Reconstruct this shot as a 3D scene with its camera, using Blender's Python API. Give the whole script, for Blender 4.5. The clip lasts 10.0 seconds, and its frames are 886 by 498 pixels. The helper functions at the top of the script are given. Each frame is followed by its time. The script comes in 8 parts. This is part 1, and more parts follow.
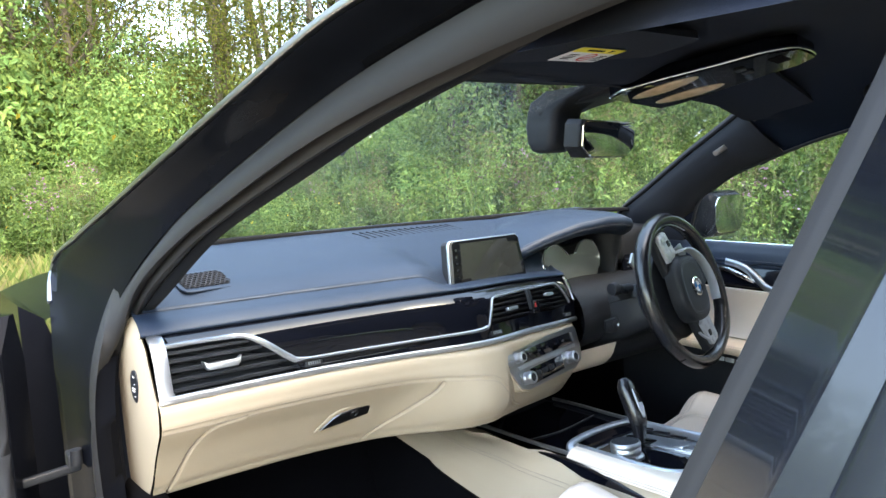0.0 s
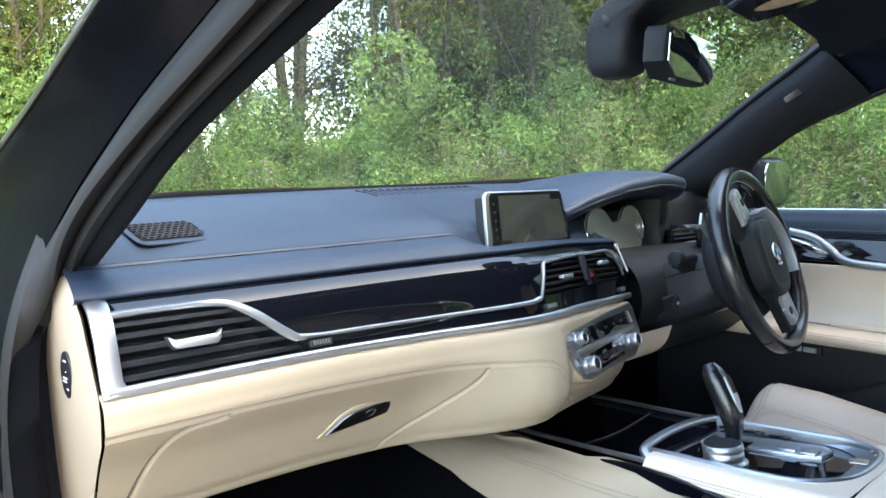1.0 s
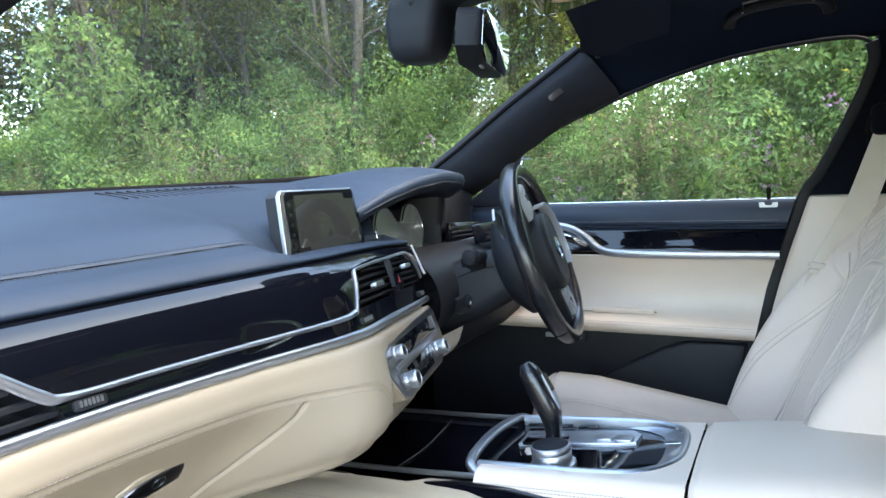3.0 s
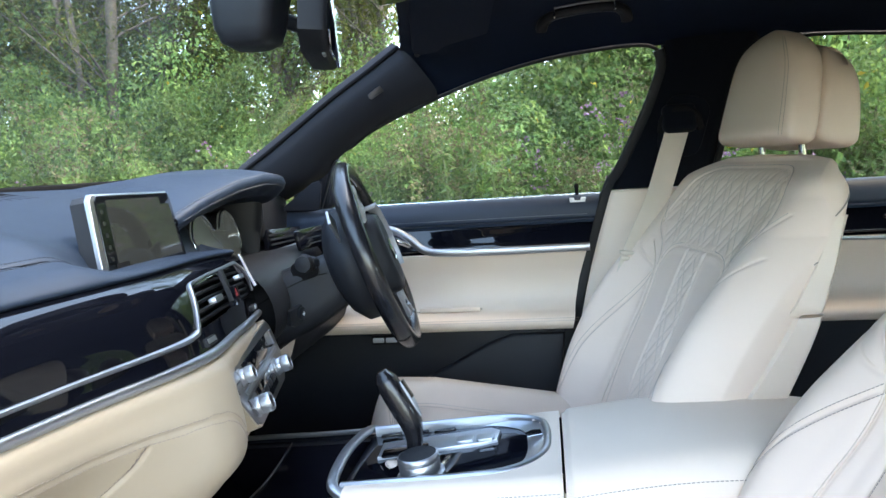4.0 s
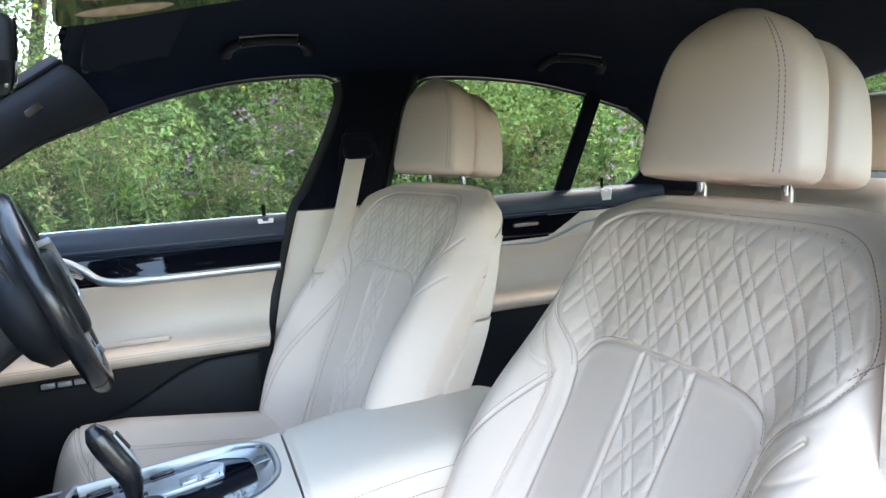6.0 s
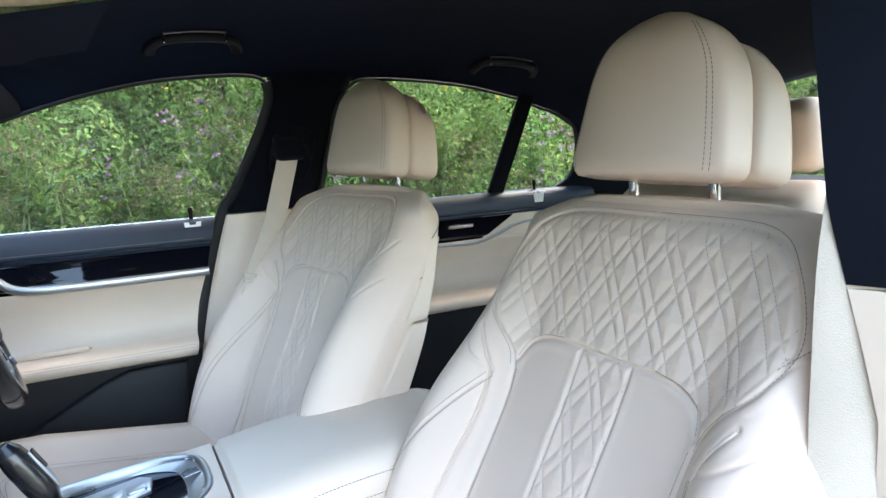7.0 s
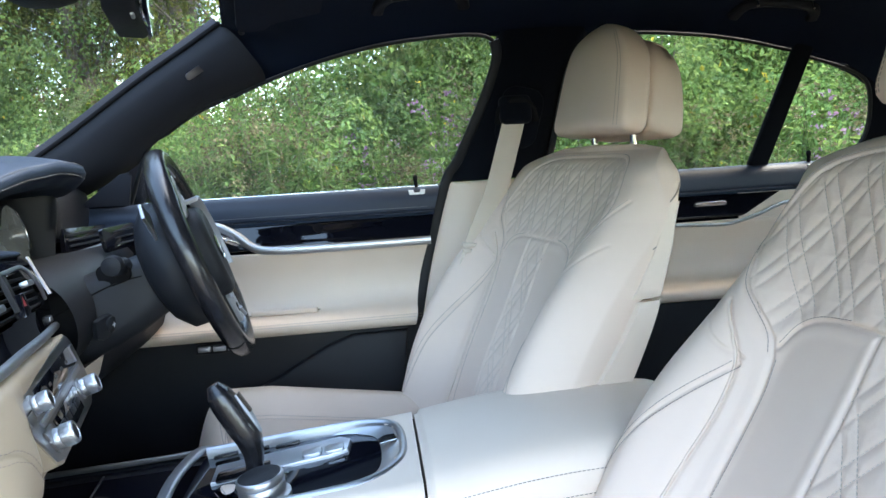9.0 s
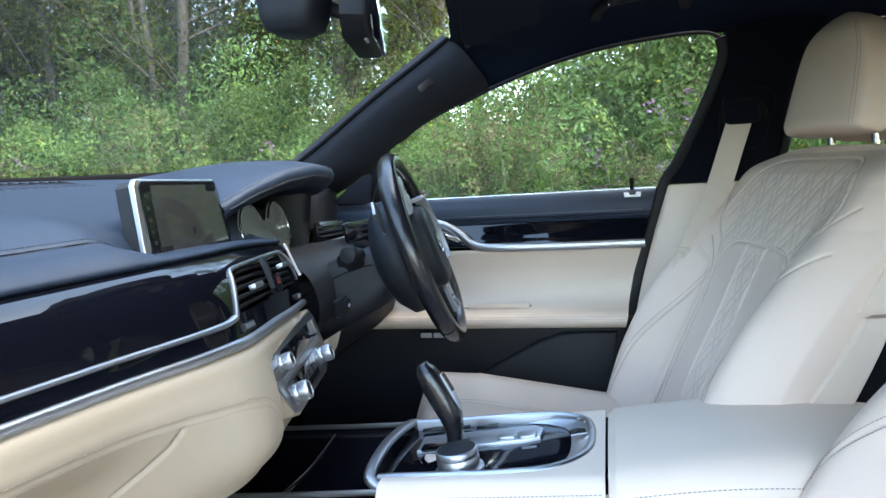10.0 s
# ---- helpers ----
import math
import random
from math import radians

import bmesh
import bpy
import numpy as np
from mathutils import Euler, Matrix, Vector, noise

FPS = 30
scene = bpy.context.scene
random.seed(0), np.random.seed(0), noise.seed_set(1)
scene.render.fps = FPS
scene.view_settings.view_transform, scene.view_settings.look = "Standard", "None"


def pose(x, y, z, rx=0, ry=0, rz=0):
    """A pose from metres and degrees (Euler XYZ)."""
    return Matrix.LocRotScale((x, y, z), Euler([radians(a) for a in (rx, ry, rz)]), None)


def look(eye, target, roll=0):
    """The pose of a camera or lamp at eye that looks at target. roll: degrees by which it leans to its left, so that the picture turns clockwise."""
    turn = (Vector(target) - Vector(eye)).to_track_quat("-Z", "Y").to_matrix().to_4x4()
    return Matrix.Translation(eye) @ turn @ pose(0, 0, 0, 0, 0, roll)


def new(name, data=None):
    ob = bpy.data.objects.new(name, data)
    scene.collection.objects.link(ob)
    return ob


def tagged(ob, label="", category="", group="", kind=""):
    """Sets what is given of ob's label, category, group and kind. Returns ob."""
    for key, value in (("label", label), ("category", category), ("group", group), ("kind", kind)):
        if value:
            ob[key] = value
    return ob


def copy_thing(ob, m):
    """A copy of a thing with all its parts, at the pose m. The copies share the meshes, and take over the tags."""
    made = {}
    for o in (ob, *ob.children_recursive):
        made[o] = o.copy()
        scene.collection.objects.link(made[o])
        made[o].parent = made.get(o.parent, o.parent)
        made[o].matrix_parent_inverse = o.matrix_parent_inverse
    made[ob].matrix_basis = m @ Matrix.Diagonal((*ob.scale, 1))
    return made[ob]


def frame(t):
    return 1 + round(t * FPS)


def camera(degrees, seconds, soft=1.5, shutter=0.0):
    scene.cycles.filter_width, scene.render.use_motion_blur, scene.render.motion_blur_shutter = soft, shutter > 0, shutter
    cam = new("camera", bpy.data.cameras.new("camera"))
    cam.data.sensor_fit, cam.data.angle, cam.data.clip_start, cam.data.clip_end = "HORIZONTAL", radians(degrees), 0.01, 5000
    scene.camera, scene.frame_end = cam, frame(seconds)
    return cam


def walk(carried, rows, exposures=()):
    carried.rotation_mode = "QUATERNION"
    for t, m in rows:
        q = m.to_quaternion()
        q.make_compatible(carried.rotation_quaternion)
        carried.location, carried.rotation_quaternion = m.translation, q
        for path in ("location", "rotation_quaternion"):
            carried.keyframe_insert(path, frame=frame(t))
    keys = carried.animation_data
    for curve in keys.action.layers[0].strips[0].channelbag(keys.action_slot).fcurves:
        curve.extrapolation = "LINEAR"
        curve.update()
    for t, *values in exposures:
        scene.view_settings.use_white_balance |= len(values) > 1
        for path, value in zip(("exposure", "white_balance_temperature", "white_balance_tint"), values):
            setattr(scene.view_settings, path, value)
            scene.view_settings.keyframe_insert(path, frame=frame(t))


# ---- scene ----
cam = camera(66.2, 10.0)
PATH = [
    (0, (-0.96, -1.172, 1.224), (0.198, 0.444, 1.001), -2.3),
    (0.5, (-0.935, -0.983, 1.178), (0.265, 0.603, 0.964), -2.3),
    (1, (-0.883, -0.859, 1.101), (0.362, 0.694, 0.904), -2.1),
    (1.5, (-0.873, -0.828, 1.089), (0.419, 0.686, 0.897), -2.2),
    (2, (-0.876, -0.8, 1.091), (0.493, 0.644, 0.892), -2.3),
    (2.5, (-0.886, -0.74, 1.098), (0.681, 0.485, 0.887), -2.6),
    (2.7, (-0.877, -0.713, 1.099), (0.772, 0.398, 0.881), -2.7),
    (3.8, (-0.83, -0.554, 1.075), (1.115, -0.147, 0.852), -3.5),
    (4, (-0.832, -0.546, 1.084), (1.13, -0.24, 0.851), -3.8),
    (4.5, (-0.841, -0.52, 1.105), (1.143, -0.523, 0.85), -3.7),
    (5, (-0.87, -0.489, 1.128), (1.09, -0.776, 0.855), -3.6),
    (5.5, (-0.885, -0.462, 1.146), (1.025, -0.979, 0.854), -3.4),
    (6, (-0.882, -0.45, 1.146), (0.971, -1.141, 0.843), -3.2),
    (6.2, (-0.881, -0.446, 1.149), (0.948, -1.195, 0.842), -3.1),
    (7.3, (-0.866, -0.447, 1.137), (0.9, -1.334, 0.833), -3.0),
    (7.5, (-0.861, -0.448, 1.135), (0.905, -1.335, 0.821), -3.1),
    (8, (-0.824, -0.474, 1.103), (0.98, -1.28, 0.793), -3.0),
    (8.5, (-0.776, -0.506, 1.081), (1.128, -1.045, 0.79), -3.5),
    (9, (-0.761, -0.515, 1.067), (1.211, -0.715, 0.801), -3.5),
    (9.5, (-0.79, -0.528, 1.068), (1.189, -0.391, 0.82), -3.7),
    (10, (-0.809, -0.565, 1.065), (1.121, -0.087, 0.847), -3.6),
]
GRADE = [(0, 4.08, 7900, 8), (2, 3.92, 7250, 8), (4.5, 3.98, 7450, 9), (6, 4.0, 7450, 9), (8, 3.98, 7400, 9), (10, 3.85, 7150, 8)]
walk(cam, [(t, look(e, g, r)) for t, e, g, r in PATH], GRADE)

# ---- light ----
world = bpy.data.worlds.new("sky")
scene.world = world
world.use_nodes = True
wn = world.node_tree
sky = wn.nodes.new("ShaderNodeTexSky")
sky.sky_type = "NISHITA"
sky.sun_disc = False
SUN_EL, SUN_AZ = 58.0, 178.0      # degrees; azimuth clockwise from +y
sky.sun_elevation, sky.sun_rotation = radians(SUN_EL), radians(SUN_AZ)
sky.air_density, sky.dust_density = 1.0, 1.6
wn.links.new(sky.outputs[0], wn.nodes["Background"].inputs[0])
wn.nodes["Background"].inputs[1].default_value = 0.15
sun = new("sun", bpy.data.lights.new("sun", "SUN"))
sun.data.energy, sun.data.angle, sun.data.color = 0.28, radians(32.0), (1.0, 0.95, 0.86)
sun.matrix_basis = look((0, 0, 0), (-math.sin(radians(SUN_AZ)) * math.cos(radians(SUN_EL)),
                                    -math.cos(radians(SUN_AZ)) * math.cos(radians(SUN_EL)), -math.sin(radians(SUN_EL))))


# ---- materials ----
def material(name, color, rough=0.5, metal=0.0, var=0.12, scale=8.0, grain=0.0, grain_scale=900.0, coat=0.0, spec=0.5, sheen=0.0, trans=0.0):
    """A surface with slow colour variation, uneven gloss and a fine relief."""
    m = bpy.data.materials.new(name)
    m.use_nodes = True
    nt = m.node_tree
    p = nt.nodes["Principled BSDF"]
    tc = nt.nodes.new("ShaderNodeTexCoord")
    n1 = nt.nodes.new("ShaderNodeTexNoise")
    n1.inputs["Scale"].default_value, n1.inputs["Detail"].default_value = scale, 5
    nt.links.new(tc.outputs["Object"], n1.inputs["Vector"])
    ramp = nt.nodes.new("ShaderNodeMapRange")
    ramp.inputs["From Min"].default_value, ramp.inputs["From Max"].default_value = 0.25, 0.75
    ramp.inputs["To Min"].default_value, ramp.inputs["To Max"].default_value = 1 - var, 1 + var
    nt.links.new(n1.outputs["Fac"], ramp.inputs["Value"])
    mul = nt.nodes.new("ShaderNodeVectorMath")
    mul.operation = "SCALE"
    mul.inputs[0].default_value = color
    nt.links.new(ramp.outputs[0], mul.inputs["Scale"])
    nt.links.new(mul.outputs[0], p.inputs["Base Color"])
    rr = nt.nodes.new("ShaderNodeMapRange")
    rr.inputs["To Min"].default_value, rr.inputs["To Max"].default_value = rough * 0.85, min(1, rough * 1.15)
    nt.links.new(n1.outputs["Fac"], rr.inputs["Value"])
    nt.links.new(rr.outputs[0], p.inputs["Roughness"])
    p.inputs["Metallic"].default_value = metal
    p.inputs["Specular IOR Level"].default_value = spec
    p.inputs["Coat Weight"].default_value = coat
    p.inputs["Coat Roughness"].default_value = 0.03
    p.inputs["Sheen Weight"].default_value = sheen
    p.inputs["Transmission Weight"].default_value = trans
    if grain:
        n2 = nt.nodes.new("ShaderNodeTexVoronoi")
        n2.inputs["Scale"].default_value = grain_scale
        nt.links.new(tc.outputs["Object"], n2.inputs["Vector"])
        n3 = nt.nodes.new("ShaderNodeTexNoise")
        n3.inputs["Scale"].default_value = grain_scale * 0.08
        nt.links.new(tc.outputs["Object"], n3.inputs["Vector"])
        add = nt.nodes.new("ShaderNodeMath")
        nt.links.new(n2.outputs["Distance"], add.inputs[0])
        nt.links.new(n3.outputs["Fac"], add.inputs[1])
        b = nt.nodes.new("ShaderNodeBump")
        b.inputs["Strength"].default_value, b.inputs["Distance"].default_value = grain, 0.0006
        nt.links.new(add.outputs[0], b.inputs["Height"])
        nt.links.new(b.outputs[0], p.inputs["Normal"])
    return m


LEATHER = material("ivory leather", (0.715, 0.572, 0.468), 0.5, var=0.05, scale=5, grain=0.12, grain_scale=1300)
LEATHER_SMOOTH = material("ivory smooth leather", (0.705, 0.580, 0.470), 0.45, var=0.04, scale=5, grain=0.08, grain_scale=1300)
# cream tone of the ivory leather, darkened in colour where less light falls
LEATHER_CREAM_DIM = material("cream smooth leather, dimmed", (0.375, 0.302, 0.218), 0.45, var=0.04, scale=5, grain=0.08, grain_scale=1300)
PEBBLE = material("dark grained dashboard leather", (0.013, 0.0225, 0.041), 0.46, spec=0.32, var=0.12, scale=6, grain=0.18, grain_scale=1500)
SOFT_BLACK = material("soft black plastic", (0.013, 0.0145, 0.018), 0.5, spec=0.28, var=0.15, scale=10, grain=0.25, grain_scale=1700)
WHEEL_LEATHER = material("worn black steering leather", (0.010, 0.010, 0.012), 0.24, coat=0.25, var=0.25, scale=20, grain=0.12, grain_scale=1800)
PILLAR_FABRIC = material("anthracite textile", (0.0032, 0.0046, 0.0085), 0.95, spec=0.1, var=0.12, scale=14, grain=0.2, grain_scale=2600, sheen=0.03)
ROOF_FABRIC = material("black roof lining textile", (0.0056, 0.0105, 0.0230), 1.0, spec=0.05, var=0.15, scale=9, grain=0.4, grain_scale=1200, sheen=0.05)
HANDLE_GREY = material("charcoal handle plastic", (0.0075, 0.0085, 0.012), 0.5, spec=0.3, var=0.1, scale=10, grain=0.2, grain_scale=1500)
PILLAR_PLASTIC = material("charcoal pillar trim", (0.017, 0.018, 0.023), 0.65, spec=0.2, var=0.1, scale=10, grain=0.25, grain_scale=1500)
GLOSS_BLACK = material("piano black lacquer", (0.003, 0.0036, 0.006), 0.03, var=0.1, scale=6, coat=0.35, spec=0.35)
SATIN_SILVER = material("satin aluminium", (0.46, 0.48, 0.51), 0.38, 1.0, var=0.05, scale=12, grain=0.05, grain_scale=2200)
SILVER_PAINT = material("satin silver paint", (0.42, 0.44, 0.47), 0.38, 0.35, var=0.05, scale=12, grain=0.04, grain_scale=2200)
PANEL_GREY = material("grey galvanic metal", (0.30, 0.305, 0.31), 0.32, 1.0, var=0.06, scale=14, grain=0.05, grain_scale=2200)
CHROME = material("polished chrome", (0.78, 0.79, 0.8), 0.08, 1.0, var=0.03, scale=9)
DARK_METAL = material("dark grey metal", (0.17, 0.17, 0.18), 0.3, 1.0, var=0.08, scale=20)
CARPET = material("black velour carpet", (0.0022, 0.0022, 0.0030), 1.0, spec=0.05, var=0.3, scale=60, grain=0.8, grain_scale=500)
RUBBER = material("grey flocked door seal", (0.016, 0.016, 0.0175), 0.6, spec=0.3, var=0.1, scale=15, grain=0.10, grain_scale=1600)
# same car paint twice: a muted copy for shaded body, a brighter sky-lit one
PAINT = material("black metallic car paint", (0.0045, 0.0052, 0.0075), 0.20, 0.0, var=0.15, scale=30, coat=0.0, spec=0.025)
PAINT_BRIGHT = material("brighter black car paint", (0.010, 0.012, 0.018), 0.24, 0.0, var=0.15, scale=30, coat=0.3, spec=0.5)
SCREEN = material("dark display glass", (0.004, 0.005, 0.006), 0.05, var=0.1, scale=5, spec=0.4)
SCREEN_MAP = material("idle display surface", (0.010, 0.012, 0.012), 0.05, var=0.12, scale=18, spec=0.5)
_p = SCREEN_MAP.node_tree.nodes["Principled BSDF"]
_p.inputs["Emission Color"].default_value, _p.inputs["Emission Strength"].default_value = (0.9, 1.0, 1.0, 1), 0.0022
# grey-green reflection put into the base colour, helped by a faint added glow
CLUSTER_GLASS = material("cluster glass with painted reflection", (0.075, 0.092, 0.092), 0.18, var=0.10, scale=12, spec=0.4)
_p = CLUSTER_GLASS.node_tree.nodes["Principled BSDF"]
_p.inputs["Emission Color"].default_value, _p.inputs["Emission Strength"].default_value = (0.85, 1.0, 1.0, 1), 0.003
THREAD = material("beige sewing thread", (0.40, 0.34, 0.28), 0.8, var=0.1, scale=50)
THREAD_DARK = material("taupe sewing thread", (0.27, 0.225, 0.195), 0.8, var=0.1, scale=50)
THREAD_NAVY = material("dark blue sewing thread", (0.010, 0.014, 0.022), 0.8, var=0.1, scale=50)
THREAD_GREY = material("grey sewing thread", (0.16, 0.17, 0.19), 0.8, var=0.1, scale=50)
BELT_WEB = material("beige belt webbing", (0.60, 0.52, 0.43), 0.8, var=0.06, scale=12, grain=0.7, grain_scale=700)
RED = material("red hazard triangle", (0.35, 0.02, 0.02), 0.4)
WHITE_PRINT = material("white print", (0.7, 0.7, 0.7), 0.6, var=0.02)
BLACK_PRINT = material("black print", (0.010, 0.010, 0.011), 0.9, var=0.02, spec=0.05)
YELLOW_PRINT = material("yellow print", (0.75, 0.62, 0.03), 0.5, var=0.02)
RED_PRINT = material("red print", (0.6, 0.03, 0.03), 0.5, var=0.02)
BADGE_BLUE = material("blue enamel", (0.05, 0.25, 0.55), 0.15, coat=1)
LAMP_LENS = material("reading lamp lens", (0.55, 0.40, 0.24), 0.25, var=0.25, scale=60, coat=0.6)
MIRROR = material("mirror", (0.85, 0.86, 0.87), 0.01, 1.0, var=0.0)


def glass(name, tint, rough=0.0, haze=0.03):
    m = bpy.data.materials.new(name)
    m.use_nodes = True
    nt = m.node_tree
    out = nt.nodes["Material Output"]
    tr = nt.nodes.new("ShaderNodeBsdfTransparent")
    tr.inputs[0].default_value = (*tint, 1)
    gl = nt.nodes.new("ShaderNodeBsdfGlossy")
    gl.inputs["Roughness"].default_value = rough
    fr = nt.nodes.new("ShaderNodeFresnel")
    fr.inputs[0].default_value = 1.45
    mix = nt.nodes.new("ShaderNodeMixShader")
    nt.links.new(fr.outputs[0], mix.inputs[0])
    nt.links.new(tr.outputs[0], mix.inputs[1])
    nt.links.new(gl.outputs[0], mix.inputs[2])
    # a pale diffuse veil is mixed in to imitate reflected haze
    df = nt.nodes.new("ShaderNodeBsdfDiffuse")
    df.inputs[0].default_value = (0.8, 0.82, 0.84, 1)
    n = nt.nodes.new("ShaderNodeTexNoise")
    n.inputs["Scale"].default_value, n.inputs["Detail"].default_value = 3.5, 6
    tc = nt.nodes.new("ShaderNodeTexCoord")
    nt.links.new(tc.outputs["Object"], n.inputs["Vector"])
    mr = nt.nodes.new("ShaderNodeMapRange")
    mr.inputs["From Min"].default_value, mr.inputs["From Max"].default_value = 0.35, 0.8
    mr.inputs["To Min"].default_value, mr.inputs["To Max"].default_value = haze * 0.3, haze * 1.6
    nt.links.new(n.outputs["Fac"], mr.inputs["Value"])
    mix2 = nt.nodes.new("ShaderNodeMixShader")
    nt.links.new(mr.outputs[0], mix2.inputs[0])
    nt.links.new(mix.outputs[0], mix2.inputs[1])
    nt.links.new(df.outputs[0], mix2.inputs[2])
    nt.links.new(mix2.outputs[0], out.inputs[0])
    return m


WINDSCREEN = glass("hazy windscreen glass", (0.84, 0.91, 0.90), haze=0.07)
SIDE_GLASS = glass("side window glass", (0.84, 0.92, 0.91), haze=0.026)


# ---- mesh helpers ----
def shade(me, smooth=True):
    me.polygons.foreach_set("use_smooth", [smooth] * len(me.polygons))
    me.update()
    return me


def link(name, me, mat, parent=None, label="", kind="", category="", group=""):
    me.materials.append(mat)
    ob = new(name, me)
    if parent is not None:
        ob.parent = parent
    return tagged(ob, label, category, group, kind)


def part(name, bm, mat, parent=None, label="", smooth=True, **tags):
    """A bmesh as one mesh object under a thing or part."""
    me = bpy.data.meshes.new(name)
    bm.to_mesh(me)
    bm.free()
    shade(me, smooth)
    if smooth:
        me.set_sharp_from_angle(angle=radians(40))
    return link(name, me, mat, parent, label, **tags)


def pmesh(name, verts, faces, mat, parent=None, label="", smooth=True, sharp=40, **tags):
    me = bpy.data.meshes.new(name)
    me.from_pydata([tuple(map(float, v)) for v in verts], [], faces)
    shade(me, smooth)
    if smooth and sharp:
        me.set_sharp_from_angle(angle=radians(sharp))
    return link(name, me, mat, parent, label, **tags)


def thing(name, label, category, at=(0, 0, 0), group="", kind="", m=None):
    ob = new(name)
    ob.empty_display_size = 0.05
    ob.matrix_basis = m if m is not None else pose(*at)
    return tagged(ob, label, category, group, kind)


def grid_faces(nu, nv, wrap_u=False, wrap_v=False):
    """Faces of a grid of nu x nv points, index = j * nu + i."""
    iu = np.arange(nu if wrap_u else nu - 1)
    iv = np.arange(nv if wrap_v else nv - 1)
    a = (iv[:, None] * nu + iu[None, :]).ravel()
    b = (iv[:, None] * nu + ((iu + 1) % nu)[None, :]).ravel()
    c = (((iv + 1) % nv)[:, None] * nu + ((iu + 1) % nu)[None, :]).ravel()
    d = (((iv + 1) % nv)[:, None] * nu + iu[None, :]).ravel()
    return np.stack([a, b, c, d], 1)


def np_mesh(name, verts, faces, mat, parent=None, label="", smooth=True, sharp=0, **tags):
    """A mesh from arrays (quads or triangles), quickly."""
    verts, faces = np.asarray(verts, np.float32), np.asarray(faces, np.int32)
    me = bpy.data.meshes.new(name)
    k = faces.shape[1]
    me.vertices.add(len(verts))
    me.vertices.foreach_set("co", verts.ravel())
    me.loops.add(faces.size)
    me.loops.foreach_set("vertex_index", faces.ravel())
    me.polygons.add(len(faces))
    me.polygons.foreach_set("loop_start", np.arange(0, faces.size, k, dtype=np.int32))
    me.update(calc_edges=True)
    me.validate()
    shade(me, smooth)
    if smooth and sharp:
        me.set_sharp_from_angle(angle=radians(sharp))
    return link(name, me, mat, parent, label, **tags)


def loft(name, loops, mat, parent=None, label="", caps=True, wrap=True, sharp=45, **tags):
    """Skin over loops of equally many points; caps close the ends."""
    n = len(loops[0])
    verts = np.concatenate([np.asarray(l, float) for l in loops])
    faces = [tuple(int(k) for k in f) for f in grid_faces(n, len(loops), wrap_u=wrap)]
    if caps:
        faces += [tuple(range(n))[::-1], tuple(range(len(verts) - n, len(verts)))]
    return pmesh(name, verts, faces, mat, parent, label, sharp=sharp, **tags)


def curve_pts(pts, n=40):
    """n points along a smooth curve (Catmull-Rom) through pts, evenly spaced."""
    p = np.asarray(pts, float)
    if len(p) < 3:
        t = np.linspace(0, 1, n)[:, None]
        return p[0] * (1 - t) + p[-1] * t
    q = np.vstack([2 * p[0] - p[1], p, 2 * p[-1] - p[-2]])
    out = []
    for i in range(1, len(q) - 2):
        t = np.linspace(0, 1, 24, endpoint=False)[:, None]
        out.append(0.5 * (2 * q[i] + (q[i + 1] - q[i - 1]) * t + (2 * q[i - 1] - 5 * q[i] + 4 * q[i + 1] - q[i + 2]) * t ** 2
                          + (3 * q[i] - q[i - 1] - 3 * q[i + 1] + q[i + 2]) * t ** 3))
    out = np.vstack(out + [q[-2:-1]])
    d = np.r_[0, np.cumsum(np.linalg.norm(np.diff(out, axis=0), axis=1))]
    s = np.linspace(0, d[-1], n)
    return np.stack([np.interp(s, d, out[:, k]) for k in range(out.shape[1])], 1)


def frames_along(p, up):
    t = np.gradient(p, axis=0)
    t /= np.linalg.norm(t, axis=1)[:, None]
    up = np.broadcast_to(np.asarray(up, float), p.shape)
    s = np.cross(t, up)
    s /= np.linalg.norm(s, axis=1)[:, None] + 1e-9
    u = np.cross(s, t)
    return t, s, u


def sweep(name, pts, profile, mat, parent=None, label="", up=(0, 0, 1), n=40, caps=True, sharp=40, scale=None, **tags):
    """A profile of (side, up) points carried along a smooth curve."""
    p = curve_pts(pts, n)
    t, s, u = frames_along(p, up)
    pr = np.asarray(profile, float)
    k = np.ones(n) if scale is None else np.interp(np.linspace(0, 1, n), np.linspace(0, 1, len(scale)), scale)
    loops = [p[i] + k[i] * (pr[:, :1] * s[i] + pr[:, 1:] * u[i]) for i in range(n)]
    return loft(name, loops, mat, parent, label, caps=caps, sharp=sharp, **tags)


def ring(r, n=12, rx=1.0, ry=1.0):
    a = np.linspace(0, 2 * math.pi, n, endpoint=False)
    return np.stack([r * rx * np.cos(a), r * ry * np.sin(a)], 1)


def rounded(w, h, r, n=4):
    """The outline of a rounded rectangle, about its centre."""
    r = min(r, w / 2 - 1e-5, h / 2 - 1e-5)
    out = []
    for cx, cy, a0 in ((w / 2 - r, h / 2 - r, 0), (-w / 2 + r, h / 2 - r, 90), (-w / 2 + r, -h / 2 + r, 180), (w / 2 - r, -h / 2 + r, 270)):
        for k in range(n + 1):
            a = radians(a0 + 90 * k / n)
            out.append((cx + r * math.cos(a), cy + r * math.sin(a)))
    return out


def tube(name, pts, r, mat, parent=None, label="", n=40, sides=10, up=(0, 0, 1), scale=None, **tags):
    return sweep(name, pts, ring(r, sides), mat, parent, label, up=up, n=n, scale=scale, sharp=60, **tags)


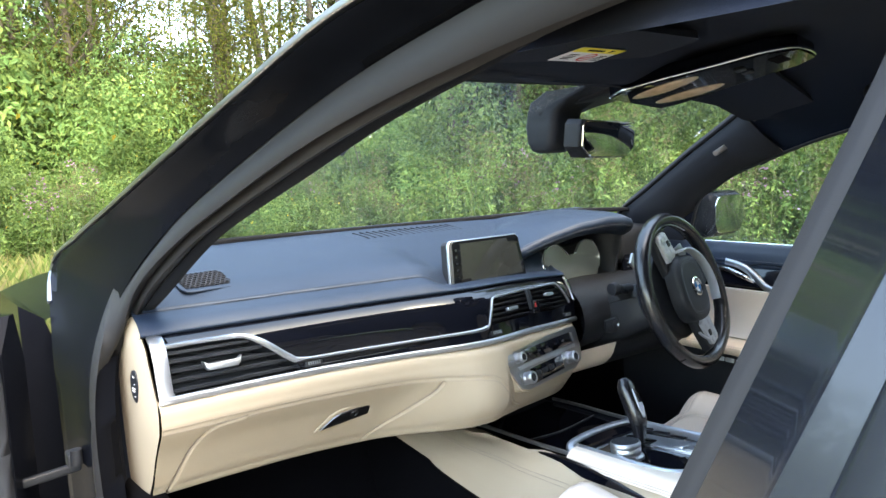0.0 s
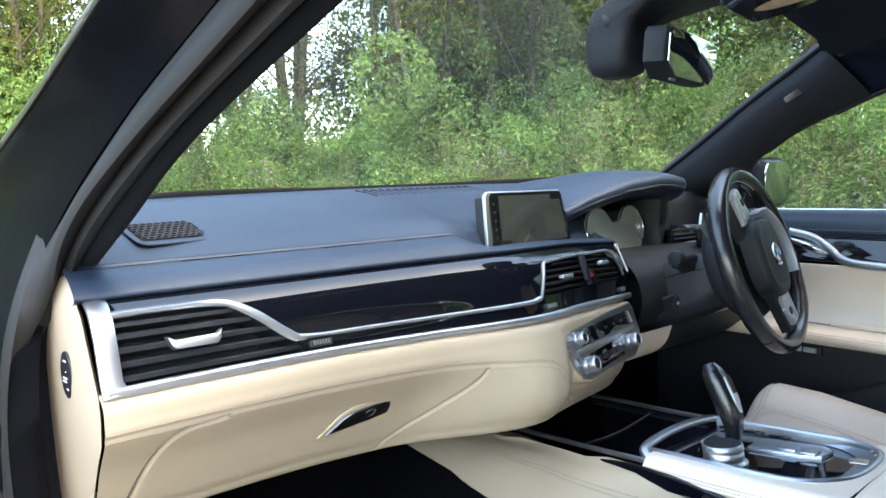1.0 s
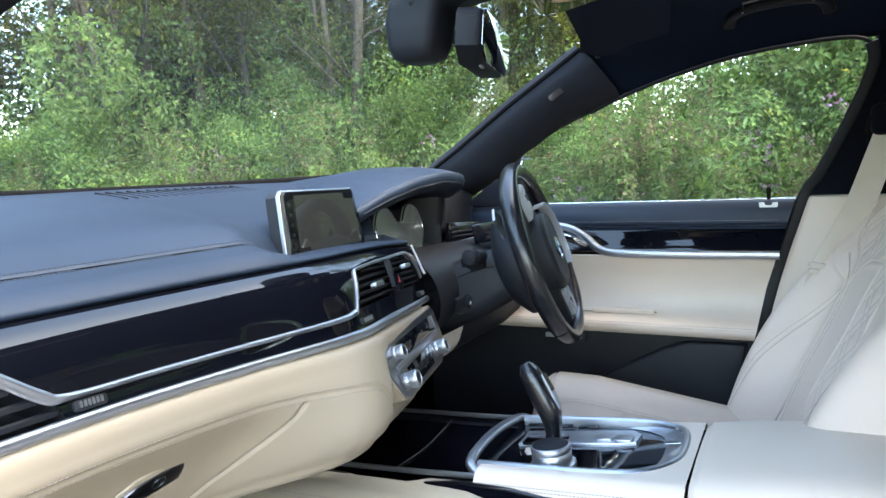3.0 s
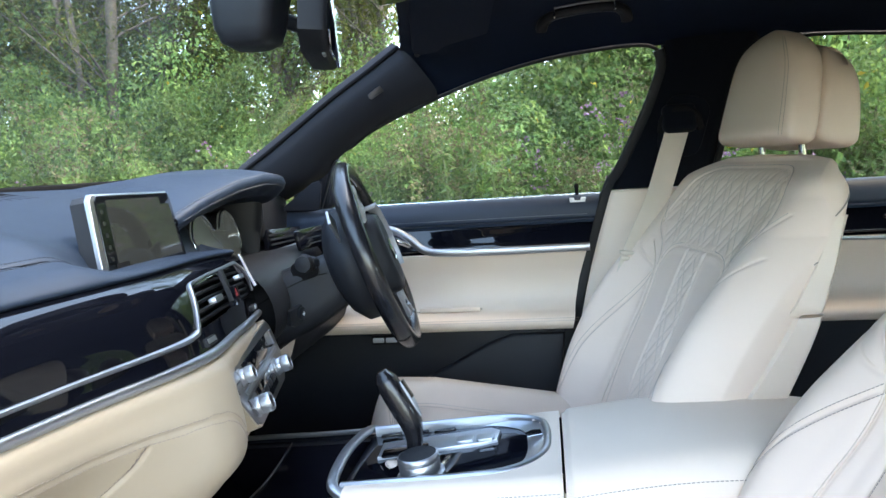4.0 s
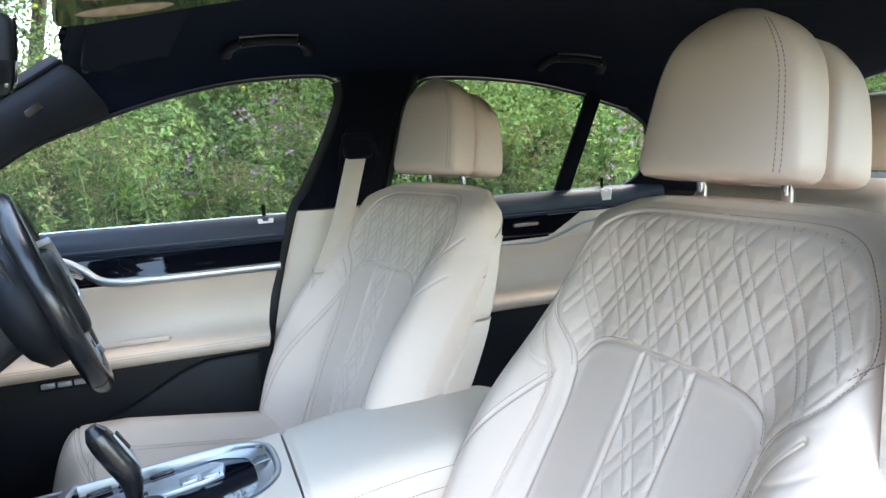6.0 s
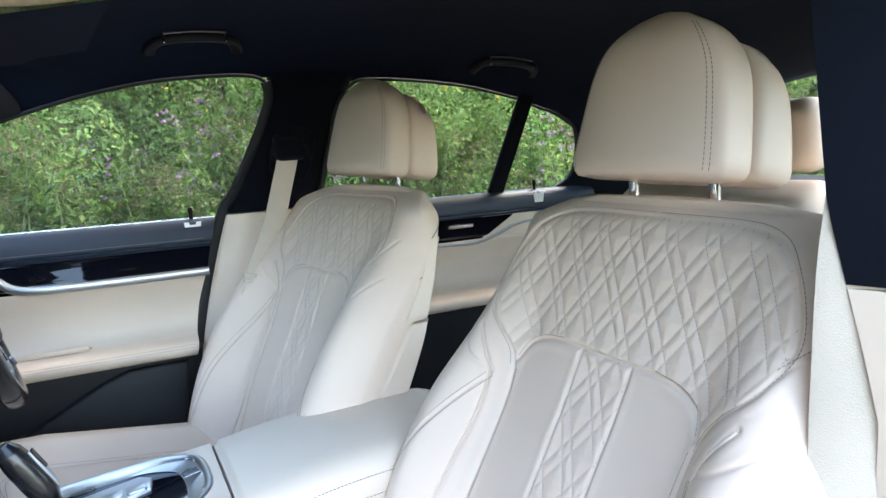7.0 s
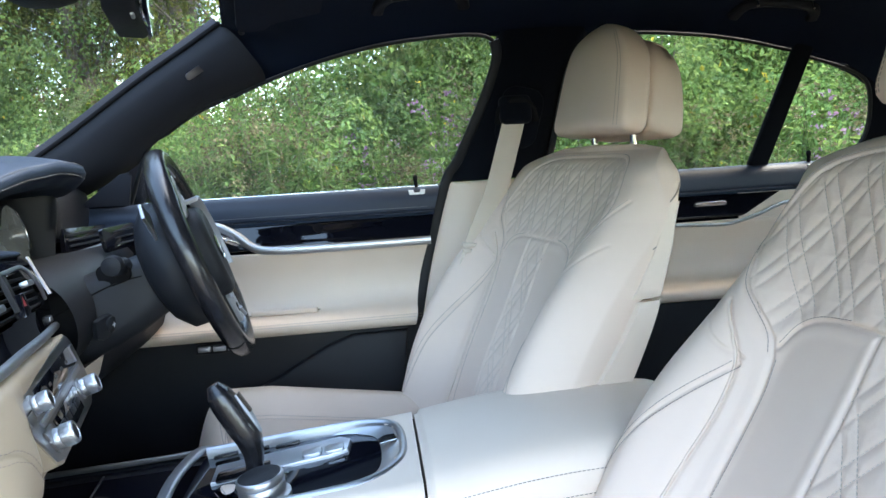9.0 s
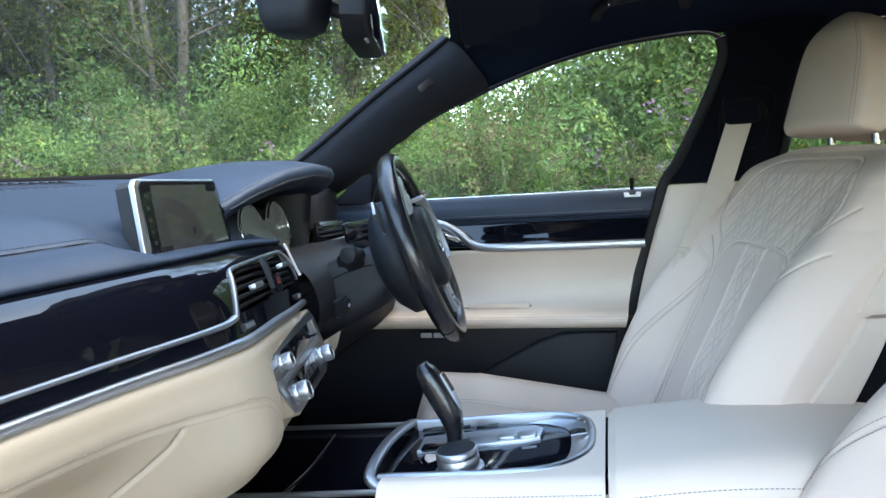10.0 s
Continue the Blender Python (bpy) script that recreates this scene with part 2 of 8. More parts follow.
def plate(name, outline, depth, m, mat, parent=None, label="", bevel=0.001, seg=2, **tags):
    """A slab with the given outline (x, y in the plane of m), standing depth proud of it along z, with rounded edges."""
    bm = bmesh.new()
    vs = [bm.verts.new((x, y, 0)) for x, y in outline]
    f = bm.faces.new(vs)
    if f.normal.z < 0:
        bmesh.ops.reverse_faces(bm, faces=[f])
    ex = bmesh.ops.extrude_face_region(bm, geom=[f])
    top = [v for v in ex["geom"] if isinstance(v, bmesh.types.BMVert)]
    for v in top:
        v.co.z += depth
    bm.normal_update()
    bmesh.ops.recalc_face_normals(bm, faces=bm.faces)
    if bevel:
        es = [e for e in bm.edges if all(v in top for v in e.verts)]
        bmesh.ops.bevel(bm, geom=es, offset=bevel, segments=seg, affect="EDGES", profile=0.5)
    bmesh.ops.transform(bm, matrix=m, verts=bm.verts)
    return part(name, bm, mat, parent, label, **tags)


def box(name, size, m, mat, parent=None, label="", bevel=0.004, seg=3, **tags):
    bm = bmesh.new()
    bmesh.ops.create_cube(bm, size=1)
    bmesh.ops.scale(bm, vec=size, verts=bm.verts)
    if bevel:
        bmesh.ops.bevel(bm, geom=bm.edges[:], offset=bevel, segments=seg, affect="EDGES", profile=0.5)
    bmesh.ops.transform(bm, matrix=m, verts=bm.verts)
    return part(name, bm, mat, parent, label, **tags)


def lathe(name, prof, m, mat, parent=None, label="", n=32, **tags):
    """A turned body: (radius, height) points round local z."""
    a = np.linspace(0, 2 * math.pi, n, endpoint=False)
    loops = [[m @ Vector((r * math.cos(t), r * math.sin(t), h)) for t in a] for r, h in prof]
    return loft(name, loops, mat, parent, label, **tags)


STITCH_F = np.array([(0, 1, 4, 3), (1, 2, 5, 4), (2, 0, 3, 5), (0, 3, 3, 0)])[:3]


def stitches(name, lines, mat, parent=None, label="", pitch=0.0052, length=0.0034, r=0.0005, lift=0.0):
    """Short thread stitches laid end to end along polylines of (point, normal) arrays."""
    vs, fs = [], []
    for p, nrm in lines:
        p, nrm = np.asarray(p, float), np.asarray(nrm, float)
        d = np.r_[0, np.cumsum(np.linalg.norm(np.diff(p, axis=0), axis=1))]
        if d[-1] < pitch:
            continue
        s = np.arange(0, d[-1] - length, pitch)
        a = np.stack([np.interp(s, d, p[:, k]) for k in range(3)], 1)
        b = np.stack([np.interp(s + length, d, p[:, k]) for k in range(3)], 1)
        nn = np.stack([np.interp(s, d, nrm[:, k]) for k in range(3)], 1)
        nn /= np.linalg.norm(nn, axis=1)[:, None]
        side = np.cross(b - a, nn)
        side *= (r / (np.linalg.norm(side, axis=1)[:, None] + 1e-12))
        up = nn * r
        a, b = a + nn * lift, b + nn * lift
        quad = np.stack([a - side, a + up * 1.1, a + side, b - side, b + up * 1.1, b + side], 1)
        base = sum(len(v) for v in vs)
        vs.append(quad.reshape(-1, 3))
        k = (np.arange(len(a)) * 6)[:, None, None] + base
        fs.append((k + STITCH_F[None]).reshape(-1, 4))
    return np_mesh(name, np.vstack(vs), np.vstack(fs), mat, parent, label, smooth=False, kind="stuff")


def interp(x, xs, ys):
    """Smooth interpolation of ys over xs."""
    return smooth1d(np.asarray(xs, float), np.asarray(ys, float), np.asarray(x, float))


def smooth1d(xs, ys, x):
    d = np.gradient(ys, xs)
    i = np.clip(np.searchsorted(xs, x) - 1, 0, len(xs) - 2)
    h = xs[i + 1] - xs[i]
    t = np.clip((x - xs[i]) / h, 0, 1)
    return ((2 * t ** 3 - 3 * t ** 2 + 1) * ys[i] + (t ** 3 - 2 * t ** 2 + t) * h * d[i]
            + (-2 * t ** 3 + 3 * t ** 2) * ys[i + 1] + (t ** 3 - t ** 2) * h * d[i + 1])


# ---- dashboard ----
FX = [-0.735, -0.60, -0.45, -0.30, -0.125, 0.0, 0.10, 0.205]
F_YL = [-0.102, -0.096, -0.098, -0.117, -0.158, -0.134, -0.107, -0.074]
F_ZL = [0.888, 0.886, 0.884, 0.882, 0.884, 0.881, 0.874, 0.866]
F_YU = [-0.038, -0.044, -0.052, -0.067, -0.096, -0.079, -0.060, -0.034]
F_ZU = [0.985, 0.985, 0.985, 0.986, 0.988, 0.985, 0.979, 0.970]


def face_pt(x, f, out=0.0):
    """A point of the dashboard's trim band: f = 0 at its lower edge, 1 at its upper; out stands proud of it."""
    x, f = np.asarray(x, float), np.asarray(f, float)
    yl, zl, yu, zu = (interp(x, FX, v) for v in (F_YL, F_ZL, F_YU, F_ZU))
    dy, dz = yu - yl, zu - zl
    n = np.hypot(dy, dz)
    bow = 0.10 * f * f * (1 - f) + out
    return np.stack([x + 0 * f, yl + dy * f - dz / n * bow, zl + dz * f + dy / n * bow], -1)


dash = thing("dashboard", "two-tone dashboard, blue-black grained leather over ivory leather with gloss black trim", "dashboard", (0, 0.1, 0.7))
dash.matrix_basis = Matrix.Identity(4)


def face_band(name, outline, mat, label="", out=0.002, thick=0.004, nx=60):
    """A flat strip that follows the trim band: outline gives (x, f) of its middle line, with half width in f."""
    xs, fs, hw = (np.array(v, float) for v in zip(*outline))
    p = curve_pts(np.stack([xs, fs, hw], 1), nx)
    loops = []
    for x, f, h in p:
        loops.append([face_pt(x, f - h, 0.0), face_pt(x, f - h * 0.75, out), face_pt(x, f, out * 1.5), face_pt(x, f + h * 0.75, out), face_pt(x, f + h, 0.0), face_pt(x, f, -thick)])
    return loft(name, loops, mat, dash, label, sharp=60)


def in_poly(px, py, poly):
    c = np.zeros(np.shape(px), bool)
    q = poly[-1]
    for p in poly:
        with np.errstate(divide="ignore", invalid="ignore"):
            hit = ((p[1] > py) != (q[1] > py)) & (px < (q[0] - p[0]) * (py - p[1]) / (q[1] - p[1] + 1e-12) + p[0])
        c ^= hit
        q = p
    return c


VENT_L = [(-0.712, 0.10), (-0.712, 0.74), (-0.585, 0.73), (-0.505, 0.24), (-0.495, 0.10)]
VENT_C = [(-0.114, 0.30), (-0.089, 0.70), (0.132, 0.79), (0.175, 0.40), (0.171, 0.34)]
gx, gf = np.meshgrid(np.linspace(-0.728, 0.204, 320), np.linspace(0.04, 1.0, 48))
gp = face_pt(gx, gf)
fc = grid_faces(320, 48)
cx, cf = gx.ravel()[fc].mean(1), gf.ravel()[fc].mean(1)
keep = ~(in_poly(cx, cf, VENT_L) | in_poly(cx, cf, VENT_C))
np_mesh("trim_panel", gp.reshape(-1, 3), fc[keep], GLOSS_BLACK, dash, "piano black lacquered trim panel")

# silver lines
face_band("silver_strip", [(-0.728, 0.045, 0.055), (-0.55, 0.045, 0.055), (-0.30, 0.045, 0.05), (-0.12, 0.045, 0.05), (0.05, 0.045, 0.05), (0.203, 0.045, 0.05)], SATIN_SILVER, "satin aluminium lower strip", 0.004, nx=90)
face_band("silver_line", [(-0.712, 0.77, 0.04), (-0.64, 0.775, 0.04), (-0.592, 0.76, 0.045), (-0.560, 0.62, 0.06), (-0.515, 0.32, 0.06), (-0.490, 0.255, 0.032),
                          (-0.40, 0.25, 0.026), (-0.25, 0.25, 0.026), (-0.15, 0.255, 0.03), (-0.126, 0.28, 0.035)], SATIN_SILVER, "satin aluminium trim line", 0.004, nx=110)


def face_tube(name, pts, r, mat, label=""):
    p = curve_pts(np.array(pts, float), 70)
    q = face_pt(p[:, 0], p[:, 1], r * 0.5)
    return sweep(name, q, rounded(r * 2.2, r * 2, r * 0.6, 3), mat, dash, label, up=(0, -0.9, 0.43), n=90, sharp=50)


face_tube("vent_frame", [(-0.126, 0.262), (-0.119, 0.30), (-0.105, 0.52), (-0.094, 0.69), (-0.086, 0.735), (-0.06, 0.752), (0.04, 0.788), (0.12, 0.826), (0.142, 0.80), (0.160, 0.62), (0.180, 0.40)], 0.0022, SATIN_SILVER, "satin aluminium vent frame")
# the frame's upright at the passenger's end
loft("vent_frame", [[face_pt(-0.733, f, -0.004), face_pt(-0.733, f, 0.003), face_pt(-0.722, f, 0.005), face_pt(-0.711 + 0.004 * (f < 0.1), f, 0.003), face_pt(-0.711, f, -0.006)] for f in np.linspace(0.0, 0.98, 16)], SATIN_SILVER, dash, "satin aluminium vent frame", sharp=60)


# vents: a dark recess, slats, and a slider
def vent(poly, slats, depth, th=1.0):
    xs, fs = [p[0] for p in poly], [p[1] for p in poly]
    back = [face_pt(x, f, -depth) for x, f in poly]
    front = [face_pt(x, f, -0.002) for x, f in poly]
    n = len(poly)
    pmesh("vent_duct", front + back, [(i, (i + 1) % n, n + (i + 1) % n, n + i) for i in range(n)] + [tuple(range(n, 2 * n))], SOFT_BLACK, dash, "black air duct", smooth=False)
    for f in slats:
        row = np.linspace(min(xs), max(xs), 200)
        ok = row[in_poly(row, np.full(200, f), poly)]
        if len(ok) < 3:
            continue
        loops = []
        for x in np.linspace(ok[0], ok[-1], 10):
            loops.append([face_pt(x, f + 0.012 * th, -0.004), face_pt(x, f + 0.035 * th, -0.007), face_pt(x, f + 0.055 * th, -depth * 0.8), face_pt(x, f + 0.02 * th, -depth * 0.8), face_pt(x, f - 0.025 * th, -0.006)])
        loft("slat", loops, SOFT_BLACK, dash, "", sharp=40)


vent(VENT_L, [0.17, 0.30, 0.43, 0.56, 0.68], 0.045)
vent(VENT_C, [0.37, 0.455, 0.54, 0.625, 0.71], 0.045, 0.6)


def face_mat(x, f, out=0.0):
    """A pose on the trim band: local x along the car's width, local y up the band, local z towards the seats."""
    o = Vector(face_pt(x, f, out))
    ex = (Vector(face_pt(x + 0.003, f)) - Vector(face_pt(x - 0.003, f))).normalized()
    ey = (Vector(face_pt(x, f + 0.02)) - Vector(face_pt(x, f - 0.02))).normalized()
    ez = ex.cross(ey).normalized()
    ey = ez.cross(ex)
    m = Matrix((ex, ey, ez)).transposed().to_4x4()
    return Matrix.Translation(o) @ m


def slider(x, f, w):
    m = face_mat(x, f, 0.002)
    pts = [(-w / 2, 0.006), (-w / 2 + 0.004, -0.005), (-w * 0.36, -0.0095), (w * 0.38, -0.0095), (w / 2 - 0.002, -0.004), (w / 2, 0.007), (w * 0.40, 0.002), (-w * 0.36, 0.001)]
    plate("vent_slider", pts, 0.013, m, SATIN_SILVER, dash, "satin silver vent slider", 0.002)


slider(-0.632, 0.42, 0.062)
plate("vent_slider", rounded(0.034, 0.0075, 0.003), 0.009, face_mat(-0.048, 0.49, 0.001), SATIN_SILVER, dash, "satin silver vent slider")
plate("vent_slider", rounded(0.030, 0.007, 0.003), 0.009, face_mat(0.090, 0.62, 0.001), SATIN_SILVER, dash, "satin silver vent slider")
# divider with the hazard switch between the central vents
plate("vent_divider", [(-0.006, -0.020), (0.006, -0.020), (0.004, 0.024), (-0.008, 0.024)], 0.006, face_mat(0.022, 0.56), SOFT_BLACK, dash, "black vent divider")
plate("hazard_switch", [(-0.012, -0.014), (0.014, -0.012), (0.010, 0.012), (-0.008, 0.012)], 0.011, face_mat(0.028, 0.45), GLOSS_BLACK, dash, "gloss black hazard switch")
plate("hazard_triangle", [(-0.0055, -0.005), (0.0055, -0.005), (0.0, 0.006)], 0.0008, face_mat(0.028, 0.45, 0.0112), RED, dash, "red warning triangle", 0)
for x in (-0.474, -0.104, 0.165):
    plate("vent_wheel", rounded(0.032, 0.010, 0.003), 0.004, face_mat(x, 0.165), SOFT_BLACK, dash, "black ventilation thumbwheel")
    for k in range(6):
        plate("vent_wheel_rib", rounded(0.0026, 0.006, 0.0008, 2), 0.0012, face_mat(x, 0.165, 0.0038) @ pose(-0.010 + 0.004 * k, 0, 0), SATIN_SILVER, dash, "silver ribs", 0)
plate("driver_vent_bezel", [(-0.004, -0.026), (0.005, -0.028), (-0.014, 0.028), (-0.021, 0.030)], 0.005, face_mat(0.196, 0.66), CHROME, dash, "bright metal bezel")

# upper pad: from the trim band over the seam to the windscreen
PAD_X = np.r_[np.linspace(-0.742, 0.20, 150), np.linspace(0.21, 0.66, 40)]


def pad_sec(x):
    """Control points (y, z) of the upper pad at x."""
    xx = min(max(x, -0.735), 0.205)
    yu, zu = float(interp(xx, FX, F_YU)), float(interp(xx, FX, F_ZU))
    k = min(1, max(0, (x - 0.205) / 0.035))
    yu += 0.085 * k
    a = [(yu + 0.006, zu - 0.004), (yu - 0.007, zu + 0.001), (yu - 0.005, zu + 0.008), (yu + 0.012, zu + 0.020), (yu + 0.043, zu + 0.0315), (yu + 0.105, 1.046), (0.16, 1.071), (0.25, 1.089), (0.34, 1.098)]
    # the ledge on which the display stands
    m = min(1.0, max(0.0, (x + 0.215) / 0.065)) * min(1.0, max(0.0, (0.235 - x) / 0.03))
    m = m * m * (3 - 2 * m)
    ys = -0.054 + (x + 0.140) * 0.166
    b = [(yu + 0.006, zu - 0.004), (yu - 0.007, zu + 0.001), (yu - 0.004, zu + 0.006), (yu + 0.012, zu + 0.008), (ys + 0.014, zu + 0.008), (ys + 0.052, 1.030), (0.16, 1.071), (0.25, 1.089), (0.34, 1.098)]
    return [(p[0] * (1 - m) + q[0] * m, p[1] * (1 - m) + q[1] * m) for p, q in zip(a, b)]


def pad_curve(x, n=70):
    s = np.array(pad_sec(x))
    return curve_pts(s, n)


rows, seam_i = [], None
for x in PAD_X:
    c = pad_curve(x, 240)
    d = np.r_[0, np.cumsum(np.linalg.norm(np.diff(c, axis=0), axis=1))]
    yu = pad_sec(x)[4][0]
    k = np.argmin(np.abs(c[:, 0] - yu) + np.abs(c[:, 1] - pad_sec(x)[4][1]))
    g = -0.0022 * np.exp(-((d - d[k]) / 0.0022) ** 2)
    t = np.gradient(c, axis=0)
    t /= np.linalg.norm(t, axis=1)[:, None]
    c = c + np.stack([-t[:, 1], t[:, 0]], 1) * g[:, None]
    rows.append(np.column_stack([np.full(240, x), c]))
pad = np.array(rows)
# the pad runs in under the hood and ends behind the instruments
pad[:, :, 1] = np.maximum(pad[:, :, 1], np.interp(pad[:, :, 0], [0.235, 0.275], [-0.12, 0.125]))
np_mesh("upper_pad", pad.reshape(-1, 3), grid_faces(240, len(PAD_X))[:, ::-1], PEBBLE, dash, "blue-black grained leather pad with a stitched seam")


def pad_line(off, x0=-0.735, x1=-0.17):
    pts, nr = [], []
    for x in np.linspace(x0, x1, 120):
        c = pad_curve(x, 900)
        t = np.gradient(c, axis=0)
        t /= np.linalg.norm(t, axis=1)[:, None]
        d = np.r_[0, np.cumsum(np.linalg.norm(np.diff(c, axis=0), axis=1))]
        k = np.argmin(np.abs(c[:, 0] - pad_sec(x)[4][0]) + np.abs(c[:, 1] - pad_sec(x)[4][1]))
        j = np.argmin(np.abs(d - d[k] - off))
        pts.append((x, *c[j]))
        nr.append((0, -t[j, 1], t[j, 0]))
    return np.array(pts), np.array(nr)


stitches("pad_stitching", [pad_line(-0.006), pad_line(0.006)], THREAD_NAVY, dash, "dark blue double stitching", pitch=0.0052, length=0.0036, r=0.0006)
pl_, pn0 = pad_line(0.0)
tube("pad_seam", pl_ - pn0 * 0.0016, 0.0008, PILLAR_FABRIC, dash, "dark seam between the pad's panels", n=160, sides=6)

# loudspeaker grille in the pad's top
sm = Matrix.Translation((-0.606, 0.068, 1.0472)) @ pose(0, 0, 0, 0, 0, 8) @ pose(0, 0, 0, 18.5)
plate("speaker_frame", rounded(0.104, 0.078, 0.018), 0.0022, sm, PEBBLE, dash, "raised leather-covered grille frame", 0.0014, 3)
plate("speaker_plate", rounded(0.088, 0.054, 0.012), 0.0008, sm @ pose(0, 0, 0.0023), BLACK_PRINT, dash, "black perforated plate", 0)
bm = bmesh.new()
for i in range(10):
    for j in range(7):
        x, y = -0.040 + 0.0092 * i + 0.0046 * (j % 2), -0.0237 + 0.0079 * j
        if abs(x) < 0.042 and abs(y) < 0.026:
            ring6 = [[bm.verts.new(sm @ Vector((x + r_ * math.cos(radians(60 * q + 30)), y + r_ * math.sin(radians(60 * q + 30)), z_))) for q in range(6)] for r_, z_ in ((0.0053, 0.0032), (0.0053, 0.0048), (0.0040, 0.0048), (0.0040, 0.0032))]
            for u_, w_ in zip(ring6[:-1], ring6[1:]):
                for q in range(6):
                    bm.faces.new((u_[q], u_[(q + 1) % 6], w_[(q + 1) % 6], w_[q]))
bmesh.ops.recalc_face_normals(bm, faces=bm.faces)
part("speaker_mesh", bm, PILLAR_PLASTIC, dash, "honeycomb grille", smooth=False)
# defroster slots
for k in range(16):
    tube("defroster_slot", [(-0.20 + 0.018 * k, 0.252, 1.0895), (-0.19 + 0.018 * k, 0.225, 1.0835), (-0.186 + 0.018 * k, 0.20, 1.079)], 0.0022, BLACK_PRINT, dash, n=8, sides=6)

# lower dashboard in ivory leather
LOW_X = np.linspace(-0.735, 0.205, 400)


def low_sec(x):
    yl, zl = float(interp(x, FX, F_YL)), float(interp(x, FX, F_ZL))
    k = float(np.clip((-0.13 - x) / 0.20, 0, 1))
    k = k * k * (3 - 2 * k)
    e = float(np.clip((x - 0.12) / 0.08, 0, 1)) ** 2
    a = [(0.012, 0.004), (-0.004, -0.006), (-0.006, -0.024), (0.000, -0.046), (0.040, -0.090), (0.072, -0.135), (0.098, -0.170), (0.135, -0.196), (0.30, -0.215)]
    b = [(0.012, 0.002), (-0.005, -0.008), (-0.008, -0.024), (-0.009, -0.050), (-0.011, -0.090), (-0.007, -0.120), (0.010, -0.148), (0.050, -0.176), (0.22, -0.194)]
    x_ = float(np.interp(x, [-0.32, -0.17, -0.105, -0.07], [0.0, 1.0, 0.9, 0.0])) * 0.019
    b = [(q0 - x_ * w, q1) for (q0, q1), w in zip(b, (0, 0.15, 0.4, 0.8, 1.0, 0.9, 0.5, 0.2, 0))]
    return [(yl + (p[0] * k + q[0] * (1 - k)) + 0.02 * e, zl + p[1] * k + q[1] * (1 - k)) for p, q in zip(a, b)]


NL = 150
low = []
for x in LOW_X:
    c = curve_pts(np.array(low_sec(x)), NL)
    low.append(np.column_stack([np.full(NL, x), c]))
low = np.array(low)


def low_frame(x, s):
    """Point and normal of the lower dashboard at width x and height z = s."""
    c = curve_pts(np.array(low_sec(x)), 240)
    j = np.argmin(np.abs(c[:, 1] - s))
    t = c[min(j + 1, 239)] - c[max(j - 1, 0)]
    t /= np.linalg.norm(t)
    return np.array([x, *c[j]]), np.array([0, t[1], -t[0]])


def groove(surface, curves, width, depth):
    """Press soft grooves along polylines of (x, z) into a surface of points."""
    n = np.cross(np.gradient(surface, axis=0), np.gradient(surface, axis=1))
    n /= np.linalg.norm(n, axis=2)[:, :, None] + 1e-12
    if n[len(n) // 2, 30, 1] > 0:
        n = -n
    best = np.full(surface.shape[:2], 9.0)
    for c in curves:
        c = np.asarray(c, float)
        for a, b in zip(c[:-1], c[1:]):
            ab = b - a
            q = surface[:, :, [0, 2]] - a
            t = np.clip((q @ ab) / (ab @ ab), 0, 1)
            best = np.minimum(best, np.linalg.norm(q - t[..., None] * ab, axis=2))
    return surface - n * (depth * np.exp(-(best / width) ** 2))[:, :, None]


STITCH_Z = curve_pts([(-0.734, 0.846), (-0.55, 0.842), (-0.35, 0.838), (-0.20, 0.832), (-0.135, 0.822), (-0.105, 0.790), (-0.075, 0.755), (-0.03, 0.728)], 70)
GLOVE_L = curve_pts([(-0.60, 0.836), (-0.655, 0.828), (-0.682, 0.79), (-0.70, 0.735), (-0.712, 0.70)], 24)
GLOVE_R = curve_pts([(-0.232, 0.826), (-0.245, 0.80), (-0.285, 0.755), (-0.33, 0.715), (-0.345, 0.695)], 24)
low2 = groove(low, [STITCH_Z], 0.0020, 0.0025)
low2 = groove(low2, [GLOVE_L, GLOVE_R], 0.0019, 0.006)
np_mesh("lower_panel", low2.reshape(-1, 3), grid_faces(NL, len(LOW_X)), LEATHER_CREAM_DIM, dash, "ivory leather lower dashboard with glove box")


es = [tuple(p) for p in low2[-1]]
pmesh("panel_end", es + [(0.205, 0.16, es[-1][2]), (0.205, 0.16, es[0][2])] + [(x - 0.03, y, z) for x, y, z in es] , [tuple(range(len(es) + 2))], LEATHER_CREAM_DIM, dash, "ivory leather end of the centre stack", smooth=False)


def low_stitch(curve, dx, dz):
    pts, nr = zip(*(low_frame(x + dx, z + dz) for x, z in curve))
    return np.array(pts), np.array(nr)


stitches("lower_stitching", [low_stitch(STITCH_Z, -0.001, -0.005), low_stitch(STITCH_Z, 0.001, 0.005)], THREAD_DARK, dash, "taupe double stitching", r=0.0005)

for gap in (GLOVE_L, GLOVE_R):
    gp0, gn0 = low_stitch(gap, 0, 0)
    tube("glove_box_gap", gp0 - gn0 * 0.0030, 0.0011, THREAD_DARK, dash, "dark gap round the glove box lid", n=50, sides=6, up=(0, -1, 0))
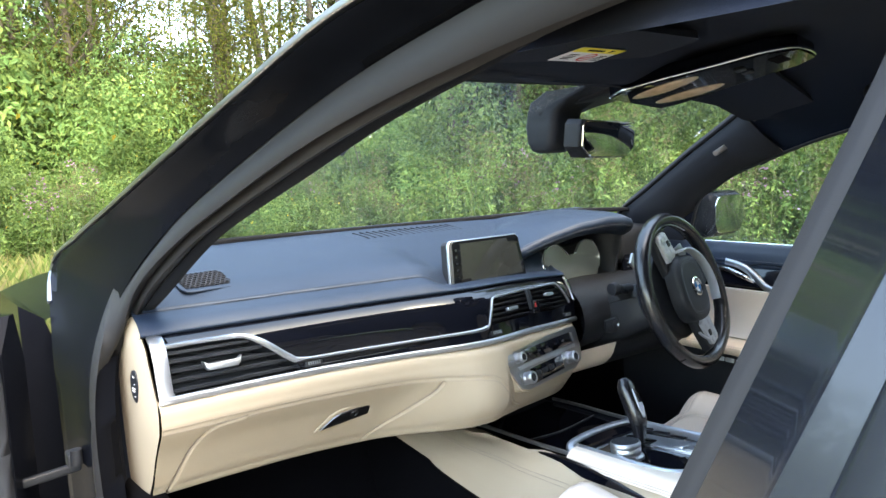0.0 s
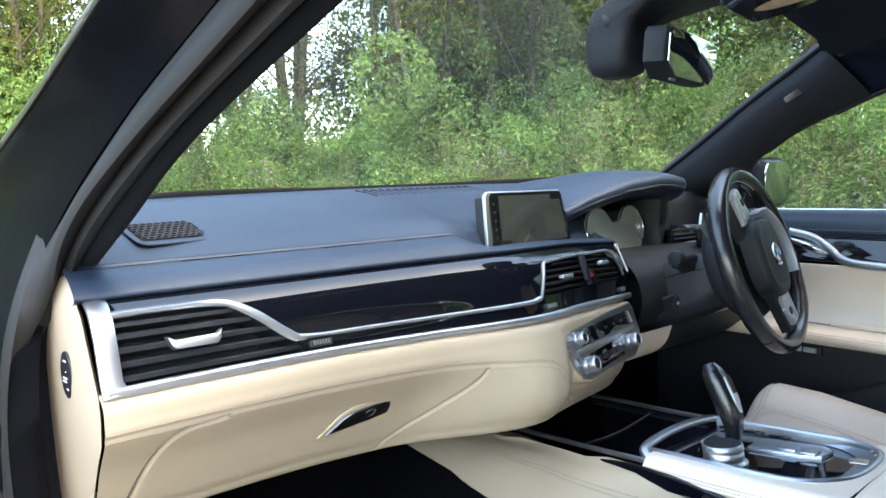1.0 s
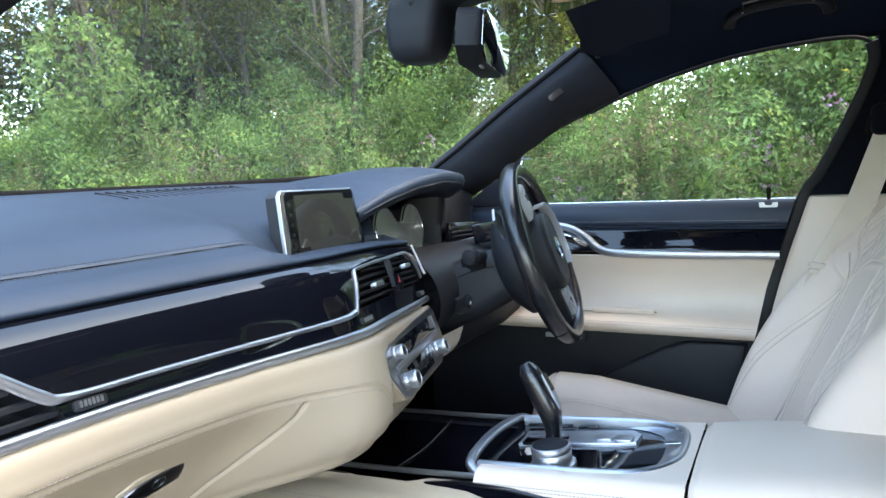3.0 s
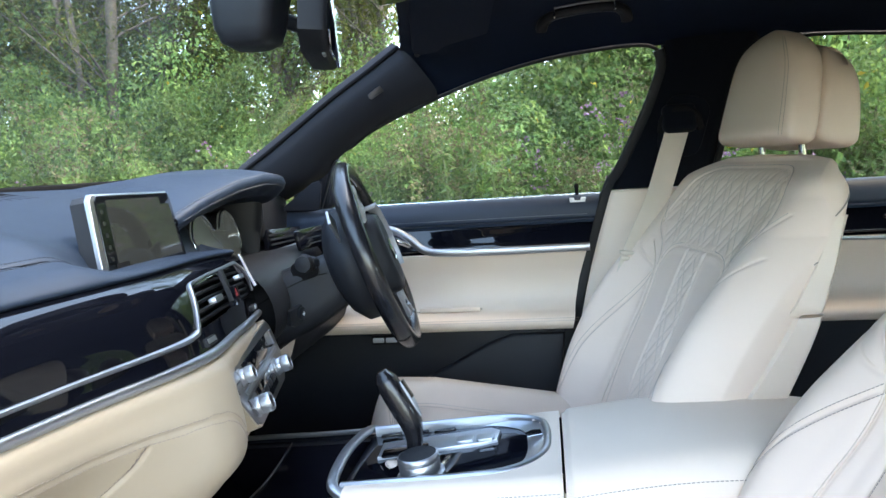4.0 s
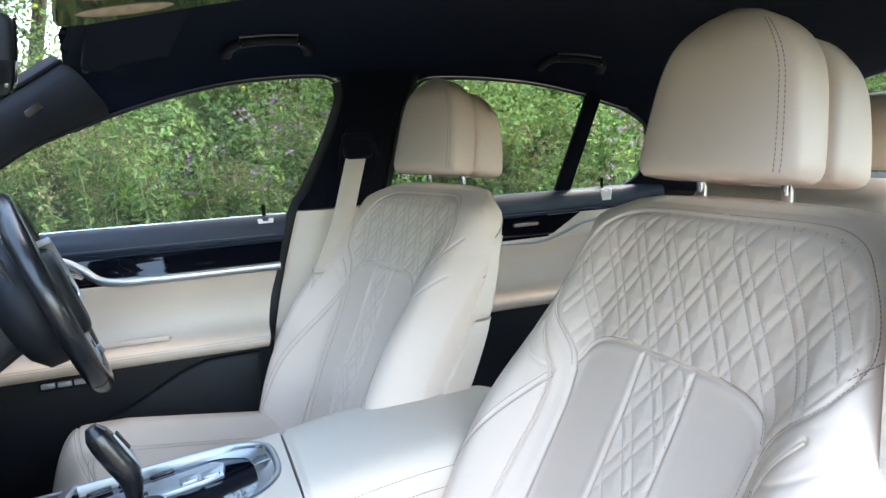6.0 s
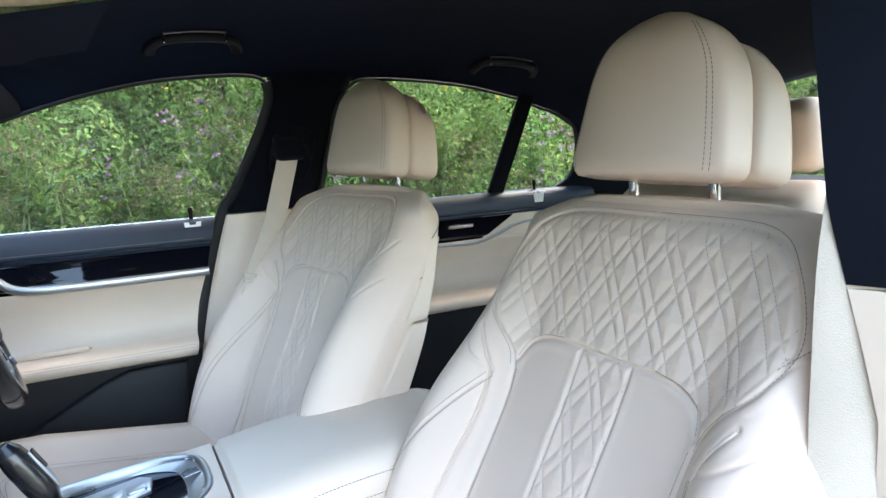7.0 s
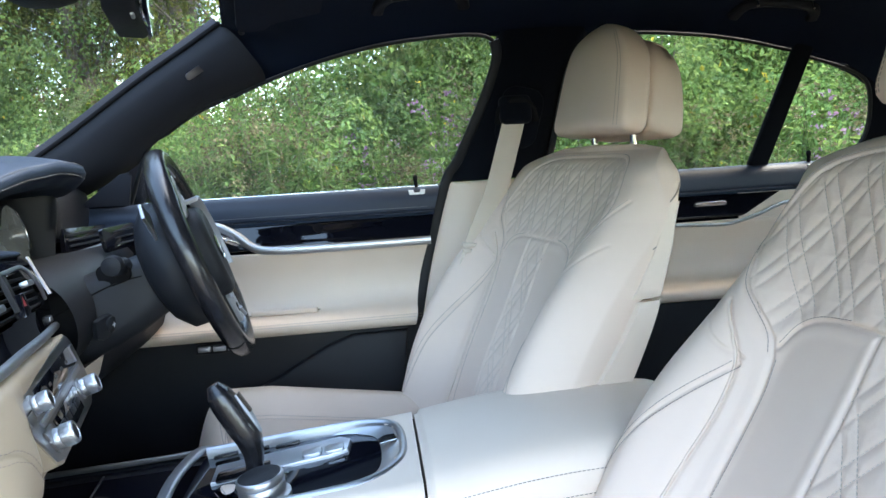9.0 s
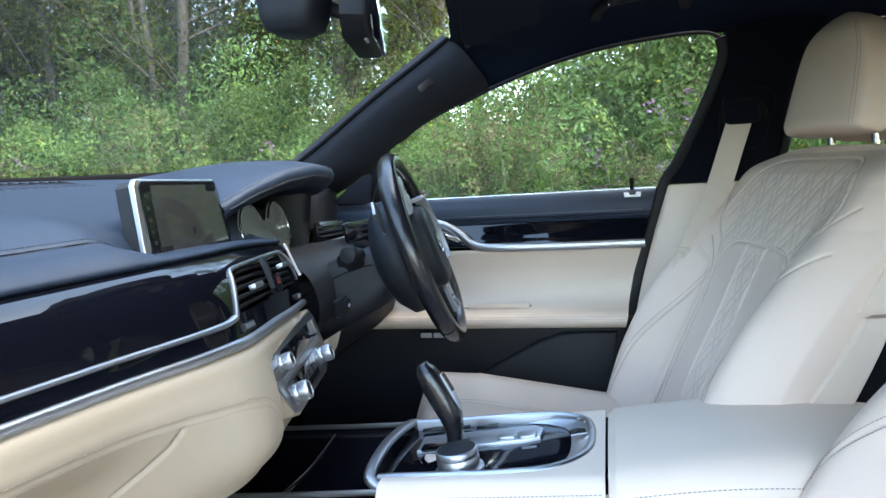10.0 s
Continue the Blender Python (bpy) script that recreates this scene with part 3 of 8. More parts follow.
# glove box handle
hp, hn = low_frame(-0.395, 0.778)
exv = Vector((1, 0, 0.13)).normalized()
ezv = Vector(hn)
exv = (exv - ezv * exv.dot(ezv)).normalized()
eyv = ezv.cross(exv)
hm = Matrix.Translation(hp) @ Matrix((exv, eyv, ezv)).transposed().to_4x4()
plate("glove_box_recess", [(-0.066, -0.022), (0.054, -0.019), (0.061, -0.012), (0.062, 0.020), (0.054, 0.026), (-0.018, 0.024), (-0.036, 0.016)], 0.0030, hm @ pose(0, 0, -0.0008), LEATHER_CREAM_DIM, dash, "ivory handle surround", 0.002)
gh = plate("glove_box_handle", [(-0.055, -0.016), (0.048, -0.012), (0.053, -0.006), (0.053, 0.016), (-0.016, 0.017), (-0.030, 0.010)], 0.0035, hm @ pose(0, 0, 0.0015), DARK_METAL, dash, "dark grey metal handle", 0.0015)
lathe("lock", [(0.0085, 0), (0.0085, 0.001), (0.007, 0.0016), (0.0068, 0.0005)], hm @ pose(0.012, 0.004, 0.0049), DARK_METAL, gh, "round key lock", n=24)
box("key_slot", (0.0012, 0.006, 0.001), hm @ pose(0.012, 0.004, 0.0058), BLACK_PRINT, gh, bevel=0)

# end cap with the airbag switch
loops = []
for k in np.linspace(0, 1, 14):
    zt = 1.02 - 0.34 * k
    x = np.array([0.205])
    zc = zt
    # front edge follows the pad, trim and lower panel
    if zc > 0.985:
        y0 = -0.03 + (zc - 0.985) * 1.4
    elif zc > 0.888:
        y0 = -0.105 + (zc - 0.888) * 0.68
    else:
        y0 = float(np.interp(zc, [0.69, 0.718, 0.753, 0.798, 0.842, 0.888], [0.03, -0.004, -0.03, -0.062, -0.102, -0.108]))
    loops.append([(-0.737, y0 + 0.004, zc), (-0.742, y0 + 0.03, zc), (-0.748, y0 + 0.08, zc), (-0.752, 0.20, zc), (-0.752, 0.34, zc), (-0.735, 0.34, zc), (-0.732, y0 + 0.02, zc)])
loft("end_cap", loops, LEATHER_CREAM_DIM, dash, "ivory side cap", sharp=50)
am = Matrix.Translation((-0.7445, 0.030, 0.892)) @ Matrix(((0, 0.09, -1), (-1, 0, -0.09), (0, 1, 0))).to_4x4()
am = Matrix.Translation((-0.7470, -0.006, 0.900)) @ Vector((-1, -0.10, 0)).to_track_quat("Z", "Y").to_matrix().to_4x4()
sw = plate("airbag_switch", [(0.019 * math.cos(a), 0.027 * math.sin(a)) for a in np.linspace(0, 2 * math.pi, 28, endpoint=False)], 0.003, am, SOFT_BLACK, dash, "black round airbag switch", 0.001)
for dx, dy, w in ((0.0, 0.016, 0.010), (0.002, 0.004, 0.002), (-0.002, -0.004, 0.014), (-0.004, -0.008, 0.014), (0.004, -0.016, 0.006)):
    plate("print_bar", rounded(w, 0.0022, 0.0005, 1), 0.0003, am @ pose(dx, dy, 0.003), WHITE_PRINT, sw, bevel=0)

# climate panel
c0, c1, c2 = Vector((-0.118, -0.159, 0.861)), Vector((0.165, -0.093, 0.860)), Vector((-0.075, -0.176, 0.778))
cexx = (c1 - c0).normalized()
cez = cexx.cross(c2 - c0).normalized() * -1
if cez.y > 0:
    cez = -cez
cey = cez.cross(cexx)
cm = Matrix.Translation(c0 + cez * 0.006) @ Matrix((cexx, cey, cez)).transposed().to_4x4()
CLIM = [(0, 0), (0.284, 0.003), (0.293, -0.006), (0.294, -0.050), (0.282, -0.074), (0.250, -0.087), (0.068, -0.089), (0.046, -0.082), (0.0, -0.010)]
cl = plate("climate_panel", CLIM, 0.005, cm @ pose(0, 0, -0.001), PANEL_GREY, dash, "satin silver climate control panel", 0.002)
plate("panel_surround", [(0.147 + (x - 0.147) * 1.025, -0.043 + (y + 0.043) * 1.07) for x, y in CLIM], 0.028, cm @ pose(0, 0, -0.0265), LEATHER_CREAM_DIM, dash, "ivory leather round the climate panel", 0.003)
plate("display", [(0.074, -0.009), (0.262, -0.008), (0.266, -0.033), (0.072, -0.035)], 0.001, cm @ pose(0, 0, 0.0038), GLOSS_BLACK, cl, "black display strip", 0.0004)
plate("button_field", [(0.084, -0.050), (0.208, -0.047), (0.206, -0.078), (0.096, -0.081)], 0.001, cm @ pose(0, 0, 0.0038), GLOSS_BLACK, cl, "black button field", 0.0004)
plate("divider", [(0.046, -0.038), (0.270, -0.036), (0.268, -0.043), (0.052, -0.045)], 0.0022, cm @ pose(0, 0, 0.0038), SATIN_SILVER, cl, "silver cross bar")
for x0, y0 in ((0.010, -0.008), (0.040, -0.048)):
    for q in range(2):
        plate("rocker_button", [(x0 + 0.004 * q, y0 - 0.013 * q), (x0 + 0.030, y0 - 0.013 * q), (x0 + 0.032, y0 - 0.012 - 0.013 * q), (x0 + 0.006 + 0.004 * q, y0 - 0.012 - 0.013 * q)], 0.003, cm @ pose(0, 0, 0.0038), PANEL_GREY, cl, "silver rocker button", 0.0012)
plate("rocker_button", [(0.264, -0.010), (0.282, -0.010), (0.282, -0.030), (0.268, -0.032)], 0.003, cm @ pose(0, 0, 0.0038), PANEL_GREY, cl, "silver rocker button", 0.0012)
for k in range(4):
    plate("key", rounded(0.020, 0.010, 0.002), 0.0012, cm @ pose(0.108 + 0.026 * k, -0.064, 0.0048), SOFT_BLACK, cl, bevel=0.0004)
for k in range(5):
    plate("display_print", rounded(0.010, 0.004, 0.001, 1), 0.0003, cm @ pose(0.100 + 0.032 * k, -0.021, 0.0049), DARK_METAL, cl, bevel=0)


def knob(x, y, r, h):
    m = cm @ pose(x, y, 0.004)
    k = lathe("rotary_knob", [(r * 1.18, 0), (r * 1.18, 0.002), (r * 0.97, 0.003), (r, h * 0.35), (r * 0.96, h * 0.38), (r * 1.0, h * 0.41), (r * 1.02, h * 0.9), (r * 0.96, h * 0.99), (r * 0.72, h), (r * 0.70, h * 0.97), (0.0005, h * 0.97)], m, SATIN_SILVER, cl, "satin silver rotary knob", n=36)
    lathe("knob_face", [(r * 0.68, h * 0.975), (r * 0.5, h * 0.985), (0.0004, h * 0.985)], m, SOFT_BLACK, k, "black knob face", n=24)
    for j in range(28):
        a = 2 * math.pi * j / 28
        box("knurl", (0.0008, 0.0012, h * 0.4), m @ pose(r * 1.015 * math.cos(a), r * 1.015 * math.sin(a), h * 0.66, 0, 0, math.degrees(a)), SATIN_SILVER, k, bevel=0)


knob(0.053, -0.0200, 0.0098, 0.019)
knob(0.062, -0.0640, 0.0120, 0.022)
knob(0.231, -0.0600, 0.0120, 0.022)

# display screen standing on the dashboard
s0, s1, s2 = Vector((-0.140, -0.054, 0.988)), Vector((0.107, -0.013, 0.985)), Vector((-0.133, -0.041, 1.082))
sx = (s1 - s0).normalized()
sz = sx.cross(s2 - s0).normalized()
if sz.y > 0:
    sz = -sz
sy = sz.cross(sx)
sc = Matrix.Translation(s0 + (s1 - s0) / 2) @ Matrix((sx, sy, sz)).transposed().to_4x4()
disp = thing("display_screen", "wide dark navigation display in a silver frame standing on the dashboard", "screen", m=Matrix.Identity(4))
scr_out = [(-0.127, -0.010), (0.127, -0.010), (0.111, 0.088), (0.103, 0.095), (-0.112, 0.095), (-0.120, 0.088)]
plate("housing", scr_out, 0.006, sc @ pose(0, 0, -0.008), SATIN_SILVER, disp, "satin silver front frame", 0.002, 3)
plate("back_shell", [(x * 0.985, 0.046 + (y - 0.046) * 0.965) for x, y in scr_out], 0.018, sc @ pose(0, 0, -0.0255), SOFT_BLACK, disp, "black plastic back shell", 0.003, 3)
plate("glass", [(-0.116, -0.006), (0.125, -0.006), (0.1095, 0.086), (0.102, 0.0925), (-0.104, 0.0925), (-0.110, 0.087)], 0.002, sc @ pose(0, 0, -0.0025), SCREEN, disp, "glossy dark glass front", 0.001)
plate("picture", [(-0.090, 0.004), (0.112, 0.004), (0.099, 0.077), (0.070, 0.077), (0.068, 0.087), (-0.086, 0.087)], 0.0004, sc @ pose(0, 0, -0.0004), SCREEN_MAP, disp, "dim grey idle picture", 0)
plate("status_tile", rounded(0.032, 0.012, 0.001, 1), 0.0004, sc @ pose(-0.080, 0.006, 0.0001), BLACK_PRINT, disp, "", 0)
for k in range(5):
    plate("icon", rounded(0.006, 0.005, 0.001, 1), 0.0003, sc @ pose(-0.101, 0.018 + 0.014 * k, -0.0004), DARK_METAL, disp, "", 0)
lathe("marker", [(0.0035, 0), (0.0045, 0), (0.0045, 0.0004), (0.0035, 0.0004)], sc @ pose(0.005, 0.026, 0.0002), BLACK_PRINT, disp, n=16, caps=False)

# instrument hood
hood = thing("instrument_hood", "blue-black grained leather hood over the instrument cluster", "dashboard hood", m=Matrix.Identity(4))


def hood_sec(k):
    """A section of the hood across its run, k from the screen to the pillar."""
    x = 0.098 + 0.385 * k
    lip_y = float(np.interp(k, [0, 0.25, 0.5, 0.75, 0.92, 1], [-0.010, -0.022, -0.034, -0.043, -0.042, -0.020]))
    lip_z = float(np.interp(k, [0, 0.2, 0.45, 0.7, 0.88, 1], [1.034, 1.060, 1.082, 1.092, 1.088, 1.072]))
    top = float(np.interp(k, [0, 0.2, 0.45, 0.7, 0.9, 1], [1.046, 1.078, 1.101, 1.109, 1.104, 1.090]))
    return [(x, 0.20, lip_z - 0.045), (x, lip_y + 0.05, lip_z - 0.034), (x, lip_y + 0.022, lip_z - 0.026), (x, lip_y + 0.006, lip_z - 0.016), (x, lip_y, lip_z - 0.004), (x, lip_y + 0.008, lip_z + 0.006),
            (x, lip_y + 0.06, top), (x, 0.13, top + 0.004), (x, 0.20, top - 0.002), (x, 0.32, 1.09)]


hg = np.array([curve_pts([hood_sec(a)[i] for a in np.linspace(0, 1, 14)], 60) for i in range(10)])
hs = np.array([curve_pts(hg[:, j], 60) for j in range(60)])
np_mesh("hood_cover", hs.reshape(-1, 3), grid_faces(60, 60), PEBBLE, hood, "blue-black grained leather with stitched edge")
hline = []
for off in (23, 25):
    hline.append((hs[2:56, off] + np.array([0, -0.0003, 0.0006]), np.tile([0, -0.5, 0.85], (54, 1))))
stitches("hood_stitching", hline, THREAD_GREY, hood, "grey blue stitching", pitch=0.006, length=0.004, r=0.0006)

# the hood's end, rolling down beside the instruments, and the driver's fascia below
ck = []
for k in np.linspace(0, 1, 14):
    z = 1.074 - 0.135 * k
    bulge = 0.012 * math.sin(math.pi * min(1, k * 1.3))
    ck.append([(0.472 + bulge * 0.3, 0.020 + 0.015 * k, z), (0.488 + bulge, 0.026 + 0.015 * k, z), (0.500 + bulge, 0.05 + 0.02 * k, z), (0.500, 0.14, z), (0.460, 0.14, z), (0.460, 0.03 + 0.02 * k, z)])
loft("hood_cheek", ck[::-1], SOFT_BLACK, hood, "black cheek beside the instruments", sharp=60)
box("corner_pad", (0.24, 0.17, 0.10), pose(0.605, 0.135, 1.005, 0, 0, 8), SOFT_BLACK, hood, "black corner pad towards the pillar", 0.025, 4)
fas = thing("driver_fascia", "black lower driver fascia with a silver-edged side vent", "fascia", m=Matrix.Identity(4))
fl = []
for x in np.linspace(0.20, 0.70, 12):
    o = 0.03 * (x - 0.2)
    fl.append([(x, 0.075 + o, 0.948), (x, 0.045 + o, 0.940), (x, 0.03 + o, 0.92), (x, 0.035 + o, 0.86), (x, 0.06 + o, 0.78), (x, 0.12 + o, 0.70), (x, 0.20, 0.70), (x, 0.20, 0.948)])
loft("fascia_panel", fl, SOFT_BLACK, fas, "black soft plastic panel", sharp=50)
sv = Matrix.Translation((0.575, 0.030, 0.955)) @ Vector((-0.15, -1, 0.25)).to_track_quat("Z", "Y").to_matrix().to_4x4()
plate("side_vent", [(-0.075, -0.020), (0.075, -0.014), (0.08, 0.02), (-0.06, 0.026)], 0.010, sv, GLOSS_BLACK, fas, "gloss black side vent", 0.002)
for k in range(3):
    plate("vent_slat", rounded(0.12, 0.004, 0.001, 2), 0.003, sv @ pose(0, -0.008 + 0.010 * k, 0.010), SOFT_BLACK, fas, "", 0.0006)
sweep("vent_bezel", [sv @ Vector((-0.078, -0.022, 0.010)), sv @ Vector((0.0, -0.020, 0.012)), sv @ Vector((0.078, -0.016, 0.010))], rounded(0.006, 0.005, 0.002, 3), SATIN_SILVER, fas, "satin silver vent edge", n=20)

# instrument cluster
clu = thing("instrument_cluster", "dark instrument cluster with two chrome-ringed dials", "instrument cluster", m=Matrix.Identity(4))
km = Matrix.Translation((0.318, 0.046, 0.980)) @ pose(0, 0, 0, 0, 0, 9.5) @ pose(0, 0, 0, 80)
hump_l = [(-0.072 + 0.054 * math.cos(radians(a)), 0.004 + 0.050 * math.sin(radians(a))) for a in np.linspace(215, 48, 18)]
hump_r = [(0.072 + 0.054 * math.cos(radians(a)), 0.004 + 0.050 * math.sin(radians(a))) for a in np.linspace(132, -35, 18)]
plate("glass", hump_l + [(-0.016, 0.022), (0.016, 0.022)] + hump_r + [(0.10, -0.046), (-0.10, -0.046)], 0.004, km, CLUSTER_GLASS, clu, "glass with a painted grey-green reflection", 0.001)
for hump in (hump_l + [(-0.016, 0.022)], [(0.016, 0.022)] + hump_r):
    tube("dial_ring", [km @ Vector((x, y, 0.005)) for x, y in hump], 0.0020, CHROME, clu, "chrome dial ring", n=40, sides=8)
box("surround", (0.30, 0.02, 0.13), Matrix.Translation((0.344, 0.074, 0.962)) @ pose(0, 0, 0, 0, 0, 11) @ pose(0, 0, 0, -10), SOFT_BLACK, clu, "black cluster surround", 0.01)
# ---- car shell ----
def ruled(name, a, b, mat, na=60, nb=14, bulge=(0, 0, 0), thick=0.004, **tags):
    """A thin shell between two curves, bulging a little in the middle."""
    A, B = curve_pts(a, na), curve_pts(b, na)
    k = np.linspace(0, 1, nb)[None, :, None]
    g = A[:, None] * (1 - k) + B[:, None] * k + np.array(bulge) * (4 * k * (1 - k))
    n = np.cross(np.gradient(g, axis=0), np.gradient(g, axis=1))
    n /= np.linalg.norm(n, axis=2)[:, :, None] + 1e-9
    h = g + n * thick
    m = na * nb
    f = grid_faces(nb, na)
    v = np.concatenate([g.reshape(-1, 3), h.reshape(-1, 3)])
    rim = []
    edge = [i for i in range(nb)] + [j * nb + nb - 1 for j in range(1, na)] + [(na - 1) * nb + i for i in range(nb - 2, -1, -1)] + [j * nb for j in range(na - 2, 0, -1)]
    for p, q in zip(edge, edge[1:] + edge[:1]):
        rim.append((p, q, q + m, p + m))
    return np_mesh(name, v, np.concatenate([f, f[:, ::-1] + m, np.array(rim)]), mat, sharp=45, **tags)


# window line of the driver's side: (y, z); the glass leans inwards
def side_x(z):
    return 0.733 - 0.32 * (z - 1.0)


WIN_F = [(-0.01, 1.003), (-0.068, 1.117), (-0.120, 1.152), (-0.187, 1.189), (-0.317, 1.237), (-0.443, 1.274), (-0.565, 1.298), (-0.686, 1.308), (-0.750, 1.308), (-0.780, 1.300), (-0.791, 1.284), (-0.790, 1.260), (-0.758, 1.172), (-0.707, 1.063), (-0.674, 1.006)]
WIN_R = [(-0.905, 1.003), (-0.918, 1.08), (-0.944, 1.225), (-0.958, 1.262), (-0.980, 1.288), (-1.014, 1.300), (-1.136, 1.297), (-1.291, 1.281), (-1.443, 1.250), (-1.385, 1.003)]
WIN_Q = [(-1.473, 1.238), (-1.422, 1.003), (-1.600, 1.003), (-1.645, 1.03), (-1.662, 1.07), (-1.655, 1.13), (-1.632, 1.178), (-1.580, 1.207)]


def side_pts(c, out=0.0):
    return [(side_x(z) + out, y, z) for y, z in c]


WIN_F = [tuple(q) for q in curve_pts(WIN_F, 110)]
WIN_R = [tuple(q) for q in curve_pts(WIN_R[:-1], 80)] + WIN_R[-1:]
WIN_Q = [tuple(q) for q in curve_pts(WIN_Q[2:] + WIN_Q[:1], 60)] + WIN_Q[1:2]
for nm, c in (("side_window", WIN_F), ("rear_side_window", WIN_R), ("quarter_window", WIN_Q)):
    vs = side_pts(c, 0.012)
    ob = pmesh(nm, vs, [tuple(range(len(vs)))], SIDE_GLASS, label="clear closed side window pane", kind="structure", category="window", smooth=False)
    ob.visible_shadow = False
    loopc = np.array(side_pts(c + c[:1], 0.004))
    dense = np.concatenate([np.linspace(p_, q_, 3 if np.linalg.norm(q_ - p_) < 0.03 else 30, endpoint=False) for p_, q_ in zip(loopc[:-1], loopc[1:])])
    sweep("window_seal", dense, rounded(0.0075, 0.010, 0.003, 3), SOFT_BLACK, label="black rubber window seal", up=(1, 0, 0.32), n=260, kind="structure", category="trim")

# windscreen
HEAD = [(-0.60, -0.525, 1.335), (-0.40, -0.470, 1.356), (0.0, -0.375, 1.362), (0.30, -0.318, 1.352), (0.50, -0.285, 1.342), (0.575, -0.262, 1.330)]
BASE = [(-0.72, 0.20, 1.06), (-0.56, 0.275, 1.097), (-0.24, 0.30, 1.097), (0.0, 0.30, 1.097), (0.30, 0.27, 1.10), (0.52, 0.20, 1.103), (0.66, 0.12, 1.10)]
ha, hb = curve_pts([(-0.66, -0.50, 1.345)] + [(q[0], q[1] + 0.03, q[2] + 0.012) for q in HEAD] + [(0.64, -0.22, 1.335)], 60), curve_pts([(q[0] * 1.03, q[1] + 0.01, q[2] - 0.01) for q in BASE], 60)
wk = np.linspace(0, 1, 14)[None, :, None]
ws = ha[:, None] * (1 - wk) + hb[:, None] * wk + np.array([0, 0.03, 0.035]) * (4 * wk * (1 - wk))
ob = np_mesh("windscreen", ws.reshape(-1, 3), grid_faces(14, 60), WINDSCREEN, label="clear windscreen with a mixed-in haze", kind="structure", category="window")
ob.visible_shadow = False
sweep("windscreen_base_trim", np.array(BASE) + np.array([0, 0.004, -0.004]), rounded(0.03, 0.012, 0.004, 3), BLACK_PRINT, label="black band along the windscreen base", n=60, kind="structure", category="trim")
# wiper lying on the glass outside
wiper = thing("windscreen_wiper", "black windscreen wiper blade resting on the glass", "wiper", m=Matrix.Identity(4))
tube("wiper_blade", [(-0.52, 0.345, 1.088), (-0.30, 0.37, 1.086), (0.05, 0.375, 1.086)], 0.006, RUBBER, wiper, n=20)

# driver's A-pillar
AF = [(0.668, 0.20, 1.06), (0.643, 0.132, 1.106), (0.630, 0.049, 1.155), (0.603, -0.095, 1.243), (0.585, -0.20, 1.302), (0.575, -0.262, 1.338)]
AR = [(0.735, 0.10, 1.02), (0.712, -0.035, 1.085), (0.698, -0.075, 1.122), (0.676, -0.180, 1.186), (0.665, -0.26, 1.218), (0.657, -0.325, 1.240)]
AM = [(a[0] * 0.5 + b[0] * 0.5 - 0.028, a[1] * 0.5 + b[1] * 0.5 - 0.018, a[2] * 0.5 + b[2] * 0.5 - 0.008) for a, b in zip(AF, AR)]
loops = []
ca, cb, cmid = curve_pts(AF, 40), curve_pts(AR, 40), curve_pts(AM, 40)
for a, m_, b in zip(ca, cmid, cb):
    loops.append(list(curve_pts([a, a * 0.6 + m_ * 0.4 + np.array([-0.012, -0.006, 0]), m_, b * 0.6 + m_ * 0.4 + np.array([-0.010, -0.006, 0]), b], 14)) + [b + np.array([0.03, 0.02, 0.01]), a + np.array([0.03, 0.02, 0.015])])
loft("pillar_trim_front", loops, PILLAR_PLASTIC, label="charcoal plastic windscreen pillar trim", kind="structure", category="pillar")
sweep("pillar_seal", AF, rounded(0.012, 0.008, 0.003, 3), BLACK_PRINT, label="black windscreen edge seal", n=40, kind="structure", category="trim")
tag = plate("airbag_tag", rounded(0.042, 0.013, 0.005, 4), 0.004, Matrix.Translation((0.5845, -0.2065, 1.2535)) @ Vector((-0.80, -0.55, -0.10)).to_track_quat("Z", "Y").to_matrix().to_4x4() @ pose(0, 0, 0, 0, 0, 34), DARK_METAL, None, "small grey airbag tag on the pillar", category="tag")
# mirror triangle between pillar and window
plate("mirror_triangle_speaker", [(0.0, 0.002), (0.100, 0.0), (0.116, 0.060), (0.112, 0.066), (0.094, 0.064)], 0.006, Matrix.Translation((0.694, 0.075, 1.010)) @ Matrix(((0, -0.30, -1), (-1, 0, 0), (0, 1, -0.30))).to_4x4(), PILLAR_PLASTIC, None, "charcoal triangular speaker cover by the window", category="speaker cover")

# roof lining
RAIL = [(-0.255, 1.336), (-0.33, 1.246), (-0.443, 1.280), (-0.565, 1.304), (-0.70, 1.314), (-0.80, 1.312), (-0.98, 1.304), (-1.136, 1.302), (-1.291, 1.286), (-1.443, 1.256), (-1.58, 1.212), (-1.66, 1.17), (-1.80, 1.13), (-2.05, 1.06)]
ys = np.linspace(0, 1, 60)
rx = curve_pts([(side_x(z) - 0.004, y, z) for y, z in RAIL[1:]], 60)
grid = []
for p in rx:
    x0, y, z0 = p
    zc = float(np.interp(y, [-2.05, -1.6, -1.2, -0.9, -0.6, -0.4, -0.3], [1.27, 1.375, 1.425, 1.44, 1.43, 1.40, 1.37]))
    row = []
    for u in np.linspace(-1, 1, 61):
        a = abs(u)
        x = x0 * u * (1 if u > 0 else 0.955)
        z = z0 + (zc - z0) * (1 - a ** 3.2) ** 0.85
        # the front edge follows the windscreen header
        yy = y
        row.append((x, yy, z))
    grid.append(row)
grid = np.array(grid)
hx = np.array(HEAD)
first = []
for j in range(61):
    x = grid[0, j, 0]
    first.append((x, np.interp(x, hx[:, 0], hx[:, 1]), np.interp(x, hx[:, 0], hx[:, 2])))
first = np.array(first)
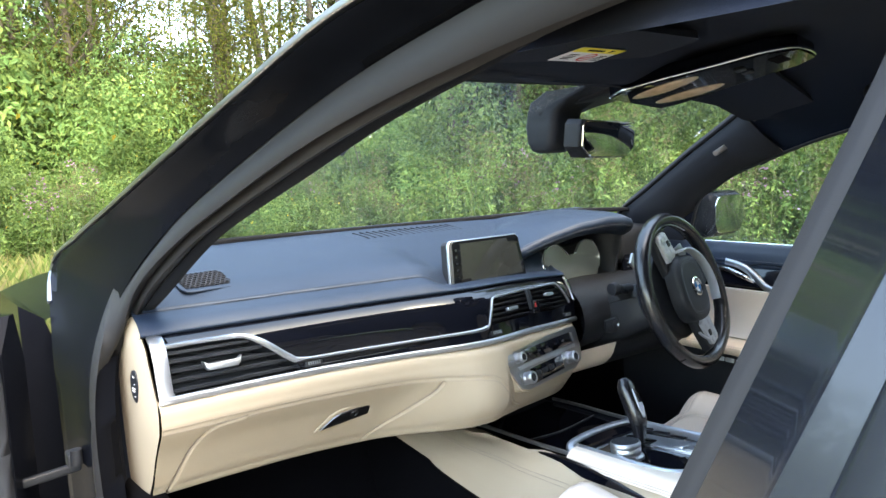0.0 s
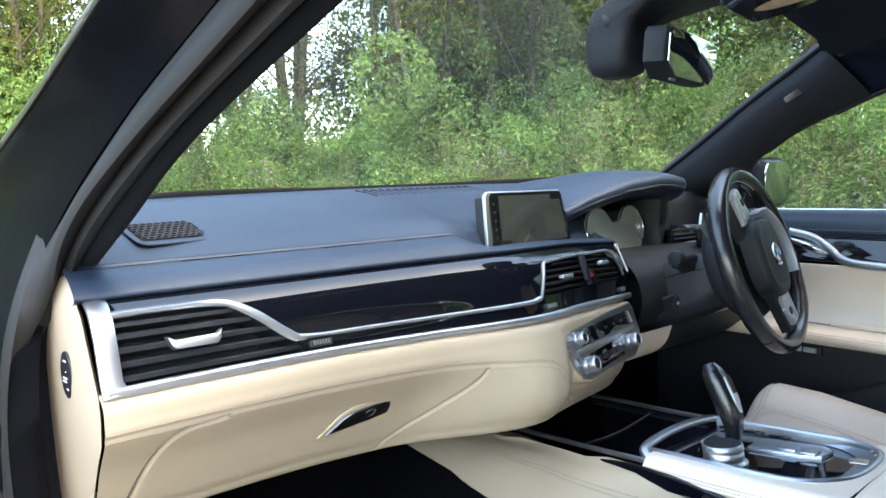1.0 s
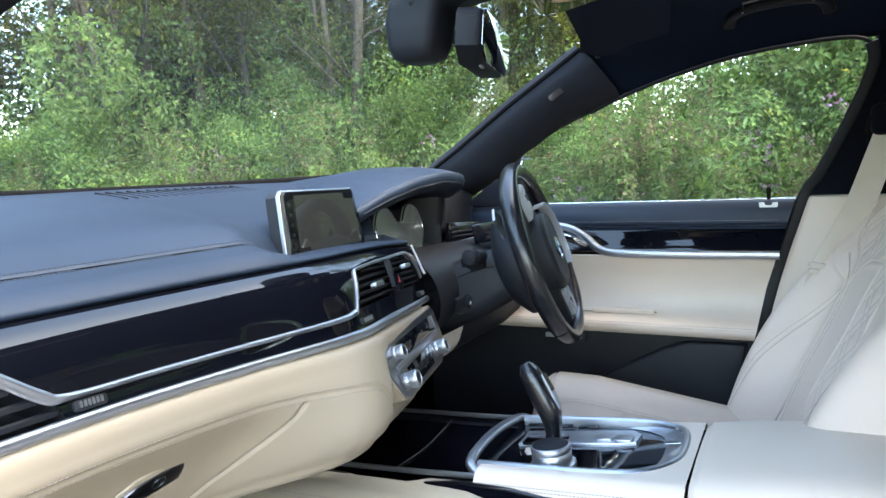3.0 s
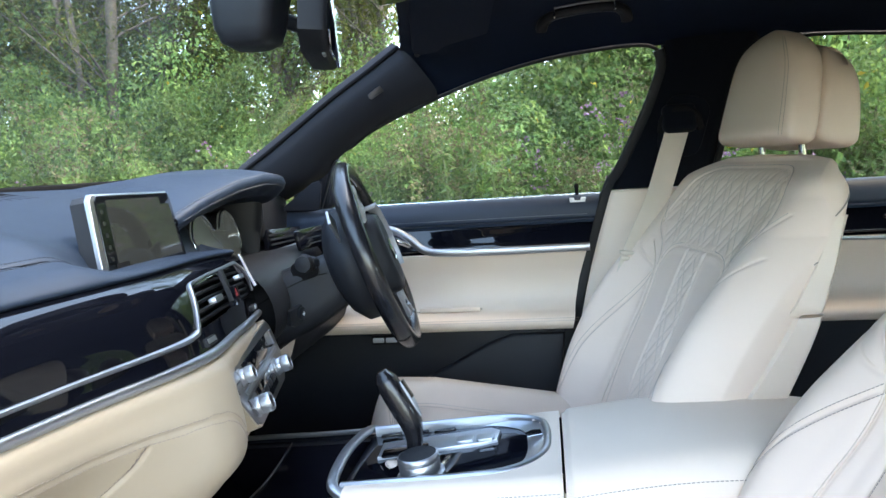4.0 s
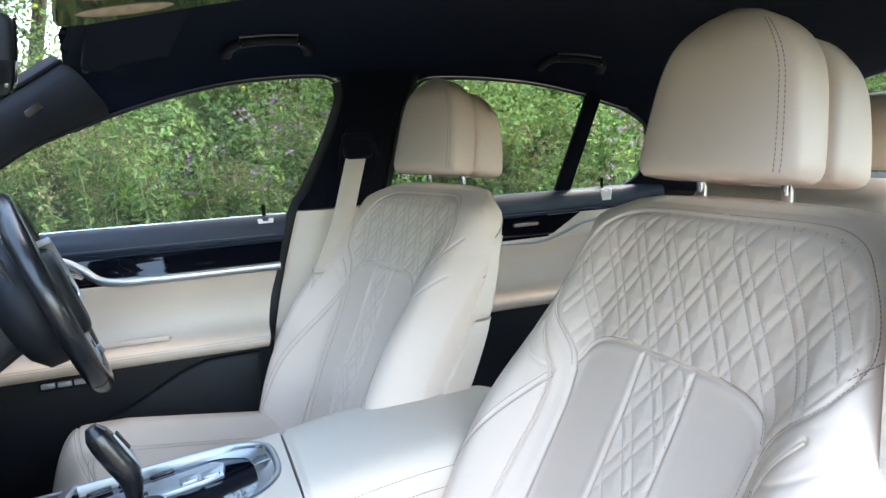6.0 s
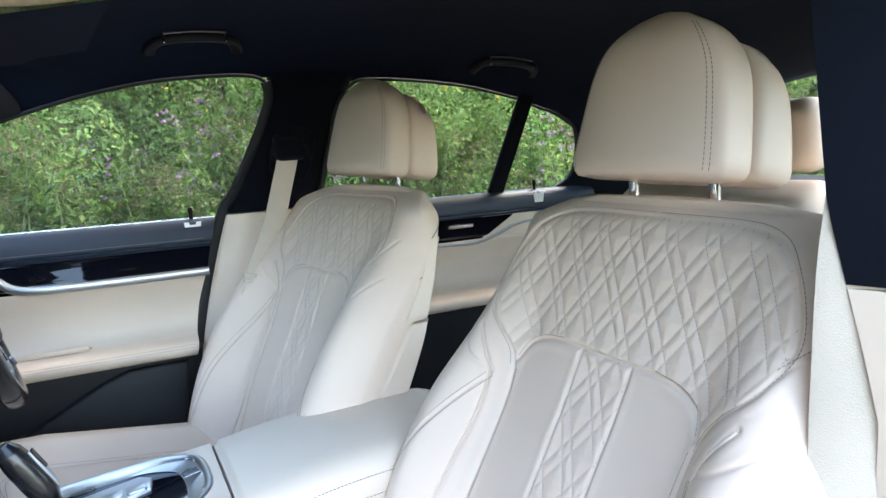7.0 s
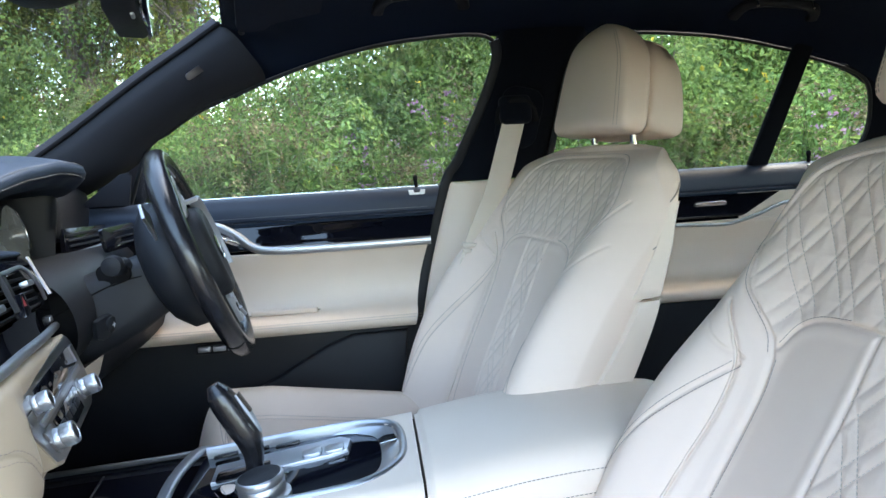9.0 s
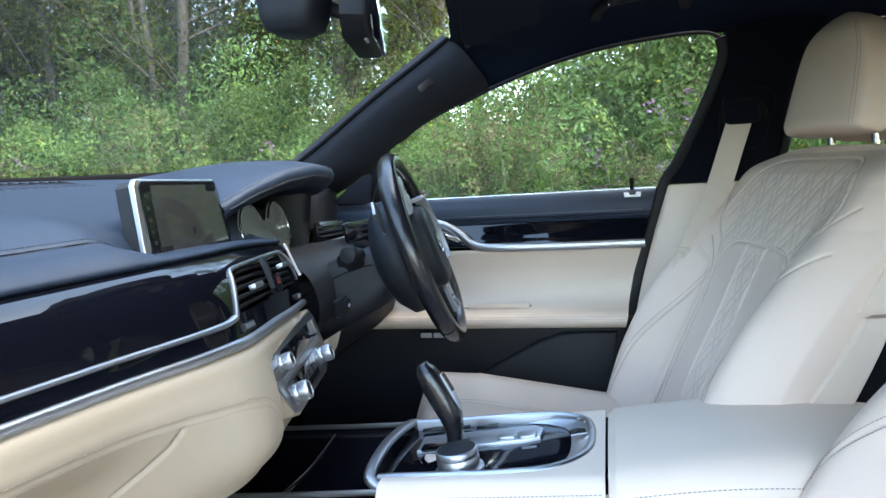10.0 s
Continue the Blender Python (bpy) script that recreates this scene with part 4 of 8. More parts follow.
# blend the first rows towards the header
for i in range(60):
    for j in range(61):
        hy, hz = first[j, 1], first[j, 2]
        y = grid[i, j, 1]
        y0 = grid[0, j, 1]
        k = np.clip((y0 - y) / 0.55, 0, 1)
        grid[i, j, 1] = y + (hy - y0) * (1 - k)
        kz = np.clip(1 - (hy - grid[i, j, 1]) / 0.12, 0, 1)
        if abs(np.linspace(-1, 1, 61)[j]) < 0.93:
            grid[i, j, 2] = grid[i, j, 2] * (1 - kz) + hz * kz
top = grid + np.array([0, 0, 0.03])
m = grid.shape[0] * 61
np_mesh("ceiling", np.concatenate([grid.reshape(-1, 3), top.reshape(-1, 3)]), np.concatenate([grid_faces(61, 60), grid_faces(61, 60)[:, ::-1] + m]), ROOF_FABRIC, label="black textile roof lining", kind="structure", category="ceiling")
# outer roof skin, painted
skin = grid + np.array([0, 0.0, 0.055])
np_mesh("roof_skin", skin.reshape(-1, 3), grid_faces(61, 60), PAINT, label="black painted car roof", kind="structure", category="roof")


# B-pillar of the driver's side
def b_section(z):
    yf = float(np.interp(z, [0.30, 0.55, 0.69, 0.82, 1.006, 1.063, 1.172, 1.26, 1.31], [-0.54, -0.576, -0.598, -0.625, -0.680, -0.712, -0.763, -0.795, -0.80]))
    yb = float(np.interp(z, [0.30, 0.55, 1.003, 1.08, 1.225, 1.27, 1.31], [-0.86, -0.875, -0.900, -0.913, -0.940, -0.965, -0.985]))
    x = side_x(z) if z > 1.0 else 0.733 - 0.02 * (1.0 - z)
    return [(x + 0.03, yf + 0.004, z), (x, yf, z), (x - 0.016, yf - 0.016, z), (x - 0.024, yf * 0.6 + yb * 0.4, z), (x - 0.020, yb + 0.03, z), (x, yb, z), (x + 0.03, yb - 0.004, z)]


loft("pillar_trim_upper", [b_section(z) for z in np.linspace(1.014, 1.312, 16)], PILLAR_FABRIC, label="black textile door pillar trim", kind="structure", category="pillar", sharp=60)
loft("pillar_trim_lower", [b_section(z) for z in np.linspace(0.25, 1.011, 22)], LEATHER_SMOOTH, label="ivory lower door pillar trim", kind="structure", category="pillar", sharp=60)
sweep("door_seal", [(0.722, -0.545, 0.32), (0.722, -0.572, 0.55), (0.724, -0.618, 0.80), (0.728, -0.678, 1.006), (0.708, -0.71, 1.063), (0.674, -0.761, 1.172), (0.650, -0.792, 1.258), (0.640, -0.786, 1.296)], rounded(0.022, 0.014, 0.005, 3), SOFT_BLACK, label="black rubber door seal", up=(1, 0, 0.3), n=60, kind="structure", category="trim")
sweep("door_gap", [(0.716, -0.900, 1.005), (0.70, -0.915, 1.08), (0.655, -0.942, 1.225), (0.640, -0.966, 1.275)], rounded(0.014, 0.012, 0.004, 3), SOFT_BLACK, label="black rear door seal", up=(1, 0, 0.3), n=40, kind="structure", category="trim")
# division bar between the rear window and the quarter window, and the dark rail above the windows
sweep("window_division", [(side_x(z) - 0.002, -1.403 - 0.225 * (z - 1.0), z) for z in (0.995, 1.06, 1.12, 1.18, 1.25, 1.265)], rounded(0.044, 0.014, 0.004, 3), PILLAR_FABRIC, label="black window division bar", up=(1, 0, 0.3), n=20, kind="structure", category="trim")
sweep("window_rail", [(side_x(z) + 0.012, y, z + 0.010) for y, z in [(-0.25, 1.216), (-0.29, 1.232), (-0.33, 1.246), (-0.443, 1.280), (-0.565, 1.304), (-0.70, 1.314), (-0.80, 1.312), (-0.98, 1.304), (-1.136, 1.302), (-1.291, 1.286), (-1.443, 1.256), (-1.58, 1.212), (-1.66, 1.17)]], rounded(0.014, 0.034, 0.004, 3), ROOF_FABRIC, label="black rail above the side windows", up=(0, 0, 1), n=60, kind="structure", category="trim")
# rear quarter trim
ruled("pillar_trim_rear", [(side_x(z), y, z) for y, z in [(-1.600, 1.003), (-1.650, 1.03), (-1.664, 1.07), (-1.657, 1.13), (-1.634, 1.18), (-1.57, 1.214)]],
      [(0.66, -2.0, 0.95), (0.65, -2.05, 1.0), (0.63, -2.08, 1.04), (0.60, -2.1, 1.08), (0.58, -2.08, 1.12), (0.60, -1.95, 1.17)], PILLAR_FABRIC, thick=0.01, label="black rear quarter trim", kind="structure", category="pillar")

# seat belt of the driver
belt = thing("seat_belt", "beige seat belt hanging from the dark door pillar", "seat belt", m=Matrix.Identity(4))
plate("guide_plate", rounded(0.088, 0.125, 0.03, 5), 0.006, Matrix.Translation((0.645, -0.832, 1.14)) @ Vector((-1, 0.12, -0.25)).to_track_quat("Z", "Y").to_matrix().to_4x4() @ pose(0, 0, 0, 0, 0, -14), PILLAR_FABRIC, belt, "black height adjuster plate", 0.003)
box("guide_hood", (0.030, 0.066, 0.058), Matrix.Translation((0.614, -0.818, 1.154)) @ pose(0, 0, 0, 0, 14, 0), PILLAR_FABRIC, belt, "black belt guide cover", 0.012)
tube("guide_loop", [(0.630, -0.785, 1.130), (0.614, -0.790, 1.158), (0.608, -0.820, 1.172), (0.612, -0.850, 1.160), (0.626, -0.862, 1.132)], 0.008, BLACK_PRINT, belt, "black belt guide", n=24)
bel = [(0.640, -0.836, 1.166), (0.622, -0.822, 1.150), (0.606, -0.800, 1.09), (0.586, -0.764, 0.99), (0.566, -0.716, 0.893), (0.560, -0.690, 0.80), (0.565, -0.66, 0.68), (0.58, -0.64, 0.56)]
sweep("webbing", bel, rounded(0.047, 0.0016, 0.0006, 2), BELT_WEB, belt, "beige woven webbing", up=(1, 0.1, 0.2), n=50)
for dz in (0.0, 0.012):
    box("belt_tongue", (0.010, 0.05, 0.008), Matrix.Translation((0.560, -0.712, 0.880 + dz)) @ pose(0, 0, 0, 8, 0, 0), BELT_WEB, belt, "beige belt stop", 0.002)

# floor, sills, firewall and rear wall
def slab(name, pts, th, mat, label, cat):
    n = len(pts)
    vs = [(x, y, z) for x, y, z in pts] + [(x, y, z - th) for x, y, z in pts]
    return pmesh(name, vs, [tuple(range(n)), tuple(range(2 * n - 1, n - 1, -1))] + [(i, i + n, (i + 1) % n + n, (i + 1) % n) for i in range(n)], mat, label=label, kind="structure", category=cat, smooth=False)


slab("floor", [(-0.74, -2.1, 0.26), (0.78, -2.1, 0.26), (0.78, 0.55, 0.26), (-0.74, 0.55, 0.26)], 0.06, CARPET, "black carpeted car floor", "floor")
slab_pts = [(-0.74, 0.12, 0.27), (0.0, 0.12, 0.27), (0.0, 0.48, 0.62), (-0.74, 0.48, 0.62)]
slab("toe_board", slab_pts, 0.05, CARPET, "black carpeted toe board", "floor")
box("firewall", (1.5, 0.05, 0.78), Matrix.Translation((0.02, 0.50, 0.62)), CARPET, label="black carpeted firewall", kind="structure", category="wall", bevel=0.01)
box("footwell_panel", (0.05, 0.55, 0.45), Matrix.Translation((-0.735, 0.25, 0.48)), CARPET, label="black footwell side panel", kind="structure", category="wall", bevel=0.01)
box("footwell_panel", (0.05, 0.62, 0.80), Matrix.Translation((0.745, 0.30, 0.62)), CARPET, label="black footwell side panel on the driver side", kind="structure", category="wall", bevel=0.01)
box("sill_panel", (0.09, 1.25, 0.12), Matrix.Translation((-0.745, -0.42, 0.30)), PILLAR_PLASTIC, label="charcoal door sill panel", kind="structure", category="sill", bevel=0.02)
box("parcel_shelf", (1.3, 0.5, 0.04), Matrix.Translation((0.0, -2.2, 0.97)), PILLAR_FABRIC, label="black rear parcel shelf", kind="structure", category="shelf", bevel=0.01)
box("rear_wall", (1.4, 0.06, 0.75), Matrix.Translation((0.0, -2.12, 0.62)), CARPET, label="black rear bulkhead", kind="structure", category="wall", bevel=0.01)

# rear window and passenger side rear pillar
ob = pmesh("rear_window", [(-0.52, -2.05, 1.25), (0.55, -2.05, 1.25), (0.62, -2.50, 1.0), (-0.60, -2.50, 1.0)], [(0, 1, 2, 3)], SIDE_GLASS, label="clear rear window", kind="structure", category="window", smooth=False)
ob.visible_shadow = False

# door aperture on the passenger's side: seals, pillar, painted body
SEAL_IN = [(-0.748, 0.10, 0.62), (-0.752, 0.12, 0.80), (-0.744, 0.115, 0.93), (-0.713, 0.081, 0.992), (-0.694, -0.045, 1.048), (-0.668, -0.185, 1.130), (-0.655, -0.283, 1.171), (-0.637, -0.478, 1.230), (-0.621, -0.631, 1.279), (-0.611, -0.759, 1.308), (-0.604, -0.831, 1.330), (-0.60, -0.92, 1.342)]
SEAL_OUT = [(-0.822, -0.02, 0.60), (-0.828, -0.01, 0.80), (-0.815, 0.015, 0.90), (-0.780, 0.030, 1.006), (-0.748, -0.045, 1.100), (-0.722, -0.20, 1.178), (-0.710, -0.31, 1.216), (-0.692, -0.52, 1.280), (-0.682, -0.66, 1.312), (-0.678, -0.76, 1.328), (-0.674, -0.86, 1.338), (-0.668, -0.95, 1.345)]
def eased(c, n=9):
    """The same run of points with its bends eased."""
    q = np.vstack([np.repeat(c[:1], n, 0), c, np.repeat(c[-1:], n, 0)])
    return np.stack([np.convolve(q[:, k], np.ones(2 * n + 1) / (2 * n + 1), "valid") for k in range(3)], 1)


si, so = eased(curve_pts(SEAL_IN, 90), 3), eased(curve_pts(SEAL_OUT, 90), 3)
loops, inner = [], []
for a, b in zip(si, so):
    d = b - a
    w = np.linalg.norm(d)
    d /= w
    n = np.array([-0.62, -0.55, -0.55])
    n = n - d * (n @ d)
    n /= np.linalg.norm(n)
    pr = [(0.27, -0.010), (0.28, 0.008), (0.33, 0.017), (0.41, 0.021), (0.48, 0.017), (0.525, 0.008), (0.57, 0.017), (0.66, 0.025), (0.75, 0.021), (0.80, 0.008), (0.81, -0.010)]
    inner.append([a + d * w * u + n * v for u, v in ((0.0, -0.006), (0.02, 0.006), (0.14, 0.010), (0.26, 0.010), (0.30, 0.004))] + [a + d * w * 0.30 + np.array([0, 0.02, 0.03]), a + np.array([0, 0.02, 0.03])])
    loops.append([a + d * w * u + n * v for u, v in pr] + [a + d * w * 0.81 + np.array([0, 0.02, 0.03]), a + d * w * 0.27 + np.array([0, 0.02, 0.03])])
loft("pillar_trim_inner", inner, PILLAR_FABRIC, label="black textile inside the door seal", kind="structure", category="pillar", sharp=60)
loft("door_aperture_seal", loops, RUBBER, label="grey double-ridged rubber door seal", kind="structure", category="trim", sharp=70)
BODY = [(-0.842, 0.12, 0.55), (-0.842, 0.16, 0.80), (-0.838, 0.22, 0.95), (-0.815, 0.34, 1.068), (-0.79, 0.14, 1.135), (-0.766, -0.03, 1.185), (-0.743, -0.30, 1.252), (-0.727, -0.53, 1.304), (-0.715, -0.68, 1.338), (-0.708, -0.78, 1.350), (-0.70, -0.90, 1.360), (-0.69, -1.05, 1.365)]
bo = curve_pts(BODY, 90)
loops = []
for a, b in zip(si + (so - si) * 0.80, bo):
    mid = a * 0.5 + b * 0.5
    loops.append([a + np.array([0.0, 0.006, 0.004]), a * 0.85 + b * 0.15 + np.array([-0.004, 0.012, 0.006]), mid + np.array([0.002, 0.004, 0.002]), a * 0.15 + b * 0.85, b, b + np.array([0.012, 0.012, 0.010]), b + np.array([0.05, 0.03, 0.012]), a + np.array([0.04, 0.03, 0.03])])
loft("body_pillar", loops, PAINT, label="black painted windscreen pillar and hinge post", kind="structure", category="car body", sharp=70)
# pale strip added where the painted edge would mirror the sky
sweep("roof_strip", bo[22:] + np.array([0.006, 0.006, 0.006]), rounded(0.018, 0.007, 0.002, 3), PANEL_GREY, label="pale strip imitating sky reflected on the body edge", n=60, kind="structure", category="trim")
# passenger's B-pillar


def pb_section(z, out):
    k = z - 1.0
    lean, inn = (-0.33 * k if k > 0 else -0.25 * k), (0.30 * k if k > 0 else 0.05 * k)
    s = np.array([-0.722 + inn * 0.9, -0.975 + lean, z])       # seal
    u = z - 1.08
    i = np.array([-0.545 + 0.30 * max(u, -0.15), -0.930 - 0.263 * max(u, 0), z])       # innermost trim
    if out:
        return [s + np.array([0.012, -0.012, 0]), s + np.array([-0.030, -0.012, 0]), s + np.array([-0.060, -0.045, 0]), s + np.array([-0.085, -0.055, 0]), s + np.array([-0.10, -0.12, 0]), s + np.array([-0.06, -0.16, 0]), s + np.array([0.03, -0.10, 0])]
    return [s + np.array([0.006, -0.006, 0]), s * 0.55 + i * 0.45 + np.array([0, 0.0, 0]), i, i + np.array([0.006, -0.03, 0]), i + np.array([-0.01, -0.10, 0]), s + np.array([0.0, -0.10, 0])]


loft("pillar_trim_upper", [pb_section(z, 0) for z in np.linspace(1.023, 1.345, 16)], PILLAR_FABRIC, label="black textile door pillar trim", kind="structure", category="pillar", sharp=70)
loft("pillar_trim_lower", [pb_section(z, 0) for z in np.linspace(0.30, 1.020, 16)], LEATHER_SMOOTH, label="ivory lower door pillar trim", kind="structure", category="pillar", sharp=70)
loft("body_pillar_rear", [pb_section(z, 1) for z in np.linspace(0.30, 1.345, 24)], PAINT_BRIGHT, label="black painted door pillar", kind="structure", category="car body", sharp=50)
sl = np.array([pb_section(z, 0)[0] + np.array([-0.010, 0.000, 0]) for z in np.linspace(0.30, 1.345, 30)])
sweep("door_aperture_seal", sl, [(-0.011, -0.010), (-0.010, 0.008), (-0.004, 0.013), (0.001, 0.010), (0.004, 0.006), (0.008, 0.010), (0.012, 0.006), (0.013, -0.010)], RUBBER, label="grey double-ridged rubber door seal", up=(-0.5, 0.85, 0.3), n=50, kind="structure", category="trim", sharp=70)
rdoor = thing("car_door", "closed rear passenger door, black paint under dark glass", "car door", m=Matrix.Identity(4), group="car doors")


def rear_skin(z, y):
    return (-0.812 + 0.30 * (z - 1.0) if z > 1.0 else -0.812 - 0.10 * math.sin((1.0 - z) * 2.6), y, z)


zs_ = np.linspace(0.30, 0.985, 18)
np_mesh("door_skin", [rear_skin(z, y) for z in zs_ for y in np.linspace(-1.045, -2.0, 24)], grid_faces(24, 18), PAINT_BRIGHT, rdoor, "black painted outer skin")
fr_ = [[np.array(rear_skin(z, -1.052 - 0.26 * (z - 1.0))) + np.array(o) for o in ((0.03, 0.0, 0), (0.0, 0.0, 0), (-0.006, -0.006, 0), (-0.006, -0.052, 0), (0.004, -0.060, 0), (0.03, -0.060, 0))] for z in np.linspace(0.985, 1.33, 14)]
loft("window_frame", fr_, PAINT_BRIGHT, rdoor, "gloss black pillar cover", sharp=50)
pn_ = pmesh("window_pane", [rear_skin(1.0, -1.115), rear_skin(1.32, -1.20), rear_skin(1.31, -1.60), rear_skin(1.0, -1.80)], [(0, 1, 2, 3)], SIDE_GLASS, rdoor, "clear rear side glass", smooth=False)
pn_.visible_shadow = False
sweep("belt_trim", [rear_skin(0.995, y) for y in np.linspace(-1.05, -1.95, 8)], rounded(0.014, 0.018, 0.004, 3), CHROME, rdoor, "bright belt line strip", n=24)
belt2 = thing("seat_belt", "beige seat belt running down beside the passenger seat", "seat belt", m=Matrix.Identity(4))
sweep("webbing", [(-0.560, -0.950, 1.10), (-0.563, -0.935, 1.03), (-0.568, -0.925, 0.94), (-0.575, -0.912, 0.82), (-0.59, -0.88, 0.68), (-0.60, -0.82, 0.52)], rounded(0.047, 0.0016, 0.0006, 2), BELT_WEB, belt2, "beige woven webbing", up=(-0.5, 0.8, 0), n=50)

box("belt_anchor", (0.03, 0.05, 0.04), pose(-0.605, -0.81, 0.51), SOFT_BLACK, belt2, "black floor anchor", 0.006)

# bonnet and wing seen past the pillar
bx = np.linspace(-0.86, 0.90, 40)
by = np.linspace(0.36, 1.75, 30)
bg = np.array([[(x, y, 1.055 - 0.10 * ((y - 0.36) / 1.4) ** 1.6 - 0.10 * (abs(x) / 0.86) ** 4 - (0.02 if abs(abs(x) - 0.70) < 0.02 else 0)) for x in bx] for y in by])
np_mesh("bonnet", bg.reshape(-1, 3), grid_faces(40, 30), PAINT, label="black painted bonnet", kind="structure", category="car body")
sweep("cowl", [(-0.80, 0.34, 1.062), (-0.4, 0.345, 1.075), (0.0, 0.345, 1.078), (0.5, 0.32, 1.07), (0.8, 0.25, 1.05)], rounded(0.09, 0.012, 0.005, 3), SOFT_BLACK, label="black plastic scuttle cover", n=40, kind="structure", category="trim")
sweep("wing_panel", [(-0.86, 0.30, 0.98), (-0.88, 0.8, 0.96), (-0.88, 1.5, 0.88)], [(-0.02, -0.6), (0.03, -0.6), (0.035, -0.05), (0.02, 0.0), (-0.02, 0.03)], PAINT, label="black painted front wing", n=20, kind="structure", category="car body")
strap = thing("door_check_strap", "black metal door check strap on the hinge post", "hinge", m=Matrix.Identity(4))
box("strap_bracket", (0.020, 0.035, 0.03), Matrix.Translation((-0.838, 0.075, 0.775)), SOFT_BLACK, strap, "", 0.004)
box("strap_arm", (0.085, 0.012, 0.014), Matrix.Translation((-0.872, 0.060, 0.765)) @ pose(0, 0, 0, 0, 0, 12), SOFT_BLACK, strap, "", 0.003)
lathe("strap_roller", [(0.004, -0.014), (0.009, -0.013), (0.009, 0.013), (0.004, 0.014)], Matrix.Translation((-0.835, 0.058, 0.785)), SOFT_BLACK, strap, n=16)
# ---- seats ----
H0, H1, HTOP = 0.54, 1.062, 1.08
BW_H = [0.54, 0.62, 0.72, 0.82, 0.90, 0.96, 1.01, 1.045, 1.062]
BW_W = [0.235, 0.258, 0.272, 0.270, 0.262, 0.255, 0.243, 0.220, 0.185]
BB_H = [0.54, 0.62, 0.72, 0.82, 0.90, 0.97, 1.062]
BB_B = [0.070, 0.078, 0.080, 0.068, 0.038, 0.014, 0.0]


def back_w(h):
    return interp(h, BW_H, BW_W)


def back_y(h, slope):
    """The backrest's middle line: forward offset at height h."""
    su, sl = slope
    h = np.asarray(h, float)
    k = np.clip((h - 0.80) / 0.20, 0, 1)
    lower = sl * (0.90 - h)
    upper = su * (0.90 - h)
    return lower + (upper - lower) * k * k * (3 - 2 * k)


def back_front(X, h, slope):
    """The backrest's front surface over (X, h), in the seat's own frame."""
    w = back_w(h)
    a = np.abs(X) / w
    t = np.clip((a - 0.50) / 0.30, 0, 1)
    b = interp(h, BB_H, BB_B) * t * t * (3 - 2 * t)
    edge = np.clip((a - 0.80) / 0.20, 0, 1)
    roll = -0.075 * edge ** 2.6 * (1 - 0.85 * np.clip((h - 0.96) / 0.08, 0, 1))
    lumbar = 0.010 * np.exp(-((h - 0.70) / 0.10) ** 2) * np.clip(1 - a, 0, 1)
    topr = -0.03 * np.clip((h - 1.02) / 0.042, 0, 1) ** 2.5
    return back_y(h, slope) + b + roll + lumbar + topr


def seg_dist(X, h, curves):
    best = np.full(np.shape(X), 9.0)
    for c in curves:
        c = np.asarray(c, float)
        for p, q in zip(c[:-1], c[1:]):
            d = q - p
            t = np.clip(((X - p[0]) * d[0] + (h - p[1]) * d[1]) / (d @ d + 1e-12), 0, 1)
            best = np.minimum(best, np.hypot(X - p[0] - t * d[0], h - p[1] - t * d[1]))
    return best


HALF = [(0.0, 1.051), (0.10, 1.051), (0.150, 1.047), (0.184, 1.033), (0.205, 1.004), (0.217, 0.972), (0.217, 0.947), (0.202, 0.922), (0.176, 0.898), (0.156, 0.875), (0.148, 0.855)]
NECK = [(0.148, 0.855), (0.144, 0.820), (0.145, 0.770), (0.147, 0.72), (0.150, 0.64), (0.152, 0.56)]
PIPE = [(0.206, 0.902), (0.184, 0.874), (0.170, 0.846), (0.167, 0.80), (0.171, 0.745), (0.174, 0.68), (0.177, 0.56)]
YOKE = [(0.0, 0.903), (0.075, 0.903), (0.112, 0.898), (0.136, 0.886), (0.147, 0.866)]
STRIP = [(0.041, 0.903), (0.040, 0.80), (0.040, 0.70), (0.040, 0.56)]
BOLST = [(0.169, 0.846), (0.186, 0.822), (0.204, 0.792), (0.228, 0.745), (0.246, 0.690), (0.252, 0.60)]
SHOUL = [(0.216, 0.944), (0.232, 0.962), (0.246, 0.980)]
STRAP = [(0.168, 0.852), (0.200, 0.868), (0.230, 0.890), (0.258, 0.915)]


def mirror(c):
    return [[(x, h) for x, h in curve_pts(c, 22)], [(-x, h) for x, h in curve_pts(c, 22)]]


SEAMS = mirror(HALF) + mirror(NECK) + mirror(PIPE) + mirror(YOKE) + mirror(STRIP)
SOFT_SEAMS = mirror(BOLST) + mirror(SHOUL) + mirror(STRAP)
QUILT_POLY = [(x, h) for x, h in curve_pts(HALF, 30)] + [(x, h) for x, h in curve_pts(YOKE, 14)[::-1]]
QUILT_POLY = QUILT_POLY + [(-x, h) for x, h in QUILT_POLY[::-1]]
STRIP_POLY = [(0.041, 0.903), (0.040, 0.56), (-0.040, 0.56), (-0.041, 0.903)]


def quilt_lines():
    """Two families of sewn lines in pairs, crossing in tall diamonds."""
    out = []
    for k in range(-18, 19):
        for o in (0.0, 0.0175):
            for sgn in (-1, 1):
                x0 = 0.054 * k + o
                out.append(((x0 + sgn * 0.72 * 0.20, 1.08), (x0 - sgn * 0.72 * 0.34, 0.54)))
    return out


TH_H = [0.54, 0.65, 0.75, 0.85, 0.93, 0.99, 1.03, 1.062]
TH_T = [0.072, 0.078, 0.088, 0.096, 0.098, 0.084, 0.080, 0.066]


